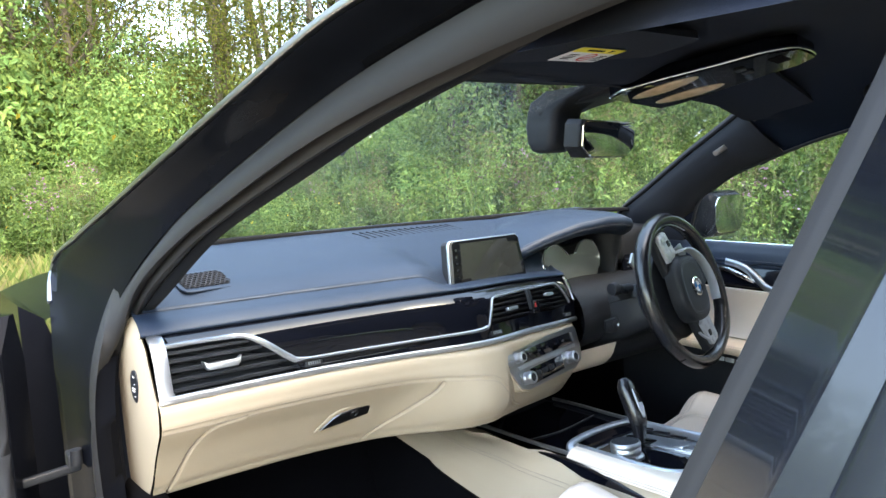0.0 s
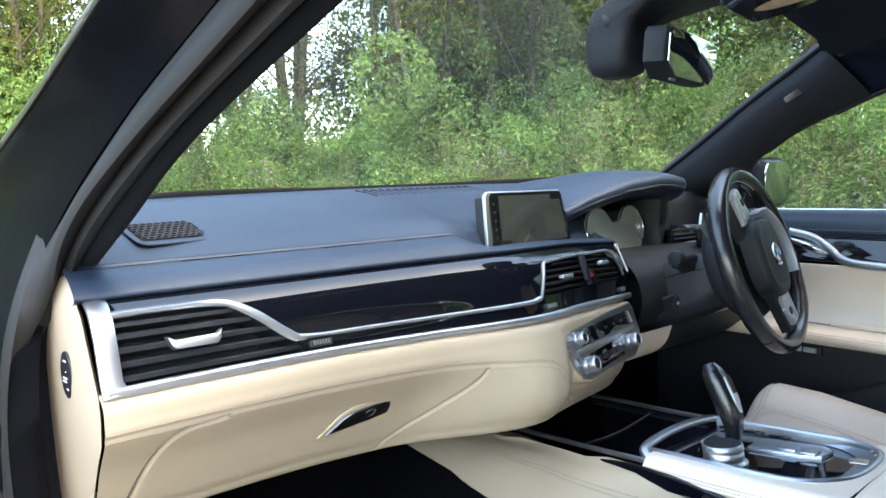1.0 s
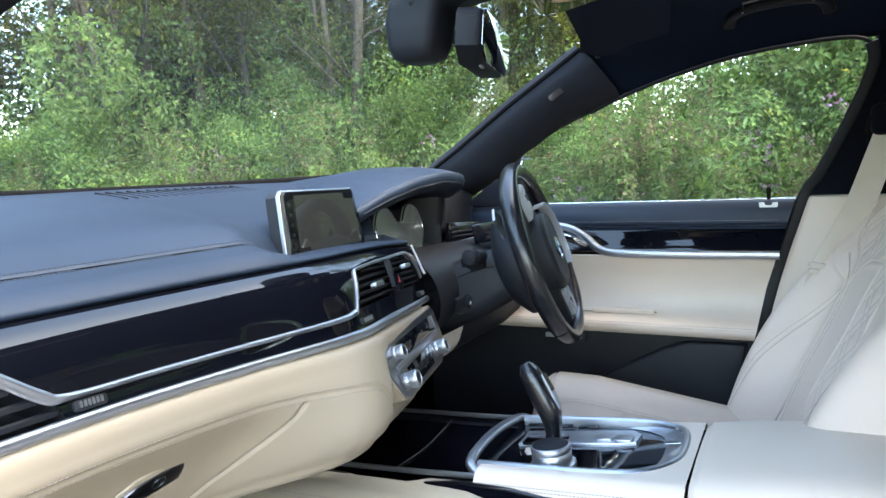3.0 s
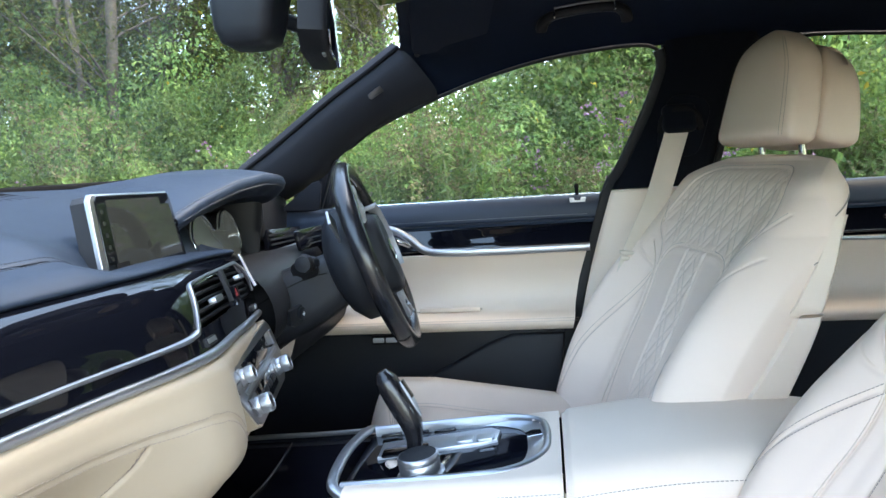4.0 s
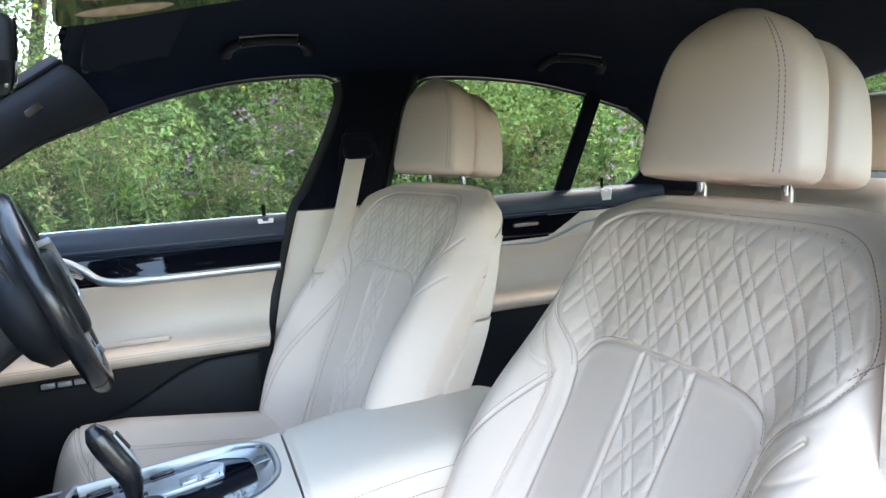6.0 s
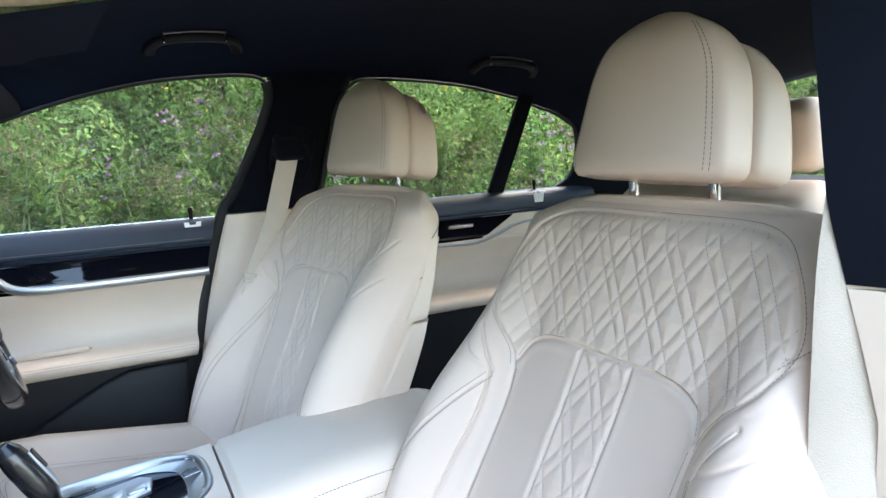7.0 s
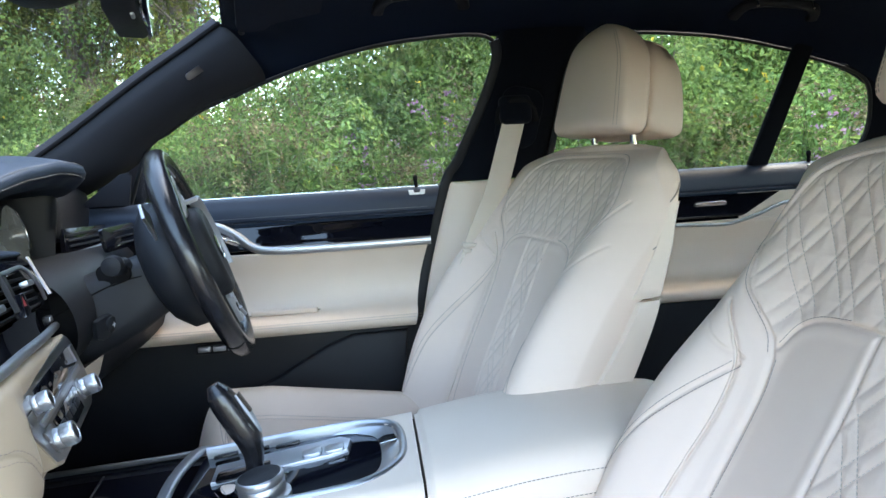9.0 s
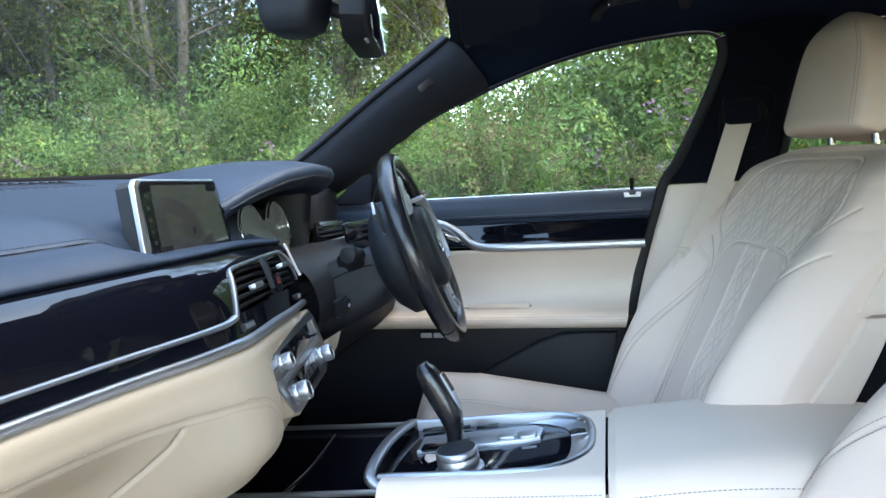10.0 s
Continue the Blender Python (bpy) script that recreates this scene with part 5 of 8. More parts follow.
def build_seat(slope, head_y, head_z, head_x=0.0, lift=0.0, sx=1.0, x0=0.0):
    """A front seat; lift, sx and x0 raise, narrow and shift the seams of its backrest."""
    def up(c):
        return [(x * sx + x0, h + lift * min(1.0, max(0.0, (1.04 - h) / 0.12))) for x, h in c]

    seams, soft_seams = [up(c) for c in SEAMS], [up(c) for c in SOFT_SEAMS]
    quilt_poly, strip_poly = up(QUILT_POLY), up(STRIP_POLY)
    seat = thing("front_seat", "ivory quilted leather car seat with headrest", "seat", group="front seats")
    nu, nv = 341, 380
    hs = np.linspace(H0, H1, nv)
    us = np.linspace(-1, 1, nu)
    U, Hh = np.meshgrid(us, hs)
    Xg = U * back_w(Hh)
    y = back_front(Xg, Hh, slope)
    d = seg_dist(Xg, Hh, seams)
    y = y - 0.0034 * np.exp(-(d / 0.0024) ** 2) + 0.0009 * np.exp(-((d - 0.007) / 0.005) ** 2)
    d2 = seg_dist(Xg, Hh, soft_seams)
    y = y - 0.0028 * np.exp(-(d2 / 0.0022) ** 2)
    inq = in_poly(Xg, Hh, quilt_poly) | in_poly(Xg, Hh, strip_poly)
    dq = np.full(Xg.shape, 9.0)
    for p, q in quilt_lines():
        p, q = np.array(p), np.array(q)
        dd = q - p
        n = np.array([-dd[1], dd[0]]) / np.linalg.norm(dd)
        dq = np.minimum(dq, np.abs((Xg - p[0]) * n[0] + (Hh - p[1]) * n[1]))
    fade = np.clip(d / 0.006, 0, 1)
    y = y + np.where(inq, fade * (0.0030 * np.clip(dq / 0.011, 0, 1) ** 0.5 - 0.0019), 0)
    front = np.stack([Xg, y, Hh], -1)
    # sides and back close the body
    nb = 25
    rows = []
    for j in range(nv):
        h = hs[j]
        w = float(back_w(h))
        yc = float(back_y(h, slope))
        th = float(interp(h, TH_H, TH_T))
        a = np.linspace(0, math.pi, nb + 2)[1:-1]
        c, s = np.cos(a), np.sin(a)
        e = 0.42 + 0.14 * float(np.clip((h - 1.02) / 0.042, 0, 1))
        bx_ = w * 0.99 * np.sign(c) * np.abs(c) ** e
        y_edge = y[j, -1]
        y_back = min(yc - th, y_edge - 0.014)
        byy = y_edge + (y_back - y_edge) * np.abs(s) ** e
        droop = 0.022 * float(np.clip((h - 0.975) / 0.087, 0, 1)) ** 1.8
        rows.append(np.vstack([front[j], np.stack([bx_, byy, h - droop * np.abs(s) ** 0.6], 1)]))
    rows = np.array(rows)
    n = rows.shape[1]
    f = grid_faces(n, nv, wrap_u=True)
    verts = rows.reshape(-1, 3)
    # top cap
    base = len(verts)
    cap = []
    ring_ = rows[-1]
    cen = ring_.mean(0) + np.array([0, -0.004, 0.012])
    ring2 = ring_ * 0.72 + cen * 0.28 + np.array([0, 0, 0.004])
    verts = np.vstack([verts, ring2, cen[None]])
    last = (nv - 1) * n
    capf = [(last + i, last + (i + 1) % n, base + (i + 1) % n, base + i) for i in range(n)] + [(base + i, base + (i + 1) % n, base + n, base + n) for i in range(n)]
    me_f = np.vstack([f, np.array(capf[:n])])
    backrest = np_mesh("backrest", verts[:-1], me_f, LEATHER, seat, "ivory quilted leather backrest")
    pmesh("backrest_top", list(ring2) + [tuple(cen)], [(i, (i + 1) % n, n) for i in range(n)], LEATHER, backrest, sharp=0)

    def on(c, off=(0, 0)):
        c = np.asarray(curve_pts(c, 60))
        X, h = c[:, 0] + off[0], c[:, 1] + off[1]
        X = np.clip(X, -back_w(h) * 0.99, back_w(h) * 0.99)
        e = 0.004
        p = np.stack([X, back_front(X, h, slope), h], 1)
        gx = (back_front(X + e, h, slope) - back_front(X - e, h, slope)) / (2 * e)
        gh = (back_front(X, h + e, slope) - back_front(X, h - e, slope)) / (2 * e)
        nn = np.stack([-gx, np.ones_like(gx), -gh], 1)
        nn /= np.linalg.norm(nn, axis=1)[:, None]
        return p, nn

    def sub(pq, poly):
        p, q = np.array(pq[0]), np.array(pq[1])
        t = np.linspace(0, 1, 260)
        c = p + (q - p) * t[:, None]
        ok = in_poly(c[:, 0], c[:, 1], poly)
        runs, cur = [], []
        for k in range(len(c)):
            if ok[k]:
                cur.append(c[k])
            elif cur:
                runs.append(cur)
                cur = []
        if cur:
            runs.append(cur)
        return [np.array(r) for r in runs if len(r) > 4]

    lines = []
    for pq in quilt_lines():
        for poly in (quilt_poly, strip_poly):
            for r in sub(pq, poly):
                e = 0.003
                X, h = r[:, 0], r[:, 1]
                p = np.stack([X, back_front(X, h, slope) - 0.0018, h], 1)
                gx = (back_front(X + e, h, slope) - back_front(X - e, h, slope)) / (2 * e)
                gh = (back_front(X, h + e, slope) - back_front(X, h - e, slope)) / (2 * e)
                nn = np.stack([-gx, np.ones_like(gx), -gh], 1)
                lines.append((p, nn / np.linalg.norm(nn, axis=1)[:, None]))
    stitches("quilt_stitching", lines, THREAD, backrest, "beige quilting stitches", pitch=0.0045, length=0.003, r=0.00042, lift=0.0004)
    def both(c):
        return [up([(s * x, h) for x, h in c]) for s in (1, -1)]

    edge = []
    for c, dx, dh in ((HALF, 0.004, 0.004), (NECK, -0.005, 0.0), (YOKE[1:], 0.0, 0.0045), (BOLST, -0.0035, -0.002), (BOLST, 0.0035, 0.002), (SHOUL, -0.002, 0.004)):
        edge += [on(q, (s * dx, dh)) for q, s in zip(both(c), (1, -1))]
    for q, sg in zip(both(PIPE), (1, -1)):
        pp, nn_ = on(q)
        tube("piping", pp - nn_ * 0.0006, 0.0016, LEATHER_SMOOTH, backrest, "ivory piping cord", n=70, sides=6, up=(0.2 * sg, 1, 0))
    # seams running on round the side of the backrest
    for sg in (1, -1):
        for (h_a, h_b) in ((0.982, 1.034), (0.918, 0.982)):
            sp_ = []
            for q in np.linspace(0.01, 0.80, 24):
                hq = h_a + (h_b - h_a) * (q / 0.80) ** 0.6
                wq = float(back_w(hq))
                ye = float(back_front(np.array(wq), np.array(hq), slope))
                yk = float(back_y(hq, slope)) - float(interp(hq, TH_H, TH_T))
                yk = min(yk, ye - 0.014)
                aq = q * math.pi / 2
                sp_.append((sg * (wq * 0.99 * math.cos(aq) ** 0.42 + 0.0008), ye + (yk - ye) * math.sin(aq) ** 0.42, hq))
            tube("side_seam", sp_, 0.0011, THREAD_DARK, backrest, "taupe side seam", n=24, sides=6, up=(0, 0, 1))
    stitches("seam_stitching", edge, THREAD_DARK, backrest, "taupe seam stitches", pitch=0.0044, length=0.0033, r=0.00045, lift=0.0010)

    # headrest: front pad and rear shell
    hr = new("headrest")
    hr.parent = seat
    hr.matrix_basis = pose(head_x, head_y, head_z, 13)
    tagged(hr, "ivory leather headrest on two chrome posts")

    def pad_body(name, w0, w1, hh, d0, d1, mat, label, z0=0.0, back=0.0, crown=0.012):
        loops = []
        for k in np.linspace(0, 1, 30):
            z = z0 + hh * k
            ww = w0 + (w1 - w0) * k ** 1.3
            rr = 1.0
            if k > 0.50:
                rr = (1 - ((k - 0.50) / 0.50) ** 2.6 * 0.985) ** 0.5
            rd = 1.0 if k < 0.72 else (1 - ((k - 0.72) / 0.28) ** 2.2 * 0.72)
            if k < 0.08:
                rr = 0.93 + 0.07 * math.sqrt(k / 0.08)
                rd = 0.72 + 0.28 * math.sqrt(k / 0.08)
            a = np.linspace(0, 2 * math.pi, 64, endpoint=False)
            e = 0.34
            cx_, sx_ = np.cos(a), np.sin(a)
            dep = (d1 - d0) / 2
            X = ww * rr * np.sign(cx_) * np.abs(cx_) ** e
            Y = (d0 + d1) / 2 + dep * rd * np.sign(sx_) * np.abs(sx_) ** e + np.where(sx_ > 0, crown * (1 - (X / w0) ** 2), 0) + np.where(sx_ < 0, back * k ** 2, 0)
            loops.append(np.stack([X, Y, np.full(64, z)], 1))
        return loft(name, loops, mat, hr, label, sharp=0), loops

    pad, lp = pad_body("headrest_pad", 0.122, 0.088, 0.186, -0.060, 0.0, LEATHER, "ivory leather pad", back=0.006)
    shell, _ = pad_body("headrest_shell", 0.117, 0.094, 0.166, -0.132, -0.052, LEATHER, "ivory leather rear shell", z0=0.006, back=0.035, crown=0.0)
    for sgn in (-1, 1):
        ln = []
        for off in (0.86, 0.91):
            c = []
            for k in range(1, 27):
                L = lp[k][1:32]
                xw = float(np.abs(L[:, 0]).max()) * off * sgn
                o = np.argsort(L[:, 0])
                c.append((xw, float(np.interp(xw, L[o, 0], L[o, 1])) + 0.0006, L[0, 2]))
            c = np.array(c)
            ln.append((c, np.tile([sgn * 0.2, 1, 0.05], (len(c), 1))))
        stitches("headrest_stitching", ln, THREAD_DARK, pad, "taupe seam stitches", r=0.0005)
    for sgn in (-1, 1):
        tube("post", [(sgn * 0.064, -0.080, -0.06), (sgn * 0.064, -0.060, 0.02)], 0.0062, CHROME, hr, "chrome post", n=8, sides=16, up=(0, 1, 0))
        lathe("post_collar", [(0.015, 0), (0.015, 0.004), (0.009, 0.008), (0.007, 0.008)], pose(sgn * 0.064, -0.075, -0.037), LEATHER_SMOOTH, hr, "ivory plastic collar", n=20)
    # plastic shells along the side of the backrest: a lower one and a shorter upper one
    for sgn in (-1, 1):
        for nm_, ha, hb, wa, wb, off in (("side_shell", 0.555, 0.852, 0.112, 0.040, 0.006), ("shoulder_shell", 0.856, 0.985, 0.052, 0.020, 0.003)):
            pl = []
            for h in np.linspace(ha, hb, 22):
                w = float(back_w(h)) * 0.99
                y1 = float(back_y(h, slope)) - float(interp(h, TH_H, TH_T)) - off + 0.014 * float(np.clip((h - 0.87) / 0.08, 0, 1))
                q = (h - ha) / (hb - ha)
                f1 = wa + (wb - wa) * q ** 0.8
                e = 0.003 * (q < 0.02 or q > 0.98)
                pl.append([(sgn * (w - 0.004), y1 + f1 + 0.004, h), (sgn * (w + off - 0.001 - e), y1 + f1, h), (sgn * (w + off - e), y1 + f1 * 0.5 + 0.006, h), (sgn * (w + off * 0.6 - e), y1 + 0.008, h), (sgn * (w - 0.012), y1 - 0.004, h), (sgn * (w - 0.05), y1 - 0.010, h), (sgn * (w - 0.05), y1 + 0.004, h)])
            loft(nm_, pl if sgn > 0 else [q_[::-1] for q_ in pl], LEATHER_SMOOTH, seat, "smooth ivory plastic shell", sharp=35)
    box("back_shell", (0.40, 0.03, 0.36), pose(0, float(back_y(np.array(0.74), slope)) - 0.085, 0.74, math.degrees(math.atan(slope[1]))), LEATHER_SMOOTH, seat, "ivory rear shell", 0.012)

    # cushion
    nu2, nv2 = 121, 121
    U2, V2 = np.meshgrid(np.linspace(-1, 1, nu2), np.linspace(0, 1, nv2))
    yb0 = float(back_y(np.array(0.58), slope))
    yF = yb0 + 0.465
    Y2 = yb0 - 0.04 + (yF - yb0 + 0.04) * V2
    w2 = 0.255 - 0.02 * np.clip((V2 - 0.8) / 0.2, 0, 1) ** 2
    X2 = U2 * w2
    a2 = np.abs(U2)
    t2 = np.clip((a2 - 0.52) / 0.25, 0, 1)
    Z2 = 0.550 + 0.105 * V2 + 0.038 * t2 * t2 * (3 - 2 * t2) * (0.5 + 0.5 * np.clip((1 - V2) / 0.3, 0, 1)) - 0.10 * np.clip((a2 - 0.82) / 0.18, 0, 1) ** 2.5 - 0.16 * np.clip((V2 - 0.84) / 0.16, 0, 1) ** 2.6
    CS = [[(0.14, -0.1), (0.14, 0.30), (0.13, 0.36), (0.10, 0.39), (0.0, 0.395)], [(0.0, 0.395), (0.17, 0.405), (0.24, 0.39)]]
    cs = [np.array([(s * x, yb0 + yy) for x, yy in curve_pts(c, 20)]) for c in CS for s in (1, -1)]
    d3 = seg_dist(X2, Y2, cs)
    Z2 = Z2 - 0.004 * np.exp(-(d3 / 0.003) ** 2)
    topc = np.stack([X2, Y2, Z2], -1).reshape(-1, 3)
    cushion = np_mesh("cushion", topc, grid_faces(nu2, nv2), LEATHER, seat, "ivory leather seat cushion")
    ln = []
    for c in cs:
        for off in (-0.004, 0.004):
            tt = np.gradient(c, axis=0)
            tt /= np.linalg.norm(tt, axis=1)[:, None] + 1e-9
            q = c + np.stack([-tt[:, 1], tt[:, 0]], 1) * off
            zz = []
            for x_, y_ in q:
                i = int(np.clip(round((x_ / 0.255 + 1) / 2 * (nu2 - 1)), 0, nu2 - 1))
                j = int(np.clip(round((y_ - yb0 + 0.04) / (yF - yb0 + 0.04) * (nv2 - 1)), 0, nv2 - 1))
                zz.append(Z2[j, i] + 0.0015)
            ln.append((np.column_stack([q, zz]), np.tile([0, 0, 1.0], (len(q), 1))))
    stitches("cushion_stitching", ln, THREAD_DARK, cushion, "taupe seam stitches", r=0.0005)
    rim = []
    idx = [(0, i) for i in range(nu2)] + [(j, nu2 - 1) for j in range(1, nv2)] + [(nv2 - 1, i) for i in range(nu2 - 2, -1, -1)] + [(j, 0) for j in range(nv2 - 2, 0, -1)]
    up = np.array([topc[j * nu2 + i] for j, i in idx])
    cen = np.array([0, (yb0 + yF) / 2, 0])
    dn = up.copy()
    dn[:, 2] = 0.42
    mid_ = up * 0.5 + dn * 0.5
    loft("cushion_side", [up, up * 0.85 + dn * 0.15, mid_, dn], LEATHER_SMOOTH, seat, "ivory cushion side", caps=False, sharp=0)
    box("seat_frame", (0.40, 0.42, 0.12), pose(0, yb0 + 0.24, 0.37), SOFT_BLACK, seat, "black seat frame", 0.02)
    for sgn in (-1, 1):
        box("seat_rail", (0.045, 0.50, 0.05), pose(sgn * 0.17, yb0 + 0.22, 0.285), DARK_METAL, seat, "steel seat rail", 0.005)
    return seat


SEAT_D = build_seat((0.60, 0.42), -0.102, 1.097, lift=0.016, sx=0.86, x0=-0.014)
SEAT_D.matrix_basis = pose(0.380, -0.784, 0.0, 0, 0, 11)
SEAT_P = build_seat((0.40, 0.48), -0.066, 1.098, 0.030)
SEAT_P.matrix_basis = pose(-0.302, -0.918, -0.002)
SEAT_D["label"] = "ivory quilted leather driver seat behind the steering wheel"
SEAT_P["label"] = "ivory quilted leather passenger seat beside the open door"

# rear bench
rear = thing("rear_bench", "grey-ivory leather rear bench with headrest in shade", "seat", m=Matrix.Identity(4))
for x in (-0.36, 0.36):
    box("rear_backrest", (0.60, 0.16, 0.62), pose(x, -1.93, 0.72, -22), LEATHER, rear, "ivory leather rear backrest", 0.05, seg=5)
    box("rear_headrest", (0.30, 0.10, 0.18), pose(x - 0.03, -1.99, 1.12, -12), LEATHER, rear, "ivory leather rear headrest", 0.04, seg=5)
    box("rear_cushion", (0.62, 0.56, 0.17), pose(x, -1.62, 0.50, 5), LEATHER, rear, "ivory leather rear cushion", 0.05, seg=5)
box("rear_armrest", (0.20, 0.45, 0.10), pose(0.0, -1.72, 0.62, 4), LEATHER, rear, "ivory leather centre armrest", 0.04, seg=4)
# ---- steering wheel and column ----
WC = Vector((0.404, -0.228, 0.932))
TILT = 18.5
wheel_m = Matrix.Translation(WC) @ pose(0, 0, 0, 0, 0, 9.5) @ pose(0, 0, 0, 90 - TILT)
wheel = thing("steering_wheel", "worn black leather steering wheel with silver spoke buttons", "steering wheel", m=wheel_m)
# local x right, y up the wheel, z towards the driver
R_RIM = 0.170
a = np.linspace(0, 2 * math.pi, 97)[:-1]
loops = []
for t in a:
    c, s = math.cos(t), math.sin(t)
    fat = 1.0 + 0.10 * math.exp(-((math.degrees(t) - 140) / 14) ** 2) + 0.10 * math.exp(-((math.degrees(t) - 320) / 14) ** 2)
    loops.append([((R_RIM + 0.0155 * fat * math.cos(k)) * c, (R_RIM + 0.0155 * fat * math.cos(k)) * s, 0.0175 * fat * math.sin(k)) for k in np.linspace(0, 2 * math.pi, 17)[:-1]])
v = np.array(loops).reshape(-1, 3)
np_mesh("rim", v, grid_faces(16, 96, wrap_u=True, wrap_v=True), WHEEL_LEATHER, wheel, "worn black leather rim")
for deg in (52, 145, 232, 325):
    t = radians(deg)
    lathe("rim_seam", [(0.0160, -0.0006), (0.0166, -0.0006), (0.0166, 0.0006), (0.0160, 0.0006)], pose(R_RIM * math.cos(t), R_RIM * math.sin(t), 0, 0, 0, deg) @ pose(0, 0, 0, 90), BLACK_PRINT, wheel, n=20, caps=False)
sweep("rim_piping", [((R_RIM - 0.0150) * math.cos(t), (R_RIM - 0.0150) * math.sin(t), 0.006) for t in np.linspace(radians(60), radians(235), 40)], ring(0.0012, 6), SATIN_SILVER, wheel, up=(0, 0, 1), n=60)


def wplate(name, pts, depth, z, mat, parent, label="", rz=0, bevel=0.003, seg=3):
    return plate(name, pts, depth, pose(0, 0, z, 0, 0, rz), mat, parent, label, bevel, seg)


ROT = -72.0          # the wheel is turned clockwise
hub_o = []
for t in np.linspace(0, 2 * math.pi, 40, endpoint=False):
    c, s = math.cos(t), math.sin(t)
    hub_o.append((0.062 * np.sign(c) * abs(c) ** 0.70, 0.078 * np.sign(s) * abs(s) ** 0.70))
hub = wplate("airbag_cover", hub_o, 0.036, -0.008, SOFT_BLACK, wheel, "black airbag cover with stitching", 0, 0.014, 5)
st = np.array([(x * 0.80, y * 0.80, 0.0282) for x, y in hub_o + hub_o[:1]])
stitches("airbag_stitching", [(st, np.tile([0, 0, 1.0], (len(st), 1))), (st * np.array([0.93, 0.93, 1]), np.tile([0, 0, 1.0], (len(st), 1)))], THREAD_GREY, hub, "grey stitching", r=0.0004)
lathe("badge_ring", [(0.0215, 0), (0.0225, 0.003), (0.0190, 0.0042), (0.0180, 0.003)], pose(0.006, 0.0, 0.0275), CHROME, hub, "chrome badge ring", n=40, caps=False)
badge = lathe("badge", [(0.0188, 0), (0.0188, 0.0024), (0.0004, 0.0032)], pose(0.006, 0.0, 0.0275), DARK_METAL, hub, "round emblem", n=40)
for q in range(4):
    pts = [(0, 0)] + [(0.0125 * math.cos(radians(90 * q + k)), 0.0125 * math.sin(radians(90 * q + k))) for k in range(0, 91, 15)]
    plate("badge_quarter", pts, 0.0006, pose(0.006, 0, 0.0306, 0, 0, ROT), BADGE_BLUE if q % 2 == 0 else WHITE_PRINT, badge, "", 0)
# spokes with their button pods
for deg, name, mat, lab in ((111, "button_pod", SILVER_PAINT, "satin silver button pod"), (-70, "button_pod", SILVER_PAINT, "satin silver button pod")):
    sp = wplate("spoke", [(0.055, -0.036), (0.150, -0.030), (0.156, -0.012), (0.156, 0.022), (0.145, 0.034), (0.055, 0.040)], 0.018, -0.014, SOFT_BLACK, wheel, "black spoke", deg, 0.006)
    pod = wplate(name, [(0.085, -0.024), (0.140, -0.020), (0.146, -0.010), (0.146, 0.014), (0.138, 0.024), (0.082, 0.028), (0.074, 0.0)], 0.010, 0.002, mat, sp, lab, deg, 0.003)
    for k in range(3):
        plate("button", rounded(0.016, 0.012, 0.003), 0.0025, pose(0, 0, 0.0115, 0, 0, deg) @ pose(0.096 + 0.018 * k, 0.010, 0), SILVER_PAINT, pod, "", 0.0008)
        plate("button", rounded(0.014, 0.012, 0.003), 0.0025, pose(0, 0, 0.0115, 0, 0, deg) @ pose(0.098 + 0.018 * k, -0.008, 0), SOFT_BLACK if k == 1 else SILVER_PAINT, pod, "", 0.0008)
sp = wplate("spoke", [(0.055, -0.045), (0.152, -0.032), (0.156, 0.0), (0.152, 0.028), (0.055, 0.045)], 0.014, -0.016, SOFT_BLACK, wheel, "black lower spoke", 16, 0.005)
def bezel_run(a0, a1, r0, r1, w):
    pts = [(r * math.cos(radians(a)), r * math.sin(radians(a)), 0.022) for a, r in zip(np.linspace(a0, a1, 9), np.linspace(r0, r1, 9))]
    sweep("spoke_bezel", pts, rounded(0.005, w, 0.002, 3), SILVER_PAINT, wheel, "satin silver spoke bezel", up=(0, 0, 1), n=30)


bezel_run(100, -24, 0.088, 0.106, 0.022)
bezel_run(-92, -110, 0.122, 0.108, 0.006)
# rear housing behind the hub, paddles
lathe("wheel_housing", [(0.104, -0.020), (0.110, -0.030), (0.108, -0.055), (0.085, -0.075), (0.060, -0.085), (0.001, -0.085)], pose(0, 0, 0), SOFT_BLACK, wheel, "black housing behind the hub", n=40)
for deg in (142, 38):
    wplate("shift_paddle", [(0.118, -0.024), (0.158, -0.018), (0.163, 0.012), (0.122, 0.028)], 0.005, -0.040, PANEL_GREY, wheel, "silver shift paddle", deg, 0.002)

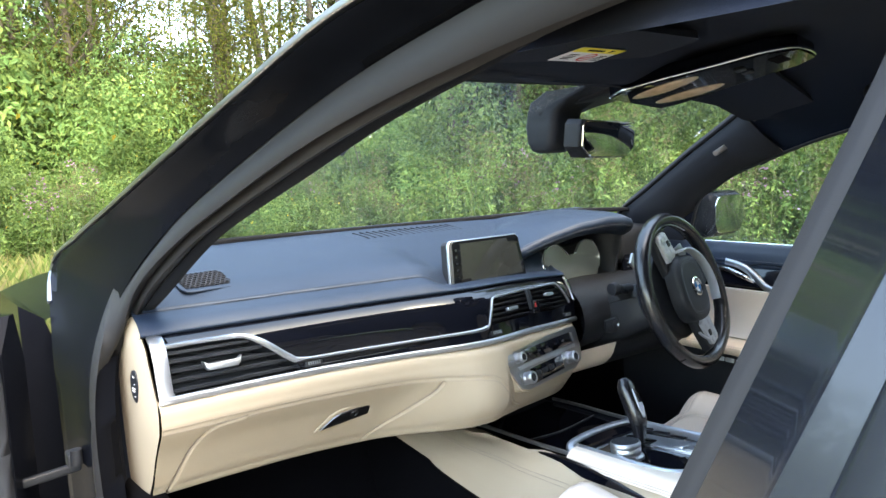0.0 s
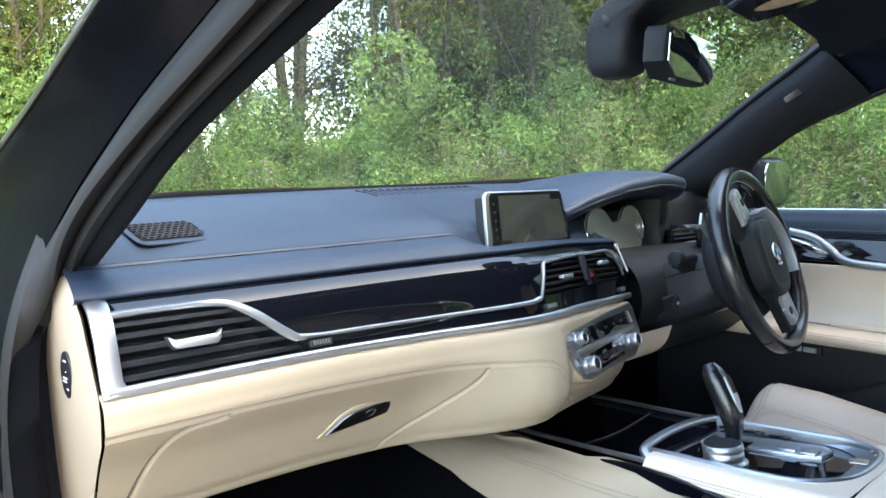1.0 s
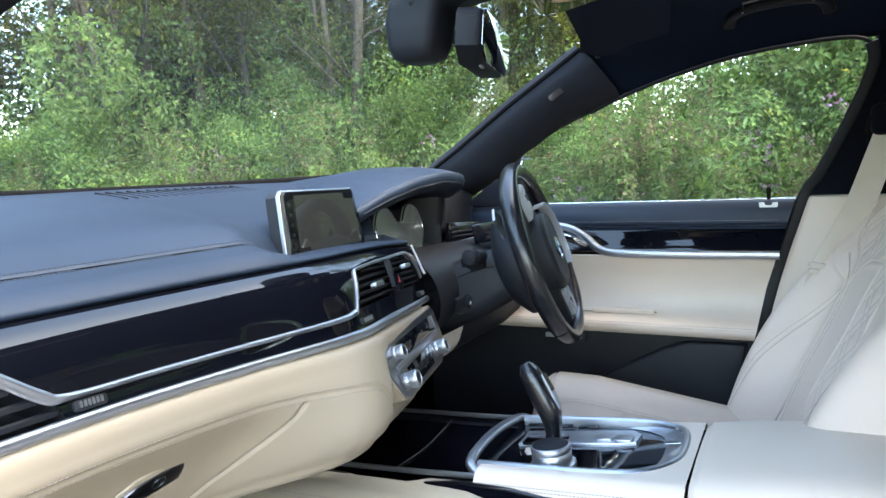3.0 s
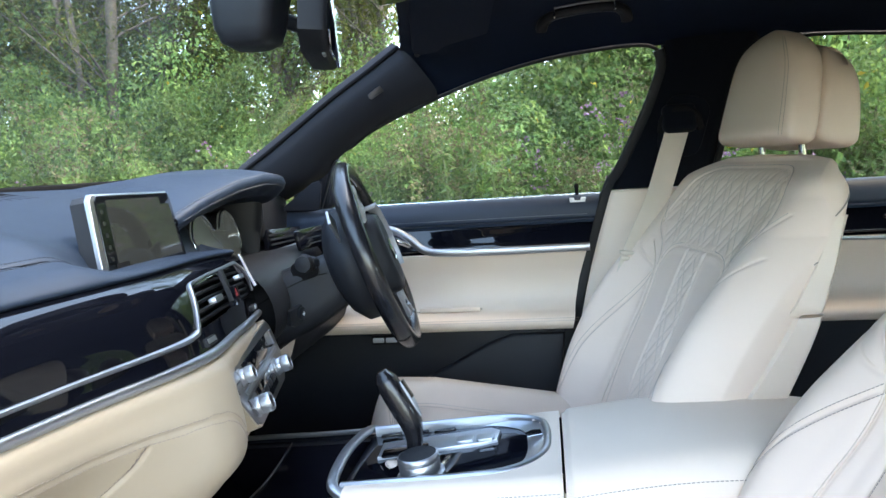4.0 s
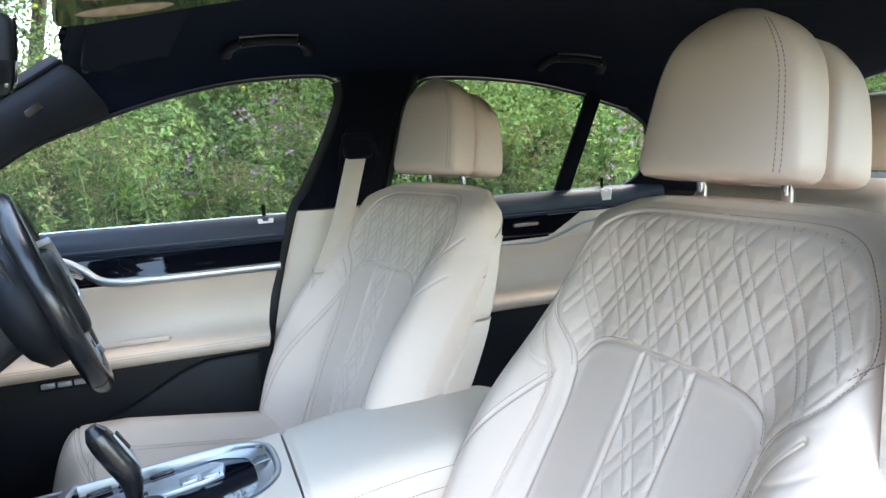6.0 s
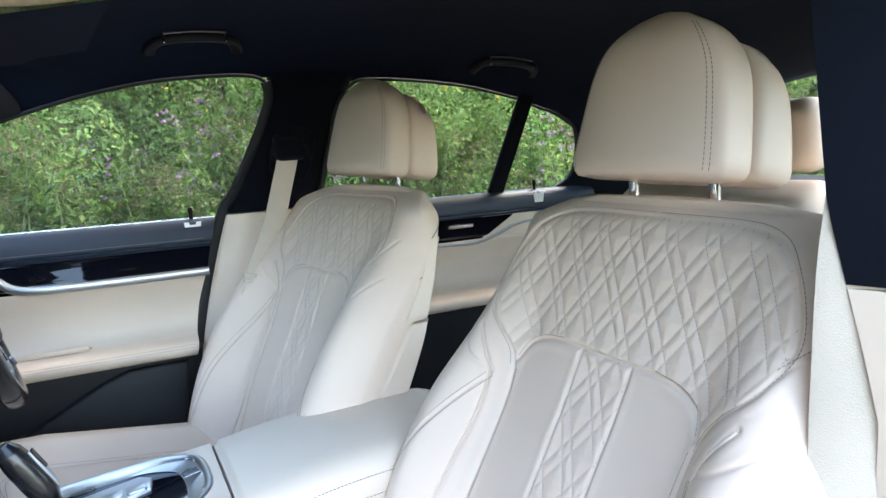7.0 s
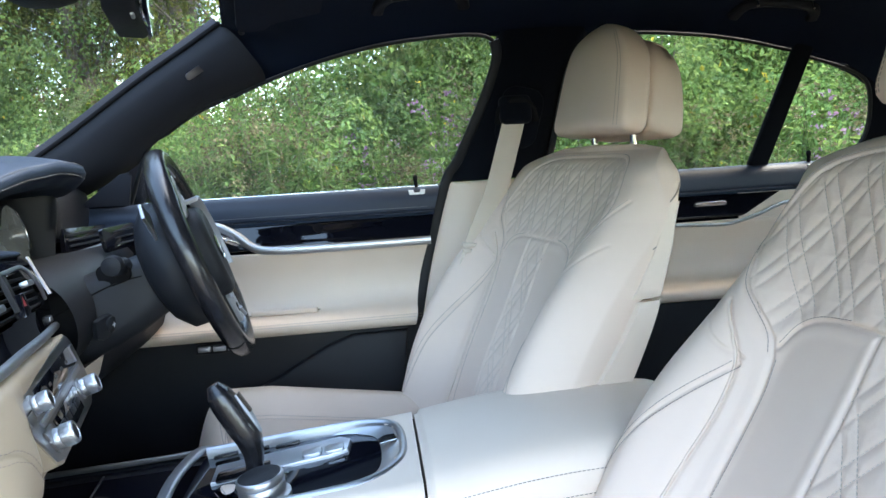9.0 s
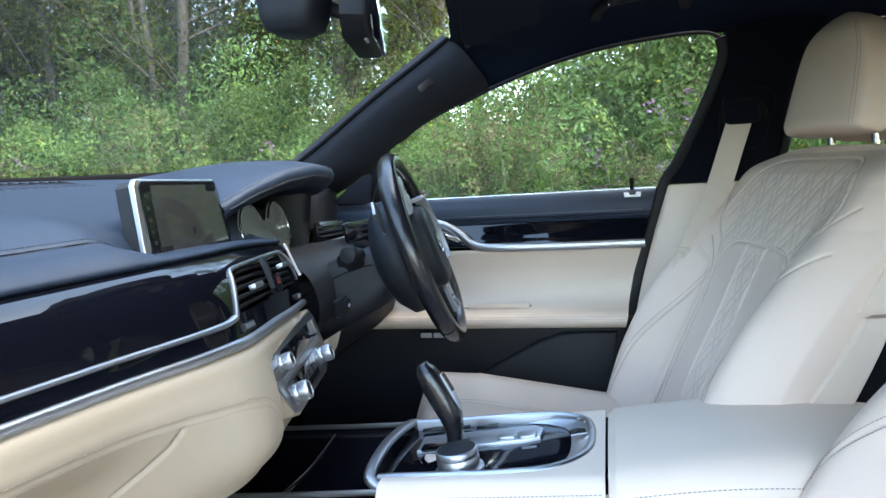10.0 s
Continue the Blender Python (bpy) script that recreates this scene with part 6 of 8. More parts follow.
col = thing("steering_column", "black plastic steering column shroud with switches", "steering column", m=Matrix.Identity(4))
cm_ = Matrix.Translation(WC) @ pose(0, 0, 0, 90 - TILT)
loops = []
for z, w, h, dy in ((-0.055, 0.058, 0.050, 0.0), (-0.075, 0.072, 0.060, -0.004), (-0.11, 0.082, 0.066, -0.008), (-0.16, 0.090, 0.072, -0.012), (-0.25, 0.104, 0.078, -0.014)):
    loops.append([cm_ @ Vector((x, (y if y < 0 else y * 0.72) + dy, z)) for x, y in rounded(w * 2, h * 2, 0.034, 6)])
loft("shroud", loops, SOFT_BLACK, col, "black column shroud", sharp=60)
for sgn in (-1, 1):
    tube("shroud_seam", [cm_ @ Vector((sgn * (wq + 0.0004), 0.006 + 0.010 * math.sin(q * 3.0) - 0.012 * q, zq)) for q, zq, wq in ((0.0, -0.078, 0.0735), (0.35, -0.11, 0.0822), (0.65, -0.16, 0.0902), (1.0, -0.24, 0.1022))], 0.0012, BLACK_PRINT, col, n=20, sides=6)
    plate("stalk_recess", rounded(0.050, 0.036, 0.012, 4), 0.003, cm_ @ pose(sgn * 0.081, 0.026, -0.112, 0, 90 * sgn, 0), BLACK_PRINT, col, "dark stalk opening", 0.001)
for sgn, dy in ((-1, 0.03), (1, 0.03)):
    tube("stalk", [cm_ @ Vector((sgn * 0.07, dy, -0.10)), cm_ @ Vector((sgn * 0.10, dy + 0.004, -0.095)), cm_ @ Vector((sgn * 0.135, dy + 0.008, -0.085))], 0.012, SOFT_BLACK, col, "black control stalk", n=20, scale=[1.3, 0.8, 1.2])
    lathe("stalk_end", [(0.015, 0), (0.016, 0.004), (0.014, 0.018), (0.001, 0.020)], cm_ @ pose(sgn * 0.125, dy + 0.007, -0.088, 0, 90 * sgn, 0), SOFT_BLACK, col, "black stalk end", n=20)
# lower dashboard on the driver's side
kp = thing("driver_dash_panel", "black driver-side dash panel with a round start switch", "dash panel", m=Matrix.Identity(4))
g = []
for x in np.linspace(0.205, 0.68, 20):
    k = (x - 0.205) / 0.475
    g.append(curve_pts([(x, 0.04, 0.946 - 0.01 * k), (x, -0.045 + 0.05 * k, 0.938), (x, -0.085 + 0.06 * k, 0.910), (x, -0.100 + 0.07 * k, 0.86), (x, -0.085 + 0.08 * k, 0.815), (x, -0.04 + 0.08 * k, 0.785), (x, 0.10, 0.775)], 30))
np_mesh("panel", np.array(g).reshape(-1, 3), grid_faces(30, 20), SOFT_BLACK, kp, "soft black panel")
pz_ = Vector((-0.30, -0.94, -0.10)).normalized()
px_ = Vector((0.94, -0.30, 0.06)).normalized()
pm = Matrix.Translation((0.322, -0.096, 0.845)) @ Matrix((px_, pz_.cross(px_), pz_)).transposed().to_4x4()
lp_ = plate("switch_plate", [(-0.034, -0.016), (-0.020, -0.022), (0.030, -0.020), (0.036, 0.014), (0.030, 0.020), (-0.036, 0.012)], 0.008, pm, SOFT_BLACK, kp, "black switch plate", 0.003)
lathe("rotary_switch", [(0.012, 0), (0.012, 0.004), (0.008, 0.006), (0.0004, 0.006)], pm @ pose(-0.004, 0, 0.0075), SOFT_BLACK, lp_, "", n=24)
plate("switch_print", rounded(0.008, 0.0016, 0.0004, 1), 0.0004, pm @ pose(-0.004, 0, 0.0136), WHITE_PRINT, lp_, "", 0)
plate("switch_print", rounded(0.0016, 0.008, 0.0004, 1), 0.0004, pm @ pose(-0.004, 0, 0.0136), WHITE_PRINT, lp_, "", 0)
for x0, x1, mat, lab in ((0.206, 0.345, LEATHER_SMOOTH, "ivory leather knee panel"), (0.345, 0.69, SOFT_BLACK, "black knee panel under the column")):
    g = [curve_pts([(x, -0.075, 0.790), (x, -0.055, 0.745), (x, 0.0, 0.712), (x, 0.12, 0.70)], 16) for x in np.linspace(x0, x1, 10)]
    np_mesh("knee_panel", np.array(g).reshape(-1, 3), grid_faces(16, 10), mat, kp, lab)
pv = thing("driver_side_vent", "gloss black driver side air vent", "air vent", m=Matrix.Identity(4))
vm = Matrix.Translation((0.575, -0.035, 0.955)) @ pose(0, 0, 0, 80, 0, -6)
plate("vent_panel", rounded(0.13, 0.045, 0.01), 0.008, vm, GLOSS_BLACK, pv, "gloss black panel", 0.002)
for k in range(3):
    plate("vent_slat", rounded(0.085, 0.003, 0.001, 2), 0.004, vm @ pose(0.015, -0.012 + 0.012 * k, 0.008), SOFT_BLACK, pv, "", 0.0006)
# pedals in the dark footwell
ped = thing("brake_pedal", "black pedal with a bright metal edge in the footwell", "pedal", m=Matrix.Identity(4))
box("pedal_pad", (0.07, 0.012, 0.05), pose(0.33, 0.24, 0.45, -35), DARK_METAL, ped, "", 0.004)
tube("pedal_arm", [(0.33, 0.25, 0.46), (0.33, 0.33, 0.58), (0.33, 0.40, 0.68), (0.33, 0.49, 0.72)], 0.009, SOFT_BLACK, ped, n=14)

# ---- centre console ----
con = thing("centre_console", "centre console with gloss black tray and silver-rimmed shifter panel", "centre console", m=Matrix.Identity(4))


def top_z(y):
    return float(np.interp(y, [-0.95, -0.56, -0.27, -0.05, 0.10], [0.728, 0.703, 0.668, 0.640, 0.622]))


LEFT = [(0.012, 0.06), (0.0, -0.05), (-0.012, -0.16), (-0.020, -0.262), (-0.034, -0.40), (-0.048, -0.56), (-0.050, -0.74), (-0.040, -0.90)]
RIGHT = [(0.275, 0.06), (0.258, -0.05), (0.238, -0.15), (0.222, -0.262), (0.208, -0.40), (0.196, -0.55), (0.172, -0.74), (0.150, -0.90)]


def edge_x(side, y):
    c = np.array(side)[::-1]
    return float(np.interp(y, c[:, 1], c[:, 0]))


def con_pt(k, y, dz=0.0):
    return (edge_x(LEFT, y) * (1 - k) + edge_x(RIGHT, y) * k, y, top_z(y) + dz)


# gloss black front tray, slightly sunk, with silver strips at both sides
n1 = np.linspace(0.10, -0.27, 20)
g = np.array([[con_pt(k, y, -0.012 - 0.010 * math.sin(math.pi * k)) for k in np.linspace(0.02, 0.98, 12)] for y in n1])
np_mesh("tray_cover", g.reshape(-1, 3), grid_faces(12, 20)[:, ::-1], GLOSS_BLACK, con, "gloss black sliding tray cover")
tube("tray_gap", [con_pt(0.05, -0.105, -0.0125), con_pt(0.5, -0.10, -0.0205), con_pt(0.95, -0.095, -0.0125)], 0.0014, DARK_METAL, con, n=20, sides=6)
for k in (0.0, 1.0):
    sweep("silver_strip", [con_pt(k, y, -0.004) for y in np.linspace(0.08, -0.265, 9)], rounded(0.007, 0.008, 0.0025, 3), SATIN_SILVER, con, "satin silver edge strip", n=30)
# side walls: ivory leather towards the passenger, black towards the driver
for side, mat, lab, sgn in ((LEFT, LEATHER_CREAM_DIM, "ivory leather tunnel side", -1), (RIGHT, SOFT_BLACK, "black tunnel side", 1)):
    g = []
    for y in np.linspace(0.42, -0.95, 44):
        x = edge_x(side, y)
        zt = top_z(y)
        f = float(np.clip((y + 0.30) / 0.36, 0, 1))
        if sgn < 0:
            drop = 0.014 + 0.085 * np.clip(1 - abs(y + 0.20) / 0.14, 0, 1) ** 0.8 * 1.0
            pr = [(x - 0.002, y, zt - 0.012), (x - 0.012 - 0.04 * f, y, zt - 0.02 + 0.01 * f), (x - 0.03 - 0.09 * f, y, zt - 0.07 + 0.015 * f), (x - 0.05 - 0.115 * f, y, zt - 0.16), (x - 0.062 - 0.12 * f, y, zt - 0.27), (x - 0.070 - 0.12 * f, y, 0.26)]
        else:
            pr = [(x + 0.002, y, zt - 0.012), (x + 0.006, y, zt - 0.05), (x + 0.01, y, zt - 0.15), (x + 0.02, y, zt - 0.26), (x + 0.03, y, 0.30), (x + 0.04, y, 0.26)]
        g.append(curve_pts(pr, 24))
    g = np.array(g)
    if sgn < 0:
        # leather above, carpet below an even line
        up_, dn_ = [], []
        for row in g:
            r = row[np.argsort(row[:, 2])]
            cut = float(np.interp(row[0, 1], [-0.5, -0.1, 0.1, 0.42], [0.40, 0.53, 0.56, 0.575]))
            for dst, za, zb in ((up_, float(r[-1, 2]), cut), (dn_, cut, 0.26)):
                zz = np.linspace(za, zb, 24)
                dst.append(np.stack([np.interp(zz, r[:, 2], r[:, 0]) + (0.006 if dst is dn_ else 0), np.full(24, row[0, 1]), zz], 1))
        np_mesh("tunnel_carpet", np.array(dn_).reshape(-1, 3), grid_faces(24, 44), CARPET, con, "black carpet on the tunnel")
        g = np.array(up_)
        ln_ = []
        for q_ in (5, 6):
            c_ = np.array([r_[q_] for r_ in g[3:34]])
            ln_.append((curve_pts(c_ + np.array([-0.0012, 0, 0.0008]), 60), np.tile([-0.8, 0, 0.5], (60, 1))))
        stitches("tunnel_stitching", ln_, THREAD_DARK, con, "taupe double stitching", r=0.0006, lift=0.0006)
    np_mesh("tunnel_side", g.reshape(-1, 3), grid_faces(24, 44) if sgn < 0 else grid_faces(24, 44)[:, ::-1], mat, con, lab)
sweep("black_side_panel", [(edge_x(LEFT, y) - 0.010 - 0.006 * k, y, top_z(y) - 0.038 - 0.014 * k) for k, y in zip(np.linspace(0, 1, 8), np.linspace(-0.085, -0.56, 8))], rounded(0.010, 0.070, 0.004, 3), GLOSS_BLACK, con, "gloss black side panel", n=40, scale=[0.25, 0.7, 1.0, 1.0, 0.8, 0.55, 0.3])

# ivory rim round the shifter panel
ys = np.linspace(-0.262, -0.550, 30)
g = []
for y in ys:
    row = []
    for k in np.linspace(-0.06, 1.02, 40):
        dz = 0.006
        e = min(k + 0.06, 1.02 - k)
        dz -= 0.022 * max(0, 1 - e / 0.10) ** 2
        row.append(con_pt(k, y, dz))
    g.append(row)
g = np.array(g)
BOWL = [(0.10, -0.262), (0.92, -0.262), (0.93, -0.44), (0.90, -0.49), (0.78, -0.524), (0.50, -0.532), (0.30, -0.522), (0.15, -0.485), (0.11, -0.42)]
kk = np.array([[k for k in np.linspace(-0.06, 1.02, 40)] for _ in ys])
yy = np.array([[y] * 40 for y in ys])
f = grid_faces(40, 30)
kc, yc = kk.ravel()[f].mean(1), yy.ravel()[f].mean(1)
np_mesh("leather_rim", g.reshape(-1, 3), f[~in_poly(kc, yc, BOWL)][:, ::-1], LEATHER_SMOOTH, con, "ivory leather surround")
rimpts = [con_pt(k, y, 0.0075) for k, y in [(0.10, -0.255), (0.105, -0.35), (0.11, -0.42), (0.15, -0.485), (0.30, -0.524), (0.50, -0.534), (0.78, -0.526), (0.90, -0.49), (0.935, -0.44), (0.93, -0.35), (0.92, -0.255)]]
sweep("bowl_rim", rimpts, [(-0.006, -0.022), (-0.006, -0.003), (-0.003, 0.002), (0.003, 0.001), (0.005, -0.004), (0.003, -0.022)], SATIN_SILVER, con, "satin silver bowl rim", n=80, sharp=70)
g = np.array([[con_pt(k, y, -0.0065) for k in np.linspace(0.08, 0.95, 20)] for y in np.linspace(-0.250, -0.54, 24)])
np_mesh("shifter_panel", g.reshape(-1, 3), grid_faces(20, 24)[:, ::-1], GLOSS_BLACK, con, "gloss black shifter panel")
SCOOP = curve_pts([(0.94, -0.40), (0.93, -0.45), (0.895, -0.492), (0.78, -0.524), (0.50, -0.532), (0.30, -0.522), (0.16, -0.487), (0.115, -0.43), (0.11, -0.40)], 60)
sg_ = []
for k, y in SCOOP:
    wq = float(np.clip((-0.40 - y) / 0.10, 0.0, 1.0)) ** 0.7
    sg_.append([con_pt(k + (0.52 - k) * 0.10 * wq * q, y + (-0.36 - y) * 0.16 * wq * q, 0.0075 - 0.0130 * q ** 0.7) for q in np.linspace(0, 1, 7)])
np_mesh("bowl_scoop", np.array(sg_).reshape(-1, 3), grid_faces(7, 60), SATIN_SILVER, con, "satin silver scooped end")
sweep("front_arch", [con_pt(0.02, -0.268, -0.004), con_pt(0.08, -0.245, 0.006), con_pt(0.3, -0.236, 0.010), con_pt(0.6, -0.234, 0.010), con_pt(0.9, -0.245, 0.006), con_pt(1.0, -0.262, -0.004)], rounded(0.016, 0.010, 0.004, 3), SATIN_SILVER, con, "satin silver front arch", n=40)


def con_m(k, y, dz=0.0, rz=0):
    sl = math.degrees(math.atan2(top_z(y - 0.02) - top_z(y + 0.02), 0.04))
    return Matrix.Translation(con_pt(k, y, dz)) @ pose(0, 0, 0, -sl, 0, 0) @ pose(0, 0, 0, 0, 0, rz)


# shifter plate with buttons
plate("shifter_plate", [(-0.028, 0.055), (0.026, 0.055), (0.026, -0.115), (0.010, -0.130), (-0.022, -0.125), (-0.028, -0.10)], 0.006, con_m(0.66, -0.335, -0.0070, 3), SATIN_SILVER, con, "satin silver shifter plate", 0.002)
plate("shifter_gate", rounded(0.036, 0.070, 0.008), 0.002, con_m(0.58, -0.322, -0.0018, 3), GLOSS_BLACK, con, "black shifter gate", 0.0008)
for k in range(2):
    plate("console_button", rounded(0.022, 0.026, 0.004), 0.004, con_m(0.66, -0.412 - 0.030 * k, -0.0010, 3), SATIN_SILVER, con, "satin silver button", 0.001)
for k in range(3):
    plate("mode_button", rounded(0.014, 0.020, 0.003), 0.004, con_m(0.16 + 0.002 * k, -0.300 - 0.026 * k, -0.0030, 4), PANEL_GREY, con, "satin silver mode button", 0.001)
    plate("drive_button", rounded(0.010, 0.034, 0.003), 0.003, con_m(0.86, -0.285 - 0.044 * k, -0.0030, 4), GLOSS_BLACK, con, "gloss black button", 0.001)
plate("bowl_mark", [(-0.010, -0.012), (0.008, -0.012), (0.012, 0.0), (0.004, 0.012), (-0.010, 0.010)], 0.001, con_m(0.62, -0.512, 0.0045, 10), CHROME, con, "", 0)
# rotary controller
im = con_m(0.245, -0.362, -0.0050)
lathe("controller", [(0.033, 0), (0.033, 0.005), (0.0285, 0.007), (0.0275, 0.009), (0.0282, 0.011), (0.0282, 0.020), (0.0270, 0.0215), (0.0285, 0.0230), (0.0285, 0.0285), (0.0272, 0.0310), (0.0256, 0.0316)], im, SATIN_SILVER, con, "knurled silver rotary controller", n=48)
lathe("controller_top", [(0.0258, 0.0300), (0.0256, 0.0318), (0.0120, 0.0324), (0.0004, 0.0326)], im, SOFT_BLACK, con, "dark touch surface", n=40)
# gear lever
gl = thing("gear_lever", "black leather gear lever with silver button strip on the console", "gear lever", m=Matrix.Identity(4))
gb = Vector(con_pt(0.50, -0.339, -0.006))
gp_ = [gb] + [gb + Vector(v) for v in ((0.0, -0.003, 0.028), (0.0, 0.001, 0.056), (0.001, 0.014, 0.082), (0.001, 0.028, 0.107), (0.001, 0.0395, 0.130))]
sweep("grip", gp_, rounded(0.034, 0.037, 0.015, 6), WHEEL_LEATHER, gl, "black leather grip", up=(1, 0, 0), n=70, scale=[0.62, 0.63, 0.68, 0.78, 0.90, 0.99, 1.03, 1.03, 1.01, 0.97, 0.86, 0.45], sharp=0)
sweep("grip_inlay", [p + Vector((0.0, -0.0160, 0.0085)) for p in gp_[2:5]], rounded(0.014, 0.004, 0.0015, 3), SILVER_PAINT, gl, "satin silver inlay", up=(0, -0.8, 0.6), n=24, scale=[0.4, 1.0, 1.0, 0.7])
sweep("grip_button", [p + Vector((0.0, -0.0182, 0.0102)) for p in gp_[3:5]], rounded(0.010, 0.003, 0.0012, 3), GLOSS_BLACK, gl, "black selector button", up=(0, -0.8, 0.6), n=12)
# armrest
arm = thing("armrest", "ivory leather centre armrest with double stitching", "armrest", m=Matrix.Identity(4))
loops = []
for y in np.r_[np.linspace(-0.5535, -0.565, 4), np.linspace(-0.58, -0.88, 14), -0.905, -0.92]:
    yc_ = max(y, -0.90)
    xl, xr = edge_x(LEFT, yc_) - 0.012, edge_x(RIGHT, yc_) + 0.006
    zt = top_z(yc_) + 0.010 + 0.020 * math.sin(math.pi * min(1, max(0, (-y - 0.55) / 0.40))) - (0.03 if y < -0.91 else 0)
    e = 0.0 if -0.90 < y < -0.56 else 0.005
    loops.append([(xl + e, y, zt - 0.17), (xl - 0.008 + e, y, zt - 0.075), (xl - 0.006 + e, y, zt - 0.040), (xl + 0.004 + e, y, zt - 0.016 - e), (xl + 0.022, y, zt - 0.003 - e), (xl + 0.06, y, zt + 0.002 - e), ((xl + xr) / 2, y, zt + 0.004 - e), (xr - 0.05, y, zt - e), (xr - 0.018, y, zt - 0.006 - e), (xr - 0.003, y, zt - 0.025), (xr, y, zt - 0.06), (xr, y, zt - 0.17)])
sm_loops = [curve_pts(l, 44) for l in loops]
loft("armrest_lid", sm_loops, LEATHER_SMOOTH, arm, "ivory leather lid", sharp=60)
ln = []
for i in (9, 11):
    c = np.array([l[i] for l in sm_loops[2:18]])
    c[:, 0] -= 0.0006
    ln.append((curve_pts(c, 60), np.tile([-0.8, 0, 0.5], (60, 1))))
stitches("armrest_stitching", ln, THREAD_DARK, arm, "taupe double stitching", r=0.0005, lift=0.0006)
ln = []
for dz in (-0.006, -0.011):
    c = np.array([con_pt(-0.064, y, dz) for y in np.linspace(-0.27, -0.548, 40)])
    ln.append((c, np.tile([-0.9, 0, 0.4], (40, 1))))
stitches("console_stitching", ln, THREAD_DARK, con, "taupe double stitching", r=0.0005, lift=0.0008)
# ---- doors and fittings of the driver's side ----
def door_profile():
    return {"pad": [(0.745, 1.004), (0.732, 1.008), (0.715, 1.003), (0.703, 0.988), (0.699, 0.968), (0.700, 0.957), (0.710, 0.955)],
            "pad2": [(0.712, 0.9545), (0.704, 0.951), (0.705, 0.947)],
            "wood": [(0.714, 0.953), (0.7095, 0.949), (0.7035, 0.933), (0.697, 0.914), (0.6925, 0.899), (0.699, 0.895)],
            "panel": [(0.704, 0.889), (0.6985, 0.884), (0.714, 0.84), (0.716, 0.80), (0.708, 0.772), (0.690, 0.756), (0.668, 0.750), (0.655, 0.744), (0.650, 0.734), (0.654, 0.723), (0.668, 0.715), (0.71, 0.713)],
            "lower": [(0.712, 0.7135), (0.700, 0.708), (0.702, 0.66), (0.706, 0.55), (0.706, 0.40), (0.70, 0.28)]}


def rear_edge(z):
    return float(np.interp(z, [0.28, 0.55, 0.69, 0.82, 1.006], [-0.530, -0.562, -0.586, -0.612, -0.664]))


def door_skin(name, prof, y0, mat, label, parent, n=34, rear=rear_edge, flip=False):
    c = curve_pts([(x, 0, z) for x, z in prof], n)
    g = []
    for k in np.linspace(0, 1, 40):
        g.append([(x, y0 + (rear(z) - y0) * k, z) for x, _, z in c])
    g = np.array(g)
    return np_mesh(name, g.reshape(-1, 3), grid_faces(n, 40)[:, ::-1], mat, parent, label, sharp=50)


P = door_profile()
door = thing("car_door", "closed driver door with black, silver and ivory leather panels", "car door", m=Matrix.Identity(4), group="car doors")
door_skin("belt_pad", P["pad"], 0.14, PEBBLE, "blue-black leather window ledge", door)
door_skin("ledge_lip", P["pad2"], 0.14, PEBBLE, "blue-black leather lower lip", door, 8)
door_skin("trim_panel", P["wood"], -0.10, GLOSS_BLACK, "piano black lacquered trim", door)
door_skin("door_panel", P["panel"], 0.05, LEATHER_SMOOTH, "ivory leather door panel with armrest", door, 80)
door_skin("lower_panel", P["lower"], 0.20, SOFT_BLACK, "black lower door panel", door)
sweep("silver_strip", [(0.700, -0.150, 0.960), (0.698, -0.195, 0.950), (0.697, -0.232, 0.928), (0.695, -0.262, 0.903), (0.691, -0.31, 0.894), (0.6905, -0.45, 0.8925), (0.6905, -0.637, 0.8935)], [(-0.009, -0.004), (-0.009, 0.002), (-0.005, 0.0045), (0.005, 0.0045), (0.009, 0.002), (0.009, -0.004)], SATIN_SILVER, door, "satin aluminium strip", up=(-1, 0, 0), n=60, sharp=60)
sweep("door_handle", [(0.704, -0.120, 0.938), (0.690, -0.160, 0.940), (0.686, -0.200, 0.928), (0.700, -0.232, 0.912)], rounded(0.012, 0.008, 0.003, 3), CHROME, door, "chrome door handle", up=(-1, 0, 0), n=24)
# bright strip added for the reflection along the pane's lower edge
sweep("window_base_trim", [(0.7295, y, 1.0085) for y in np.linspace(-0.04, -0.665, 8)], rounded(0.005, 0.004, 0.0015, 2), CHROME, door, "bright strip imitating the glass edge reflection", n=20)
st = lambda z, x: np.array([(x, y, z) for y in np.linspace(-0.05, -0.61, 60)])
stitches("door_stitching", [(st(0.7425, 0.6525), np.tile([-1.0, 0, 0.4], (60, 1))), (st(0.7375, 0.6500), np.tile([-1.0, 0, 0.2], (60, 1)))], THREAD_DARK, door, "taupe double stitching", r=0.0005, lift=0.0006)
stitches("ledge_stitching", [(np.array([(0.6995, y, 0.9655) for y in np.linspace(0.0, -0.635, 60)]), np.tile([-1.0, 0, 0.1], (60, 1)))], THREAD_GREY, door, "grey stitching", pitch=0.006, length=0.004, r=0.0006, lift=0.0005)
box("pocket_slot", (0.010, 0.14, 0.012), pose(0.6905, -0.315, 0.762), LEATHER_SMOOTH, door, "ivory pull recess", 0.003)
sweep("pocket_lip", [(0.690, -0.12, 0.7585), (0.689, -0.25, 0.7580), (0.688, -0.37, 0.7580), (0.690, -0.39, 0.7620)], rounded(0.004, 0.003, 0.001, 2), LEATHER_CREAM_DIM, door, "stitched pull lip", n=24)
pts = [(-0.20, 0.575), (-0.30, 0.625), (-0.40, 0.680), (-0.455, 0.700), (-0.575, 0.702), (-0.555, 0.52), (-0.545, 0.36), (-0.20, 0.36)]
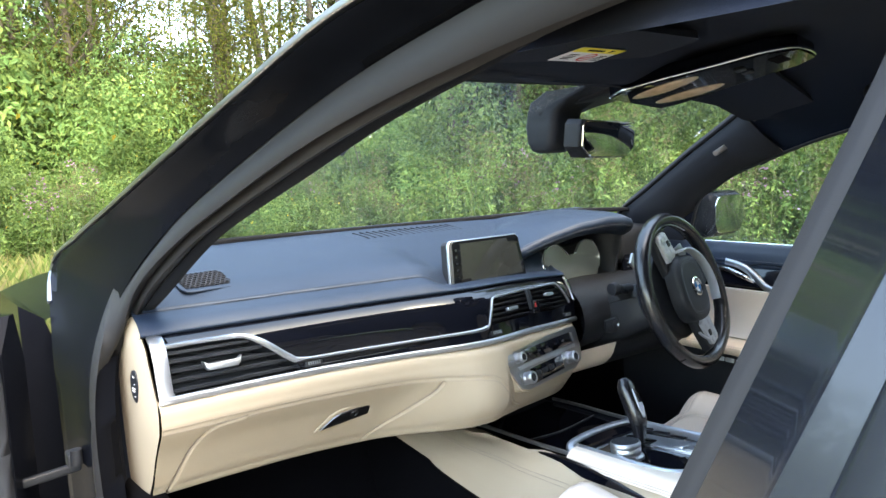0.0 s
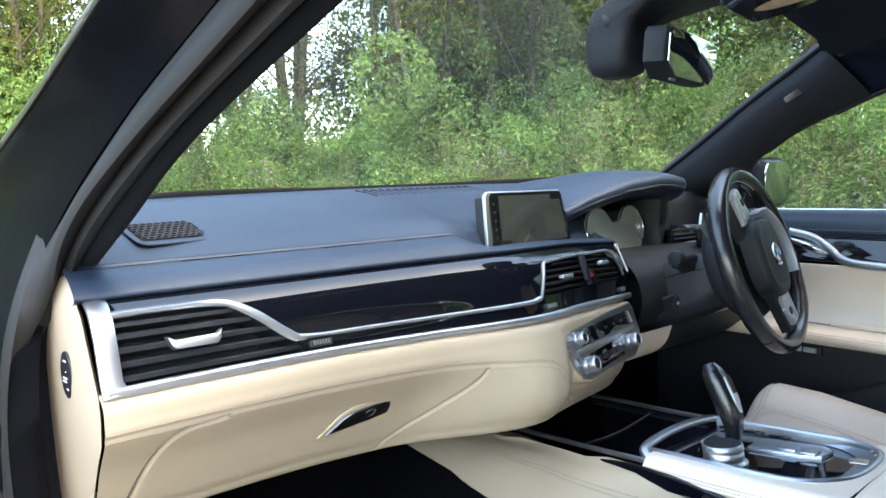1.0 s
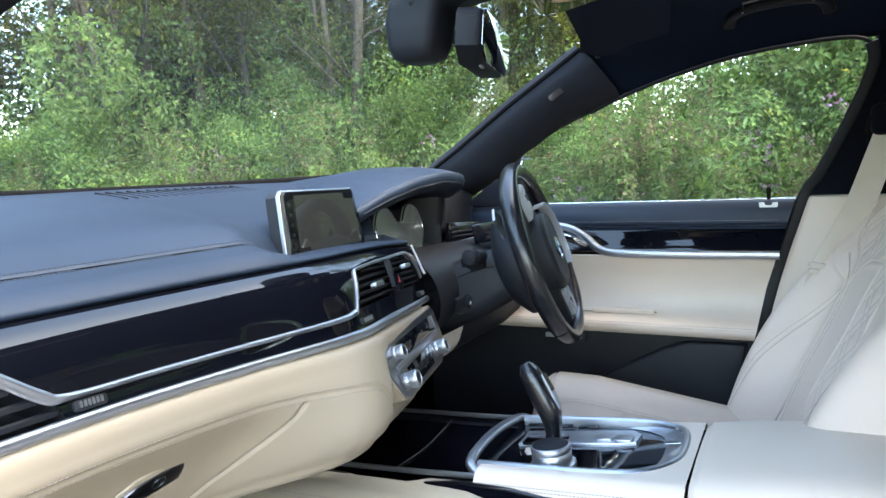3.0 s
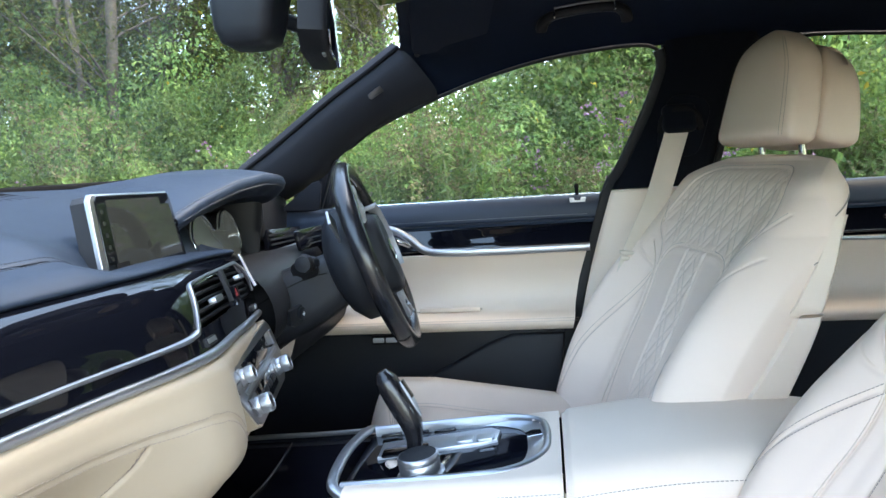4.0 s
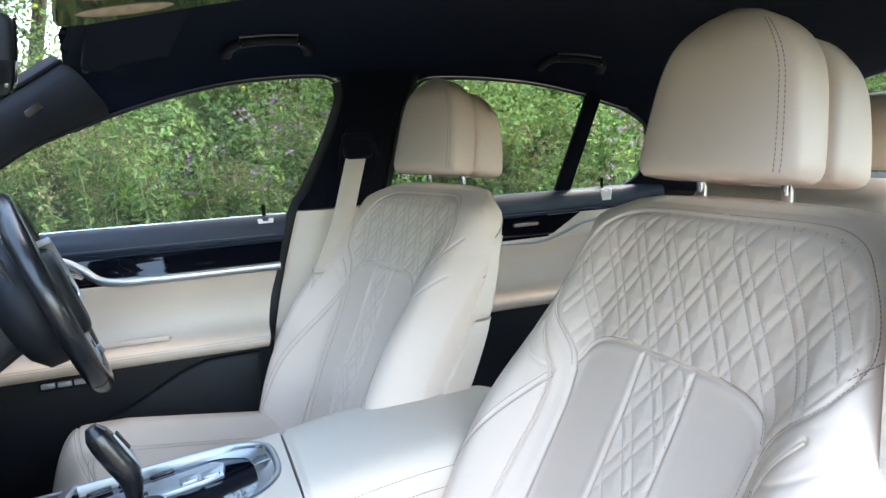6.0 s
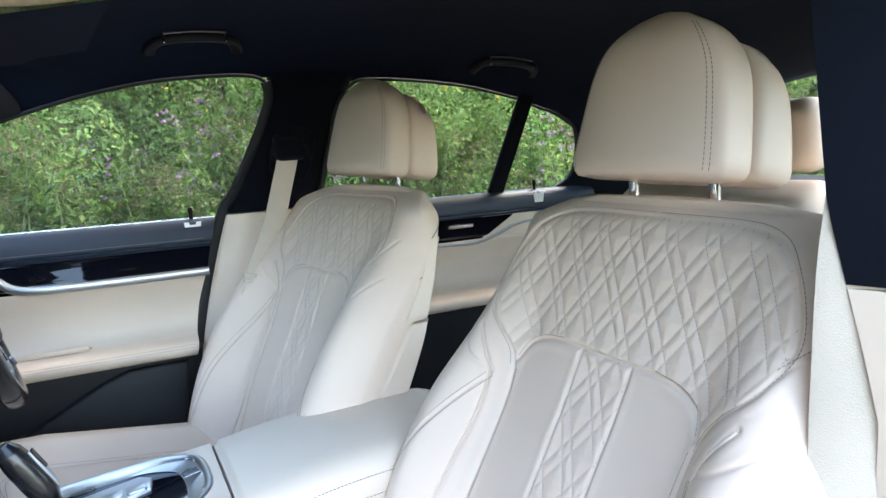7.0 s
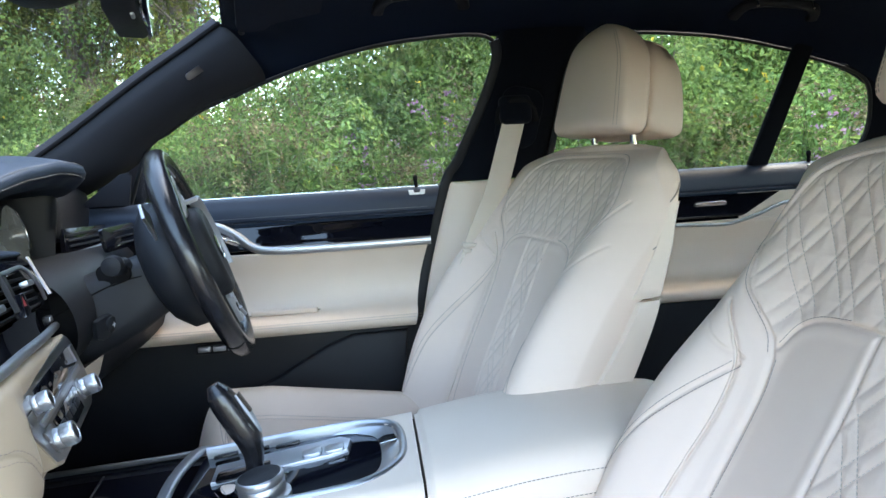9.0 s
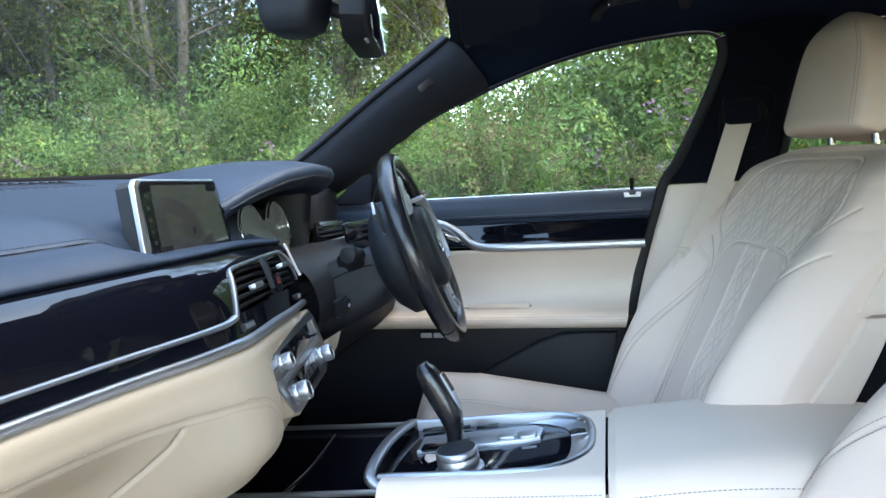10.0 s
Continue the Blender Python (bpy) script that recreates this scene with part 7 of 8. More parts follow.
plate("speaker_panel", pts, 0.022, Matrix(((0, 0, -1, 0.706), (1, 0, 0, 0), (0, 1, 0, 0), (0, 0, 0, 1))), SOFT_BLACK, door, "black raised lower cover", 0.008, 3)
mem = box("memory_switch_base", (0.012, 0.105, 0.022), pose(0.694, -0.175, 0.694), SOFT_BLACK, door, "black switch base", 0.003)
for k in range(3):
    box("memory_button", (0.008, 0.026, 0.011), pose(0.6865, -0.142 - 0.031 * k, 0.695), SILVER_PAINT, mem, "silver seat memory button", 0.0015)


def lock_pin(y, x):
    lp = thing("lock_pin", "black door lock pin in a pale plastic base on the ledge", "lock pin", m=pose(x, y, 1.004), group="door lock pins")
    lathe("pin", [(0.004, 0), (0.004, 0.016), (0.005, 0.018), (0.005, 0.026), (0.002, 0.029)], pose(0, 0, 0), BLACK_PRINT, lp, n=16)
    plate("pin_base", [(-0.014, -0.020), (0.014, -0.020), (0.018, 0.010), (0.008, 0.010), (0.006, 0.004), (-0.006, 0.004), (-0.008, 0.010), (-0.018, 0.010)], 0.003, Matrix(((0, 0, -1, -0.020), (-1, 0, 0, 0), (0, 1, 0, -0.012), (0, 0, 0, 1))), WHITE_PRINT, lp, "pale plastic base", 0.001)
    return lp


lock_pin(-0.615, 0.728)
lock_pin(-1.526, 0.722)

# rear door
door2 = thing("car_door", "closed rear door in shade with black trim and ivory panel", "car door", m=Matrix.Identity(4), group="car doors")
re2 = lambda z: -1.72
for nm, pr, mat, lab, n in (("belt_pad", P["pad"], PEBBLE, "blue-black leather window ledge", 34), ("ledge_lip", P["pad2"], PEBBLE, "blue-black leather lower lip", 8), ("door_panel", [(x, z) for x, z in P["panel"]], LEATHER_SMOOTH, "ivory leather rear door panel", 60), ("lower_panel", P["lower"], SOFT_BLACK, "black lower door panel", 34)):
    door_skin(nm, pr, -0.905, mat, lab, door2, n, re2)
door_skin("trim_panel", P["wood"], -0.905, GLOSS_BLACK, "piano black lacquered trim", door2, 34, lambda z: -1.355 - (z - 0.90) * 2.0)
door_skin("upper_panel", [(0.712, 0.952), (0.7080, 0.946), (0.7050, 0.90), (0.704, 0.888)], -1.345, LEATHER_SMOOTH, "ivory leather upper panel", door2, 12, re2)
sweep("silver_strip", [(0.6905, -0.91, 0.8935), (0.6905, -1.20, 0.884), (0.6905, -1.31, 0.880), (0.692, -1.385, 0.897), (0.694, -1.44, 0.917), (0.698, -1.50, 0.924), (0.700, -1.60, 0.926)], [(-0.0035, -0.004), (-0.0035, 0.001), (0.0, 0.002), (0.0035, 0.001), (0.0035, -0.004)], PANEL_GREY, door2, "satin aluminium strip", up=(-1, 0, 0), n=40, sharp=60)
plate("door_handle", rounded(0.075, 0.010, 0.0045, 4), 0.004, Matrix(((0, -0.38, -0.925, 0.7005), (-1, 0, 0, -1.275), (0, 0.925, -0.38, 0.928), (0, 0, 0, 1))), CHROME, door2, "chrome door handle", 0.0015)
box("window_switch", (0.008, 0.08, 0.012), pose(0.694, -1.02, 0.694), SATIN_SILVER, door2, "silver window switch", 0.002)

# outer sheet metal of the driver's side, closing the car
g = []
for y in np.linspace(0.6, -2.3, 40):
    g.append(curve_pts([(0.755, y, 1.0), (0.83, y, 0.97), (0.93, y, 0.80), (0.945, y, 0.60), (0.90, y, 0.35), (0.86, y, 0.22)], 20))
np_mesh("body_side", np.array(g).reshape(-1, 3), grid_faces(20, 40), PAINT, label="black painted car side", kind="structure", category="car body")

# open passenger door
pd = thing("car_door", "open passenger door with an ivory leather inner panel", "car door", m=Matrix.Translation((-0.905, 0.07, 0.0)) @ pose(0, 0, 0, 0, 0, 160), group="car doors")
loops = []
for x, w in ((0.0, 0.10), (0.03, 0.13), (0.5, 0.14), (0.95, 0.12), (1.0, 0.09)):
    loops.append([(x, -w / 2, 0.32), (x, w / 2 - 0.02, 0.30), (x, w / 2, 0.55), (x, w / 2, 0.98), (x, w / 2 - 0.05, 1.03), (x, -w / 2 + 0.03, 1.03), (x, -w / 2, 0.95)])
loft("door_body", loops, PAINT, pd, "black painted door shell", sharp=40)
box("door_panel", (0.85, 0.02, 0.26), pose(0.45, 0.078, 0.78), LEATHER_SMOOTH, pd, "ivory leather door panel", 0.008)
box("lower_panel", (0.85, 0.02, 0.30), pose(0.45, 0.078, 0.49), SOFT_BLACK, pd, "black lower door panel", 0.008)
box("belt_pad", (0.90, 0.04, 0.09), pose(0.46, 0.075, 0.975), PEBBLE, pd, "blue-black leather window ledge", 0.015)
sweep("edge_seal", [(0.004, 0.075, 0.32), (0.004, 0.085, 0.60), (0.004, 0.085, 0.95), (0.03, 0.07, 1.03)], rounded(0.02, 0.02, 0.006, 3), SOFT_BLACK, pd, "black rubber edge seal", n=30)

# ---- roof fittings ----
def grab(y0, y1, z0, z1, x):
    gh = thing("grab_handle", "black fabric-look grab handle with bright hinges above the window", "grab handle", m=Matrix.Identity(4), group="grab handles")
    ym, dz = (y0 + y1) / 2, (z1 - z0)
    sweep("handle_bar", [(x + 0.012, y0 + 0.026, z0 - 0.022), (x - 0.006, y0 + 0.020, z0 - 0.012), (x - 0.020, y0, z0 - 0.004), (x - 0.024, ym, (z0 + z1) / 2 - 0.001), (x - 0.020, y1, z1 - 0.004), (x - 0.006, y1 - 0.020, z1 - 0.012), (x + 0.012, y1 - 0.026, z1 - 0.022)], rounded(0.022, 0.016, 0.006, 4), HANDLE_GREY, gh, "charcoal handle bar", n=40)
    for y, z in ((y0, z0), (y1, z1)):
        box("hinge", (0.006, 0.004, 0.022), pose(x - 0.032, y, z - 0.002, 0, 25, 0), CHROME, gh, "bright hinge pin", 0.0015)
    sweep("handle_top", [(x - 0.034, y0, z0 + 0.006), (x - 0.036, ym, (z0 + z1) / 2 + 0.008), (x - 0.034, y1, z1 + 0.006)], rounded(0.008, 0.004, 0.0015, 3), DARK_METAL, gh, "dark trim line", n=16)
    return gh


grab(-0.578, -0.690, 1.364, 1.369, 0.545)
grab(-1.293, -1.410, 1.334, 1.325, 0.575)
lathe("coat_hook", [(0.010, 0), (0.010, 0.004), (0.004, 0.006), (0.003, 0.014), (0.006, 0.018)], Matrix.Translation((0.500, -0.52, 1.402)) @ pose(0, 0, 0, 180), PILLAR_PLASTIC, None, "small black roof plug", n=16, category="roof plug")


def visor(cx, cy, cz, w, d, rx, ry, rz, label):
    vs = thing("sun_visor", label, "sun visor", m=Matrix.Translation((cx, cy, cz)) @ pose(0, 0, 0, rx, ry, rz), group="sun visors")
    plate("visor_panel", rounded(w, d, 0.03, 5), 0.014, pose(0, 0, -0.014), ROOF_FABRIC, vs, "black textile panel", 0.006, 3)
    tube("visor_rod", [(-w / 2 + 0.01, d / 2 - 0.01, -0.004), (w / 2 + 0.02, d / 2 - 0.01, -0.004)], 0.006, SOFT_BLACK, vs, n=8)
    return vs


visor(0.400, -0.395, 1.366, 0.34, 0.15, -9, 10, 10, "black textile sun visor folded up against the roof")
pv_ = visor(-0.215, -0.515, 1.397, 0.38, 0.16, -9, -4, 13, "black textile sun visor with a warning label")
lm = pose(0.0, 0.015, -0.0150, 180, 0, 180)
lab = plate("warning_label", rounded(0.125, 0.058, 0.003, 2), 0.0005, lm, WHITE_PRINT, pv_, "white and yellow airbag warning label", 0)
plate("label_header", rounded(0.125, 0.018, 0.002, 2), 0.0003, lm @ pose(0, -0.020, 0.0005), YELLOW_PRINT, lab, "yellow warning strip", 0)
plate("label_triangle", [(-0.006, -0.005), (0.006, -0.005), (0, 0.006)], 0.0003, lm @ pose(-0.030, -0.020, 0.0008), BLACK_PRINT, lab, "", 0)
plate("label_text", rounded(0.045, 0.006, 0.001, 1), 0.0003, lm @ pose(0.012, -0.020, 0.0008), BLACK_PRINT, lab, "", 0)
lathe("label_ring", [(0.013, 0), (0.016, 0), (0.016, 0.0003), (0.013, 0.0003)], lm @ pose(-0.010, 0.008, 0.0006), RED_PRINT, lab, n=28, caps=False)
plate("label_bar", rounded(0.026, 0.003, 0.001, 1), 0.0003, lm @ pose(-0.010, 0.008, 0.0007, 0, 0, 40), RED_PRINT, lab, "", 0)
for k in range(4):
    plate("label_text", rounded(0.026 - 0.003 * (k % 2), 0.0022, 0.0004, 1), 0.0003, lm @ pose(0.036, 0.000 + 0.006 * k, 0.0006), BLACK_PRINT, lab, "", 0)
    plate("label_text", rounded(0.020, 0.0022, 0.0004, 1), 0.0003, lm @ pose(-0.045, 0.000 + 0.006 * k, 0.0006), BLACK_PRINT, lab, "", 0)

# overhead lamp console
oc = thing("overhead_console", "black overhead console with two reading lamps and chrome edging", "lamp console", m=Matrix.Translation((0.130, -0.452, 1.388)) @ pose(0, 0, 0, -10, 3, 8))
oo = [(-0.085, 0.135), (0.095, 0.135), (0.105, 0.10), (0.095, 0.03), (0.082, -0.06), (0.078, -0.13), (0.055, -0.165), (-0.020, -0.165), (-0.055, -0.13), (-0.070, -0.06), (-0.095, 0.04), (-0.100, 0.10)]
plate("console_body", oo, 0.030, pose(0, 0, -0.026), GLOSS_BLACK, oc, "gloss black console body", 0.008, 3)
sweep("chrome_edge", [(x, y, -0.021) for x, y in oo + oo[:1]], rounded(0.005, 0.005, 0.0015, 3), CHROME, oc, "chrome edging", n=90)
for sgn in (-1, 1):
    bm = bmesh.new()
    bmesh.ops.create_uvsphere(bm, u_segments=24, v_segments=12, radius=1)
    bmesh.ops.scale(bm, vec=(0.024, 0.066, 0.006), verts=bm.verts)
    bmesh.ops.transform(bm, matrix=pose(sgn * 0.046, 0.050, -0.0255, 0, 0, sgn * 5), verts=bm.verts)
    part("reading_lamp", bm, LAMP_LENS, oc, "warm clear reading lamp lens")
for k in range(5):
    box("speaker_slot", (0.003, 0.022, 0.003), pose(-0.018 + 0.009 * k, -0.128, -0.0265), BLACK_PRINT, oc, "", 0.0008)
for k in range(2):
    plate("lamp_button", rounded(0.02, 0.016, 0.004), 0.003, pose(-0.014 + 0.032 * k, -0.07, -0.0285), SOFT_BLACK, oc, "black lamp button", 0.001)

# rear-view mirror and sensor housing
mir = thing("rear_view_mirror", "black frameless rear-view mirror on a stalk at the windscreen", "mirror", m=Matrix.Identity(4))
mm = Matrix.Translation((0.098, -0.272, 1.276)) @ pose(0, 0, 0, 0, 0, 13) @ pose(0, 0, 0, 95)
body = [(-0.078, -0.036), (0.078, -0.036), (0.108, -0.015), (0.108, 0.026), (0.098, 0.036), (-0.098, 0.036), (-0.108, 0.026), (-0.108, -0.015)]
plate("mirror_body", body, 0.036, mm @ pose(0, 0, -0.038), SOFT_BLACK, mir, "black mirror body", 0.010, 4)
plate("mirror_glass", [(x * 0.97, y * 0.93) for x, y in body], 0.003, mm @ pose(0, 0, -0.002), MIRROR, mir, "mirror glass", 0.0008)
box("mirror_button", (0.022, 0.006, 0.004), mm @ pose(-0.060, -0.0355, -0.010), SATIN_SILVER, mir, "silver button", 0.0015)
tube("mirror_stalk", [(0.088, -0.242, 1.284), (0.066, -0.212, 1.294), (0.040, -0.178, 1.302)], 0.010, SOFT_BLACK, mir, n=12)
sen = thing("sensor_housing", "black plastic camera and sensor housing behind the windscreen", "sensor housing", m=Matrix.Identity(4))
loops = []
for z, w, d, dy in ((1.277, 0.024, 0.022, -0.012), (1.283, 0.034, 0.032, -0.012), (1.300, 0.038, 0.038, -0.012), (1.330, 0.040, 0.042, -0.014), (1.356, 0.040, 0.044, -0.022), (1.375, 0.044, 0.06, -0.05), (1.392, 0.05, 0.07, -0.11)):
    loops.append([(0.030 + x, -0.168 + dy + y, z - 0.022) for x, y in rounded(w * 2, d * 2, 0.016, 4)])
loft("housing", loops, SOFT_BLACK, sen, "black plastic housing", sharp=50)
sweep("housing_arm", [(0.044, -0.17, 1.337), (0.06, -0.225, 1.355), (0.08, -0.29, 1.368), (0.10, -0.36, 1.380)], rounded(0.12, 0.03, 0.01, 3), SOFT_BLACK, sen, "black cover to the roof", n=20)

# door mirror outside
wm_ = thing("door_mirror", "black painted door mirror outside the window", "mirror", m=Matrix.Translation((0.960, 0.060, 1.065)) @ pose(0, 0, 0, 0, 0, 6))
bm = bmesh.new()
bmesh.ops.create_cube(bm, size=1)
bmesh.ops.scale(bm, vec=(0.21, 0.11, 0.14), verts=bm.verts)
bmesh.ops.bevel(bm, geom=bm.edges[:], offset=0.038, segments=6, affect="EDGES", profile=0.6)
part("mirror_shell", bm, PAINT, wm_, "black painted shell")
plate("mirror_glass", rounded(0.175, 0.112, 0.035, 6), 0.003, Matrix(((1, 0, 0, 0), (0, 0, -1, -0.0555), (0, 1, 0, 0), (0, 0, 0, 1))), MIRROR, wm_, "mirror glass", 0.001)
tube("mirror_foot", [(-0.09, 0.02, -0.05), (-0.14, 0.03, -0.07), (-0.20, 0.03, -0.075)], 0.022, PAINT, wm_, "black mirror foot", n=12)
# ---- outside ----
rng = np.random.default_rng(7)


def leaf_material(name, cols, trans=0.48, warm=1.0):
    m = bpy.data.materials.new(name)
    m.use_nodes = True
    nt = m.node_tree
    p = nt.nodes["Principled BSDF"]
    geo = nt.nodes.new("ShaderNodeNewGeometry")
    obi = nt.nodes.new("ShaderNodeObjectInfo")
    ramp = nt.nodes.new("ShaderNodeValToRGB")
    els = ramp.color_ramp.elements
    while len(els) < len(cols):
        els.new(0.5)
    for k, c in enumerate(cols):
        els[k].position = k / (len(cols) - 1)
        els[k].color = (c[0] * warm, c[1], c[2], 1)
    nt.links.new(geo.outputs["Random Per Island"], ramp.inputs[0])
    tint = nt.nodes.new("ShaderNodeMapRange")
    tint.inputs["To Min"].default_value, tint.inputs["To Max"].default_value = 0.78, 1.22
    nt.links.new(obi.outputs["Random"], tint.inputs["Value"])
    mul = nt.nodes.new("ShaderNodeVectorMath")
    mul.operation = "SCALE"
    nt.links.new(ramp.outputs[0], mul.inputs[0])
    nt.links.new(tint.outputs[0], mul.inputs["Scale"])
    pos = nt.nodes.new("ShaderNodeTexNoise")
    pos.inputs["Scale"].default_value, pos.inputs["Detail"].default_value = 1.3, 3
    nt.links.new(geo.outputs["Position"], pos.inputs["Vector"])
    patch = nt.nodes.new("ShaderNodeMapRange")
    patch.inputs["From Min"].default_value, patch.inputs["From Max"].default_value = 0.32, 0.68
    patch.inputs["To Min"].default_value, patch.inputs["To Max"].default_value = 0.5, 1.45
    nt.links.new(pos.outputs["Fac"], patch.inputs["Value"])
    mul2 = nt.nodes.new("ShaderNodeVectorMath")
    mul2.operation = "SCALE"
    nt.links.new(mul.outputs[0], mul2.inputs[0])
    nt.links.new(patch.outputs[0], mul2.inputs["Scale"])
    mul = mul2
    nt.links.new(mul.outputs[0], p.inputs["Base Color"])
    p.inputs["Roughness"].default_value = 0.65
    p.inputs["Specular IOR Level"].default_value = 0.12
    tr = nt.nodes.new("ShaderNodeBsdfTranslucent")
    nt.links.new(mul.outputs[0], tr.inputs[0])
    mix = nt.nodes.new("ShaderNodeMixShader")
    mix.inputs[0].default_value = trans
    nt.links.new(p.outputs[0], mix.inputs[1])
    nt.links.new(tr.outputs[0], mix.inputs[2])
    nt.links.new(mix.outputs[0], nt.nodes["Material Output"].inputs[0])
    return m


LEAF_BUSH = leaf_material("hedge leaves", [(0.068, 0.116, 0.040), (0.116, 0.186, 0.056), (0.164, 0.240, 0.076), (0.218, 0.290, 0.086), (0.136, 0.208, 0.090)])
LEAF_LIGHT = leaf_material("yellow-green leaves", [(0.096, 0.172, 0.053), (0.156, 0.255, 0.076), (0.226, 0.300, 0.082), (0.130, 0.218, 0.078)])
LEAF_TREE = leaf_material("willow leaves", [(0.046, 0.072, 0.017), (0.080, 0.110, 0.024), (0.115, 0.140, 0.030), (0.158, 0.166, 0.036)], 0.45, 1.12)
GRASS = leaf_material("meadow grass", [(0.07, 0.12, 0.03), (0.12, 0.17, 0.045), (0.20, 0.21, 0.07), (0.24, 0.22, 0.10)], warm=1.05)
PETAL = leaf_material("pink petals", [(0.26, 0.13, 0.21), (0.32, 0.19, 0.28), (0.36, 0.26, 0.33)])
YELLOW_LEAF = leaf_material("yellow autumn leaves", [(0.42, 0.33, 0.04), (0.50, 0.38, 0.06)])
BARK = material("grey-brown bark", (0.10, 0.078, 0.055), 0.95, var=0.35, scale=14, grain=0.9, grain_scale=120)
STEM = material("green stems", (0.10, 0.12, 0.04), 0.7, var=0.2, scale=20)
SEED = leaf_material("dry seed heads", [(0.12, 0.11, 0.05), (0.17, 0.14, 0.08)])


def leaves(pts, normals, size, aspect, bend=0.25):
    """Arrays for leaves, two folded halves each, at pts, facing roughly along normals."""
    n = len(pts)
    nn = normals + rng.normal(0, 0.55, (n, 3))
    nn /= np.linalg.norm(nn, axis=1)[:, None]
    t = rng.normal(0, 1, (n, 3))
    t[:, 2] -= 0.5
    t -= nn * (t * nn).sum(1)[:, None]
    t /= np.linalg.norm(t, axis=1)[:, None]
    b = np.cross(nn, t)
    L = size * rng.uniform(0.6, 1.4, n)[:, None]
    W = L * aspect
    base, tip = pts, pts + t * L - nn * L * bend * 0.5
    l = pts + t * L * 0.45 + b * W * 0.5 + nn * L * bend * 0.3
    r = pts + t * L * 0.45 - b * W * 0.5 + nn * L * bend * 0.3
    v = np.stack([base, l, tip, r], 1).reshape(-1, 3)
    k = np.arange(n)[:, None] * 4
    return v, np.concatenate([k + np.array([0, 1, 2, 3])], 1)


def shell_points(n, rad, squash, lumps=7):
    """Points in an uneven crown: several overlapping lumps, thicker at their skins."""
    c = rng.normal(0, 0.45, (lumps, 3)) * rad * np.array([1, 1, squash])
    c[:, 2] = np.abs(c[:, 2])
    rr = rad * rng.uniform(0.38, 0.7, lumps)
    i = rng.integers(0, lumps, n)
    d = rng.normal(0, 1, (n, 3))
    d /= np.linalg.norm(d, axis=1)[:, None]
    k = rng.uniform(0.45, 1.0, n) ** 0.5
    p = c[i] + d * (rr[i] * k)[:, None] * np.array([1, 1, squash])
    return p, d


def bush(h, n, mat, leaf, aspect, flowers=0, yellow=0):
    ob = thing("bush", "dense wild hedge shrub with mixed green leaves", "bush", group="hedge shrubs")
    p, d = shell_points(n, h * 0.55, 1.05, 9)
    p[:, 2] += h * 0.30
    p = p[p[:, 2] > 0.02]
    d = d[:len(p)] * np.array([1, 1, 0.6]) + np.array([0, 0, 0.5])
    v, f = leaves(p, d, leaf, aspect)
    np_mesh("foliage", v, f, mat, ob, smooth=False, kind="stuff")
    if yellow:
        q = p[rng.choice(len(p), yellow)] * 1.03
        v, f = leaves(q, rng.normal(0, 1, (len(q), 3)), leaf * 1.1, aspect)
        np_mesh("yellow_leaves", v, f, YELLOW_LEAF, ob, "yellowing leaves", smooth=False, kind="stuff")
    for k in range(7):
        a = rng.uniform(0, 6.28)
        e = h * rng.uniform(0.5, 0.95)
        tube("branch", [(0, 0, 0), (0.12 * h * math.cos(a), 0.12 * h * math.sin(a), e * 0.45), (0.28 * h * math.cos(a), 0.28 * h * math.sin(a), e)], 0.012, BARK, ob, n=8, sides=5, scale=[1.2, 0.8, 0.3])
    return ob


def flower_plant(h, pink):
    ob = thing("flowering_plant", "tall balsam plant with pink flowers and lance-shaped leaves" if pink else "tall weed with dry brownish seed heads", "wild plant", group="wild flowers")
    pts, nor, fl = [], [], []
    for s in range(9):
        a, lean = rng.uniform(0, 6.28), rng.uniform(0.05, 0.28)
        x0, y0 = rng.normal(0, 0.10, 2)
        hh = h * rng.uniform(0.7, 1.1)
        top = np.array([x0 + lean * hh * math.cos(a), y0 + lean * hh * math.sin(a), hh])
        tube("stem", [(x0, y0, 0), tuple((np.array([x0, y0, 0]) * 0.45 + top * 0.55) + np.array([0, 0, 0.05])), tuple(top)], 0.006, STEM, ob, n=6, sides=5, scale=[1.2, 0.8, 0.4])
        for k in range(70):
            t = rng.uniform(0.15, 0.98)
            q = np.array([x0, y0, 0]) * (1 - t) + top * t
            w = rng.normal(0, 1, 3) * np.array([1, 1, 0.2])
            w /= np.linalg.norm(w)
            pts.append(q + w * 0.07 * (1.2 - t))
            nor.append(w * 0.4 + np.array([0, 0, 1.0]))
        for k in range(5 if pink else 10):
            fl.append(top + rng.normal(0, 1, 3) * np.array([0.05, 0.05, 0.06]))
    v, f = leaves(np.array(pts), np.array(nor), 0.058, 0.40)
    np_mesh("leaves", v, f, LEAF_LIGHT if pink else LEAF_BUSH, ob, smooth=False, kind="stuff")
    fl = np.array(fl)
    fl = np.repeat(fl, 4, 0) + rng.normal(0, 0.010, (len(fl) * 4, 3))
    v, f = leaves(fl, rng.normal(0, 1, fl.shape), 0.024 if pink else 0.020, 0.8)
    np_mesh("blossom", v, f, PETAL if pink else SEED, ob, "pale pink flower clusters" if pink else "brownish seed heads", smooth=False, kind="stuff")
    return ob


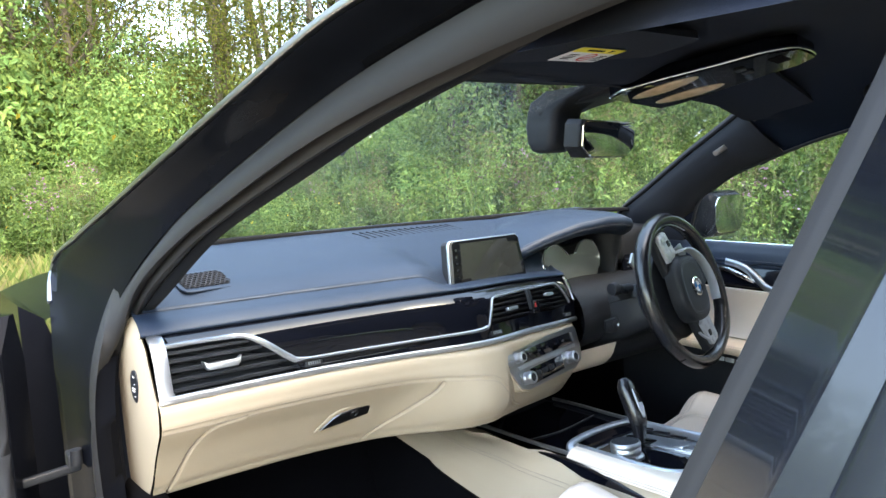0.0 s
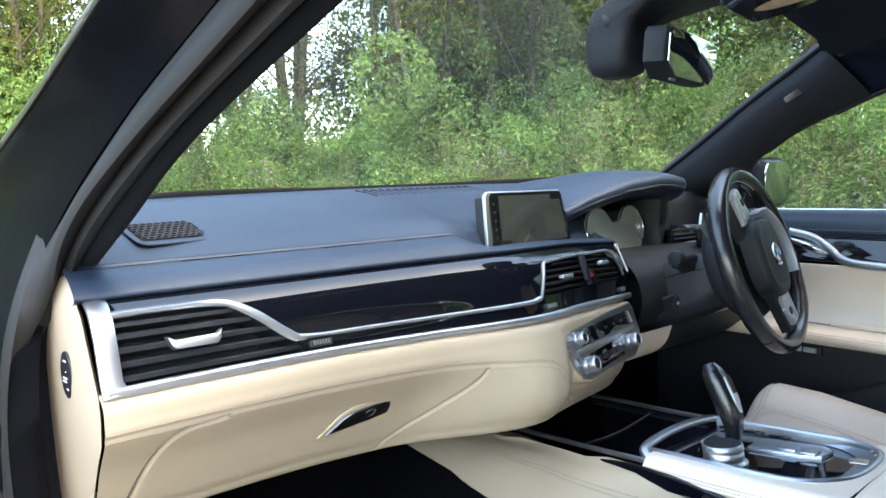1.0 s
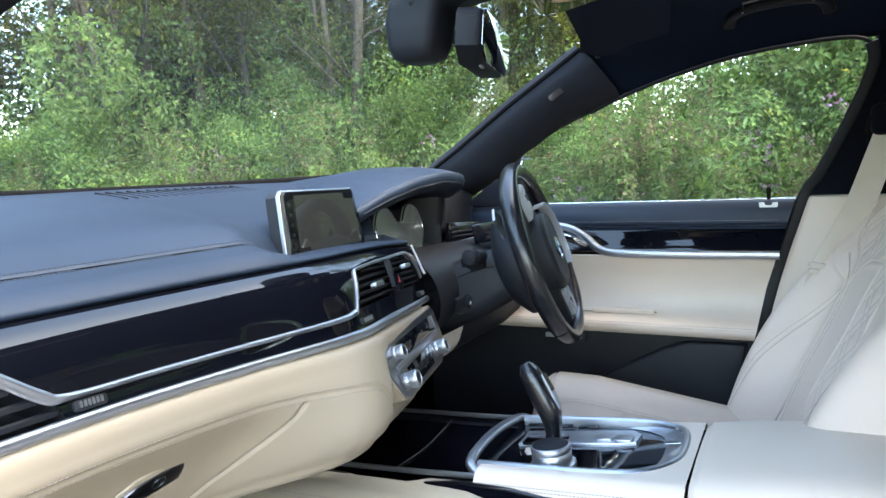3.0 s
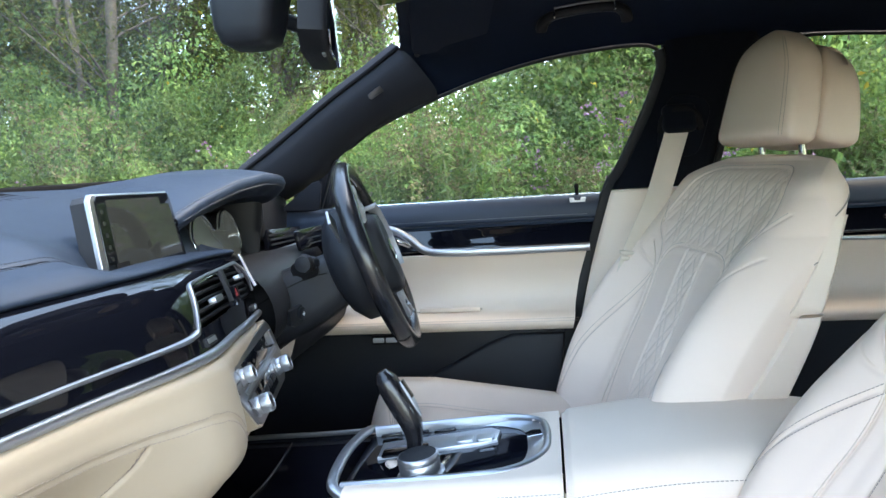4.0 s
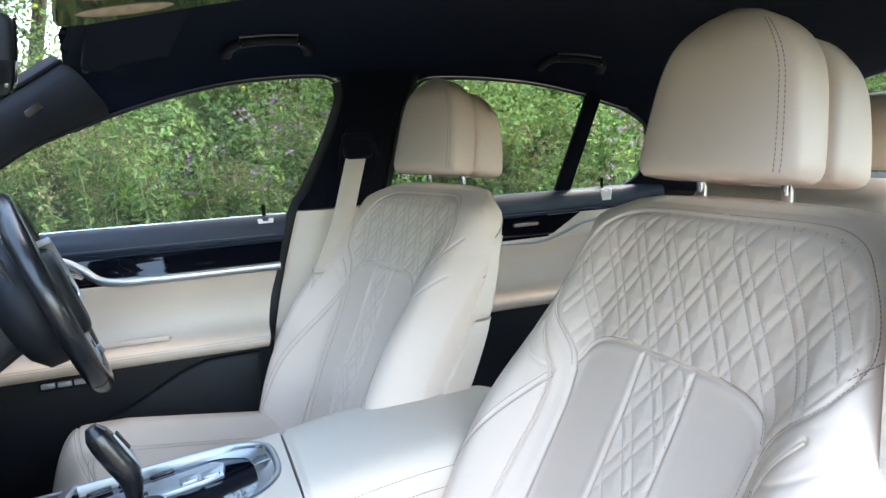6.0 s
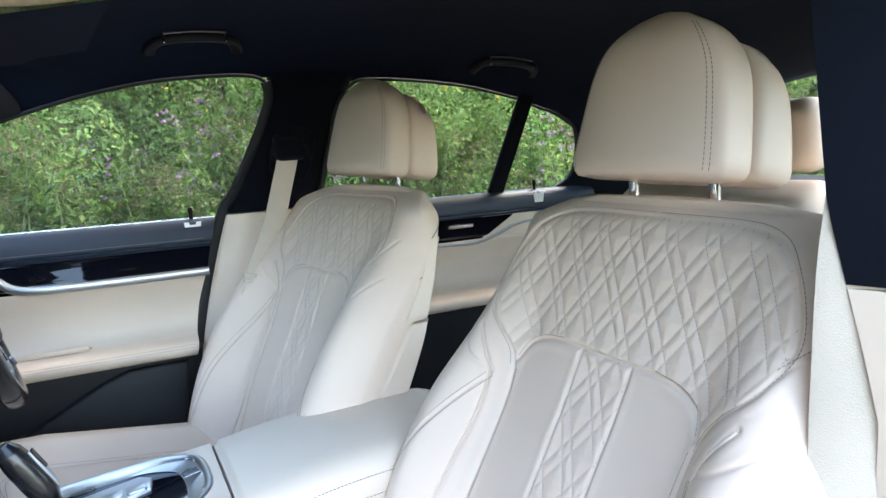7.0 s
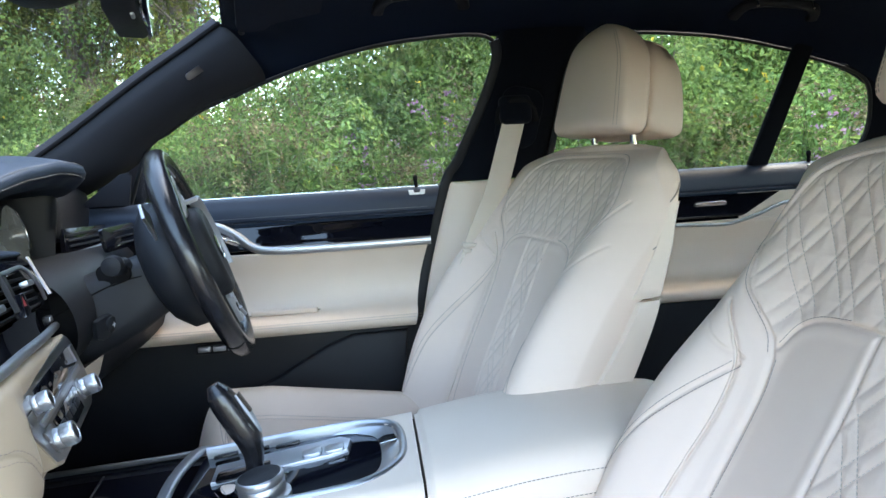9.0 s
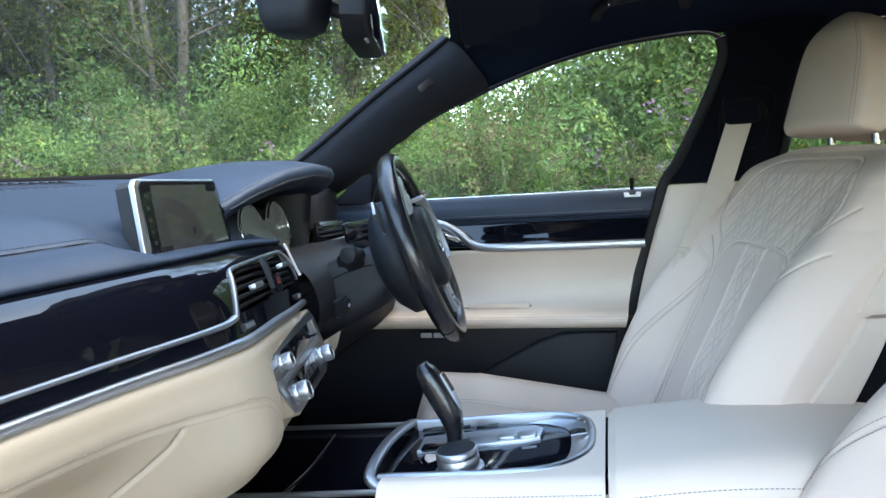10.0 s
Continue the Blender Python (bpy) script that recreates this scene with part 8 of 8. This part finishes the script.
def tree(h, lean):
    ob = thing("tree", "slender willow tree with bare grey trunk and airy leaf crown", "tree", group="roadside trees")
    tips, limbs = [], []
    for s in range(rng.integers(2, 4)):
        a = rng.uniform(0, 6.28)
        x0, y0 = 0.12 * math.cos(a), 0.12 * math.sin(a)
        lx, ly = lean * rng.normal(0, 1, 2)
        pts = [(x0, y0, 0), (x0 + lx * 0.3, y0 + ly * 0.3, h * 0.3), (x0 + lx * 0.6 + rng.normal(0, 0.1), y0 + ly * 0.6, h * 0.6), (x0 + lx, y0 + ly, h)]
        tube("trunk", pts, 0.075 * rng.uniform(0.6, 1.2), BARK, ob, n=20, sides=8, scale=[1.25, 0.9, 0.6, 0.15])
        c = curve_pts(pts, 40)
        for k in range(16):
            i = rng.integers(7, 39)
            b0 = c[i]
            a = rng.uniform(0, 6.28)
            L = h * rng.uniform(0.08, 0.20) * (1.25 - i / 50)
            e = b0 + np.array([math.cos(a) * L, math.sin(a) * L, L * rng.uniform(0.3, 1.1)])
            limbs.append((b0, b0 * 0.5 + e * 0.5 + np.array([0, 0, 0.05]), e))
            m = rng.integers(5, 9)
            for _ in range(m):
                tips.append(b0 + (e - b0) * rng.uniform(0.3, 1.15) + rng.normal(0, 0.14, 3))
    lv, lf = [], []
    for b0, mid_, e in limbs:
        c = curve_pts([b0, mid_, e], 6)
        _, sd, ud = frames_along(c, (0, 0, 1))
        for i, (q, r_) in enumerate(zip(c, np.linspace(0.024, 0.005, 6))):
            lv += [q + r_ * (math.cos(a) * sd[i] + math.sin(a) * ud[i]) for a in np.linspace(0, 2 * math.pi, 5, endpoint=False)]
        lf.append(grid_faces(5, 6, wrap_u=True) + len(lv) - 30)
    np_mesh("branch_work", lv, np.vstack(lf), BARK, ob, "grey-brown limbs", kind="stuff")
    tips = np.array(tips)
    p = np.repeat(tips, 42, 0) + rng.normal(0, 1, (len(tips) * 42, 3)) * np.array([0.26, 0.26, 0.24])
    v, f = leaves(p, rng.normal(0, 1, p.shape) + np.array([0, 0, 0.6]), 0.085, 0.30)
    np_mesh("crown", v, f, LEAF_TREE, ob, smooth=False, kind="stuff")
    return ob


def edge_r(az_):
    return float(np.interp(az_, [-40, 0, 30, 60, 80, 100, 130, 160, 200], [12, 11, 9.0, 7.2, 5.6, 5.2, 5.2, 6.0, 8]))


def bank(x, y):
    """Height of the ground: flat round the car, rising to a bank towards the hedge."""
    a = np.degrees(np.arctan2(x + 0.8, y + 0.6))
    r = np.hypot(x + 0.8, y + 0.6)
    e = np.interp(a, [-180, -60, -40, 0, 30, 60, 80, 100, 130, 160, 180], [30, 16, 12, 11, 9.0, 7.2, 5.6, 5.2, 5.2, 6.0, 7.0])
    top = np.interp(a, [-180, -60, 0, 40, 80, 120, 180], [0.0, 0.1, 0.3, 0.4, 0.55, 0.9, 0.6])
    t = np.clip((r - e + 0.6) / 3.5, 0, 1)
    return top * t * t * (3 - 2 * t)


def ground_grid(n, half):
    k = np.linspace(-1, 1, n)
    c = np.sign(k) * np.abs(k) ** 2.6 * half
    X, Y = np.meshgrid(c, c)
    Z = bank(X, Y) + 0.03 * np.sin(X * 1.7) * np.cos(Y * 1.3) * np.clip((np.hypot(X, Y) - 2) / 4, 0, 1)
    return np.stack([X, Y, Z], -1).reshape(-1, 3)


EARTH = material("grassy earth", (0.125, 0.112, 0.082), 1.0, var=0.4, scale=1.5, grain=1.0, grain_scale=60)
np_mesh("ground", ground_grid(160, 400), grid_faces(160, 160), EARTH, label="grassy ground rising to a hedge bank", kind="structure", category="ground")


def spot(az_, r):
    x, y = -0.8 + r * math.sin(radians(az_)), -0.6 + r * math.cos(radians(az_))
    return x, y, float(bank(np.array(x), np.array(y)))


def place(proto, az_, r, s, dz=-0.05):
    x, y, z = spot(az_, r)
    ob = copy_thing(proto, pose(x, y, z + dz, 0, 0, float(rng.uniform(0, 360))) @ Matrix.Diagonal((s, s, s * float(rng.uniform(0.9, 1.15)), 1)))
    return ob


far = pose(0, 0, -50)
BUSHES = [bush(1.7, 12000, LEAF_BUSH, 0.050, 0.58), bush(1.7, 12000, LEAF_LIGHT, 0.048, 0.52, yellow=60), bush(1.6, 12000, LEAF_BUSH, 0.043, 0.6, yellow=90), bush(1.8, 12000, LEAF_LIGHT, 0.056, 0.45)]
PLANTS = [flower_plant(1.25, True), flower_plant(1.1, True), flower_plant(1.3, False), flower_plant(1.0, False)]
TREES = [tree(8.5, 0.7), tree(9.5, 0.9), tree(7.5, 0.6), tree(9.0, 0.8)]
first_spots = [(52, 8.6), (88, 6.3), (112, 5.9), (70, 7.4)]
for pr, (a_, r_) in zip(BUSHES, first_spots):
    pr.matrix_basis = pose(*spot(a_, r_), 0, 0, 20)
for pr, (a_, r_) in zip(PLANTS, [(95, 5.0), (104, 4.9), (38, 8.2), (60, 6.9)]):
    pr.matrix_basis = pose(*spot(a_, r_))
for pr, (a_, r_) in zip(TREES, [(20, 12.5), (35, 12.0), (48, 11.0), (8, 13.5)]):
    pr.matrix_basis = pose(*spot(a_, r_))
# hedge: three staggered rows
for row, (dr, step, s0) in enumerate(((0.4, 7.0, 0.62), (1.3, 7.0, 0.95), (2.6, 7.5, 1.25))):
    a_ = -28.0 + 3 * row
    while a_ < 178:
        r = edge_r(a_) + dr + float(rng.normal(0, 0.25))
        s = s0 * float(rng.uniform(0.8, 1.2)) * float(np.interp(a_, [60, 72, 88, 105, 120], [1.05, 0.8, 0.72, 0.95, 1.1]))
        kind_ = int(rng.integers(0, 4))
        place(BUSHES[(1, 1, 2, 3)[kind_] if 78 < a_ < 132 else kind_], a_, r, s)
        a_ += step * float(rng.uniform(0.7, 1.2)) * 6.5 / edge_r(a_) * (0.9 if row else 0.75)
# flowering weeds along the front of the hedge
for k in range(120):
    a_ = float(rng.uniform(-25, 165))
    r = edge_r(a_) + float(rng.normal(-0.1, 0.45))
    pink = rng.uniform() < (0.13 if 84 < a_ < 125 else 0.12)
    place(PLANTS[int(rng.integers(0, 2)) + (0 if pink else 2)], a_, r, float(rng.uniform(0.7, 1.25)))
# trees behind
for k in range(64):
    a_ = float(rng.uniform(-30, 84)) if k < 54 else float(rng.uniform(84, 175))
    r = edge_r(a_) + (float(rng.uniform(2.2, 7.5)) if k < 54 else float(rng.uniform(6.0, 11.0)))
    place(TREES[int(rng.integers(0, 4))], a_, r, float(rng.uniform(0.85, 1.2)))

for k in range(16):
    a_ = float(rng.uniform(-34, 10))
    place(TREES[int(rng.integers(0, 4))], a_, edge_r(a_) + float(rng.uniform(3.0, 9.0)), float(rng.uniform(0.9, 1.25)))

# tall young growth that closes the view past the windscreen pillar
for k in range(16):
    a_ = -26.0 + 2.4 * k + float(rng.uniform(-1, 1))
    place(BUSHES[(1, 3, 1, 2)[k % 4]], a_, edge_r(a_) + 3.6 + float(rng.uniform(-0.5, 1.2)), float(rng.uniform(1.8, 2.5)))

for k in range(13):
    a_ = -46.0 + 4.6 * k + float(rng.uniform(-1.5, 1.5))
    place(BUSHES[(1, 3, 0, 2)[k % 4]], a_, edge_r(a_) + float(rng.uniform(6.5, 9.0)), float(rng.uniform(2.3, 3.0)))

# taller growth beyond the hedge ahead of the far front wing
for k in range(7):
    a_ = 34.0 + 4.2 * k + float(rng.uniform(-1.5, 1.5))
    place(BUSHES[(0, 2, 1, 0)[k % 4]], a_, edge_r(a_) + float(rng.uniform(4.2, 6.5)), float(rng.uniform(1.6, 2.2)))
for k in range(5):
    a_ = 44.0 + 3.5 * k + float(rng.uniform(-1.5, 1.5))
    place(TREES[k % 4], a_, edge_r(a_) + float(rng.uniform(3.0, 6.0)), float(rng.uniform(0.8, 1.1)))

for a_, r_, s_ in ((93, 7.8, 1.30), (97, 7.6, 1.4), (101, 7.8, 1.3)):
    place(BUSHES[1], a_, r_, s_)

# balsam in flower at the hedge's edge
for a_, r_, s_ in ((88.5, 5.6, 0.80), (91.0, 5.7, 0.84), (97.5, 5.7, 0.86), (65.0, 6.6, 1.05), (44.0, 8.4, 1.0), (8.0, 10.6, 1.05), (5.0, 10.8, 1.0)):
    place(PLANTS[0 if s_ > 0.82 else 1], a_, r_, s_)

# unseen low bushes behind the open door, added to shape reflections and light
for k in range(30):
    a_ = 184.0 + 4.8 * k + float(rng.uniform(-2, 2))
    place(BUSHES[int(rng.integers(0, 4))], a_, float(rng.uniform(11.0, 15.0)), float(rng.uniform(0.6, 0.9)))

# grass, stuff
n = 60000
a_ = rng.uniform(-50, 178, n)
r = 3.0 + (rng.uniform(0, 1, n) ** 0.7) * 9.0
er = np.interp(a_, [-40, 0, 30, 60, 80, 100, 130, 160, 200], [12, 11, 9.0, 7.2, 5.6, 5.2, 5.2, 6.0, 8])
r = np.minimum(r, er + 0.8)
gx_, gy_ = -0.8 + r * np.sin(np.radians(a_)), -0.6 + r * np.cos(np.radians(a_))
ok = ~((np.abs(gx_) < 1.1) & (gy_ > -3) & (gy_ < 2.2))
gx_, gy_ = gx_[ok], gy_[ok]
gz_ = bank(gx_, gy_)
m_ = len(gx_)
hh = rng.uniform(0.10, 0.45, m_)
ang = rng.uniform(0, 6.28, m_)
wd = 0.006
bx_, by_ = np.cos(ang) * wd, np.sin(ang) * wd
lx, ly = rng.normal(0, 0.35, m_) * hh, rng.normal(0, 0.35, m_) * hh
v = np.stack([np.stack([gx_ - bx_, gy_ - by_, gz_ - 0.02], 1), np.stack([gx_ + bx_, gy_ + by_, gz_ - 0.02], 1), np.stack([gx_ + bx_ * 0.7 + lx * 0.4, gy_ + by_ * 0.7 + ly * 0.4, gz_ + hh * 0.6], 1), np.stack([gx_ + lx, gy_ + ly, gz_ + hh], 1)], 1).reshape(-1, 3)
np_mesh("grass", v, np.arange(m_)[:, None] * 4 + np.array([0, 1, 2, 3]), GRASS, label="long meadow grass in front of the hedge", kind="stuff", category="grass", smooth=False)
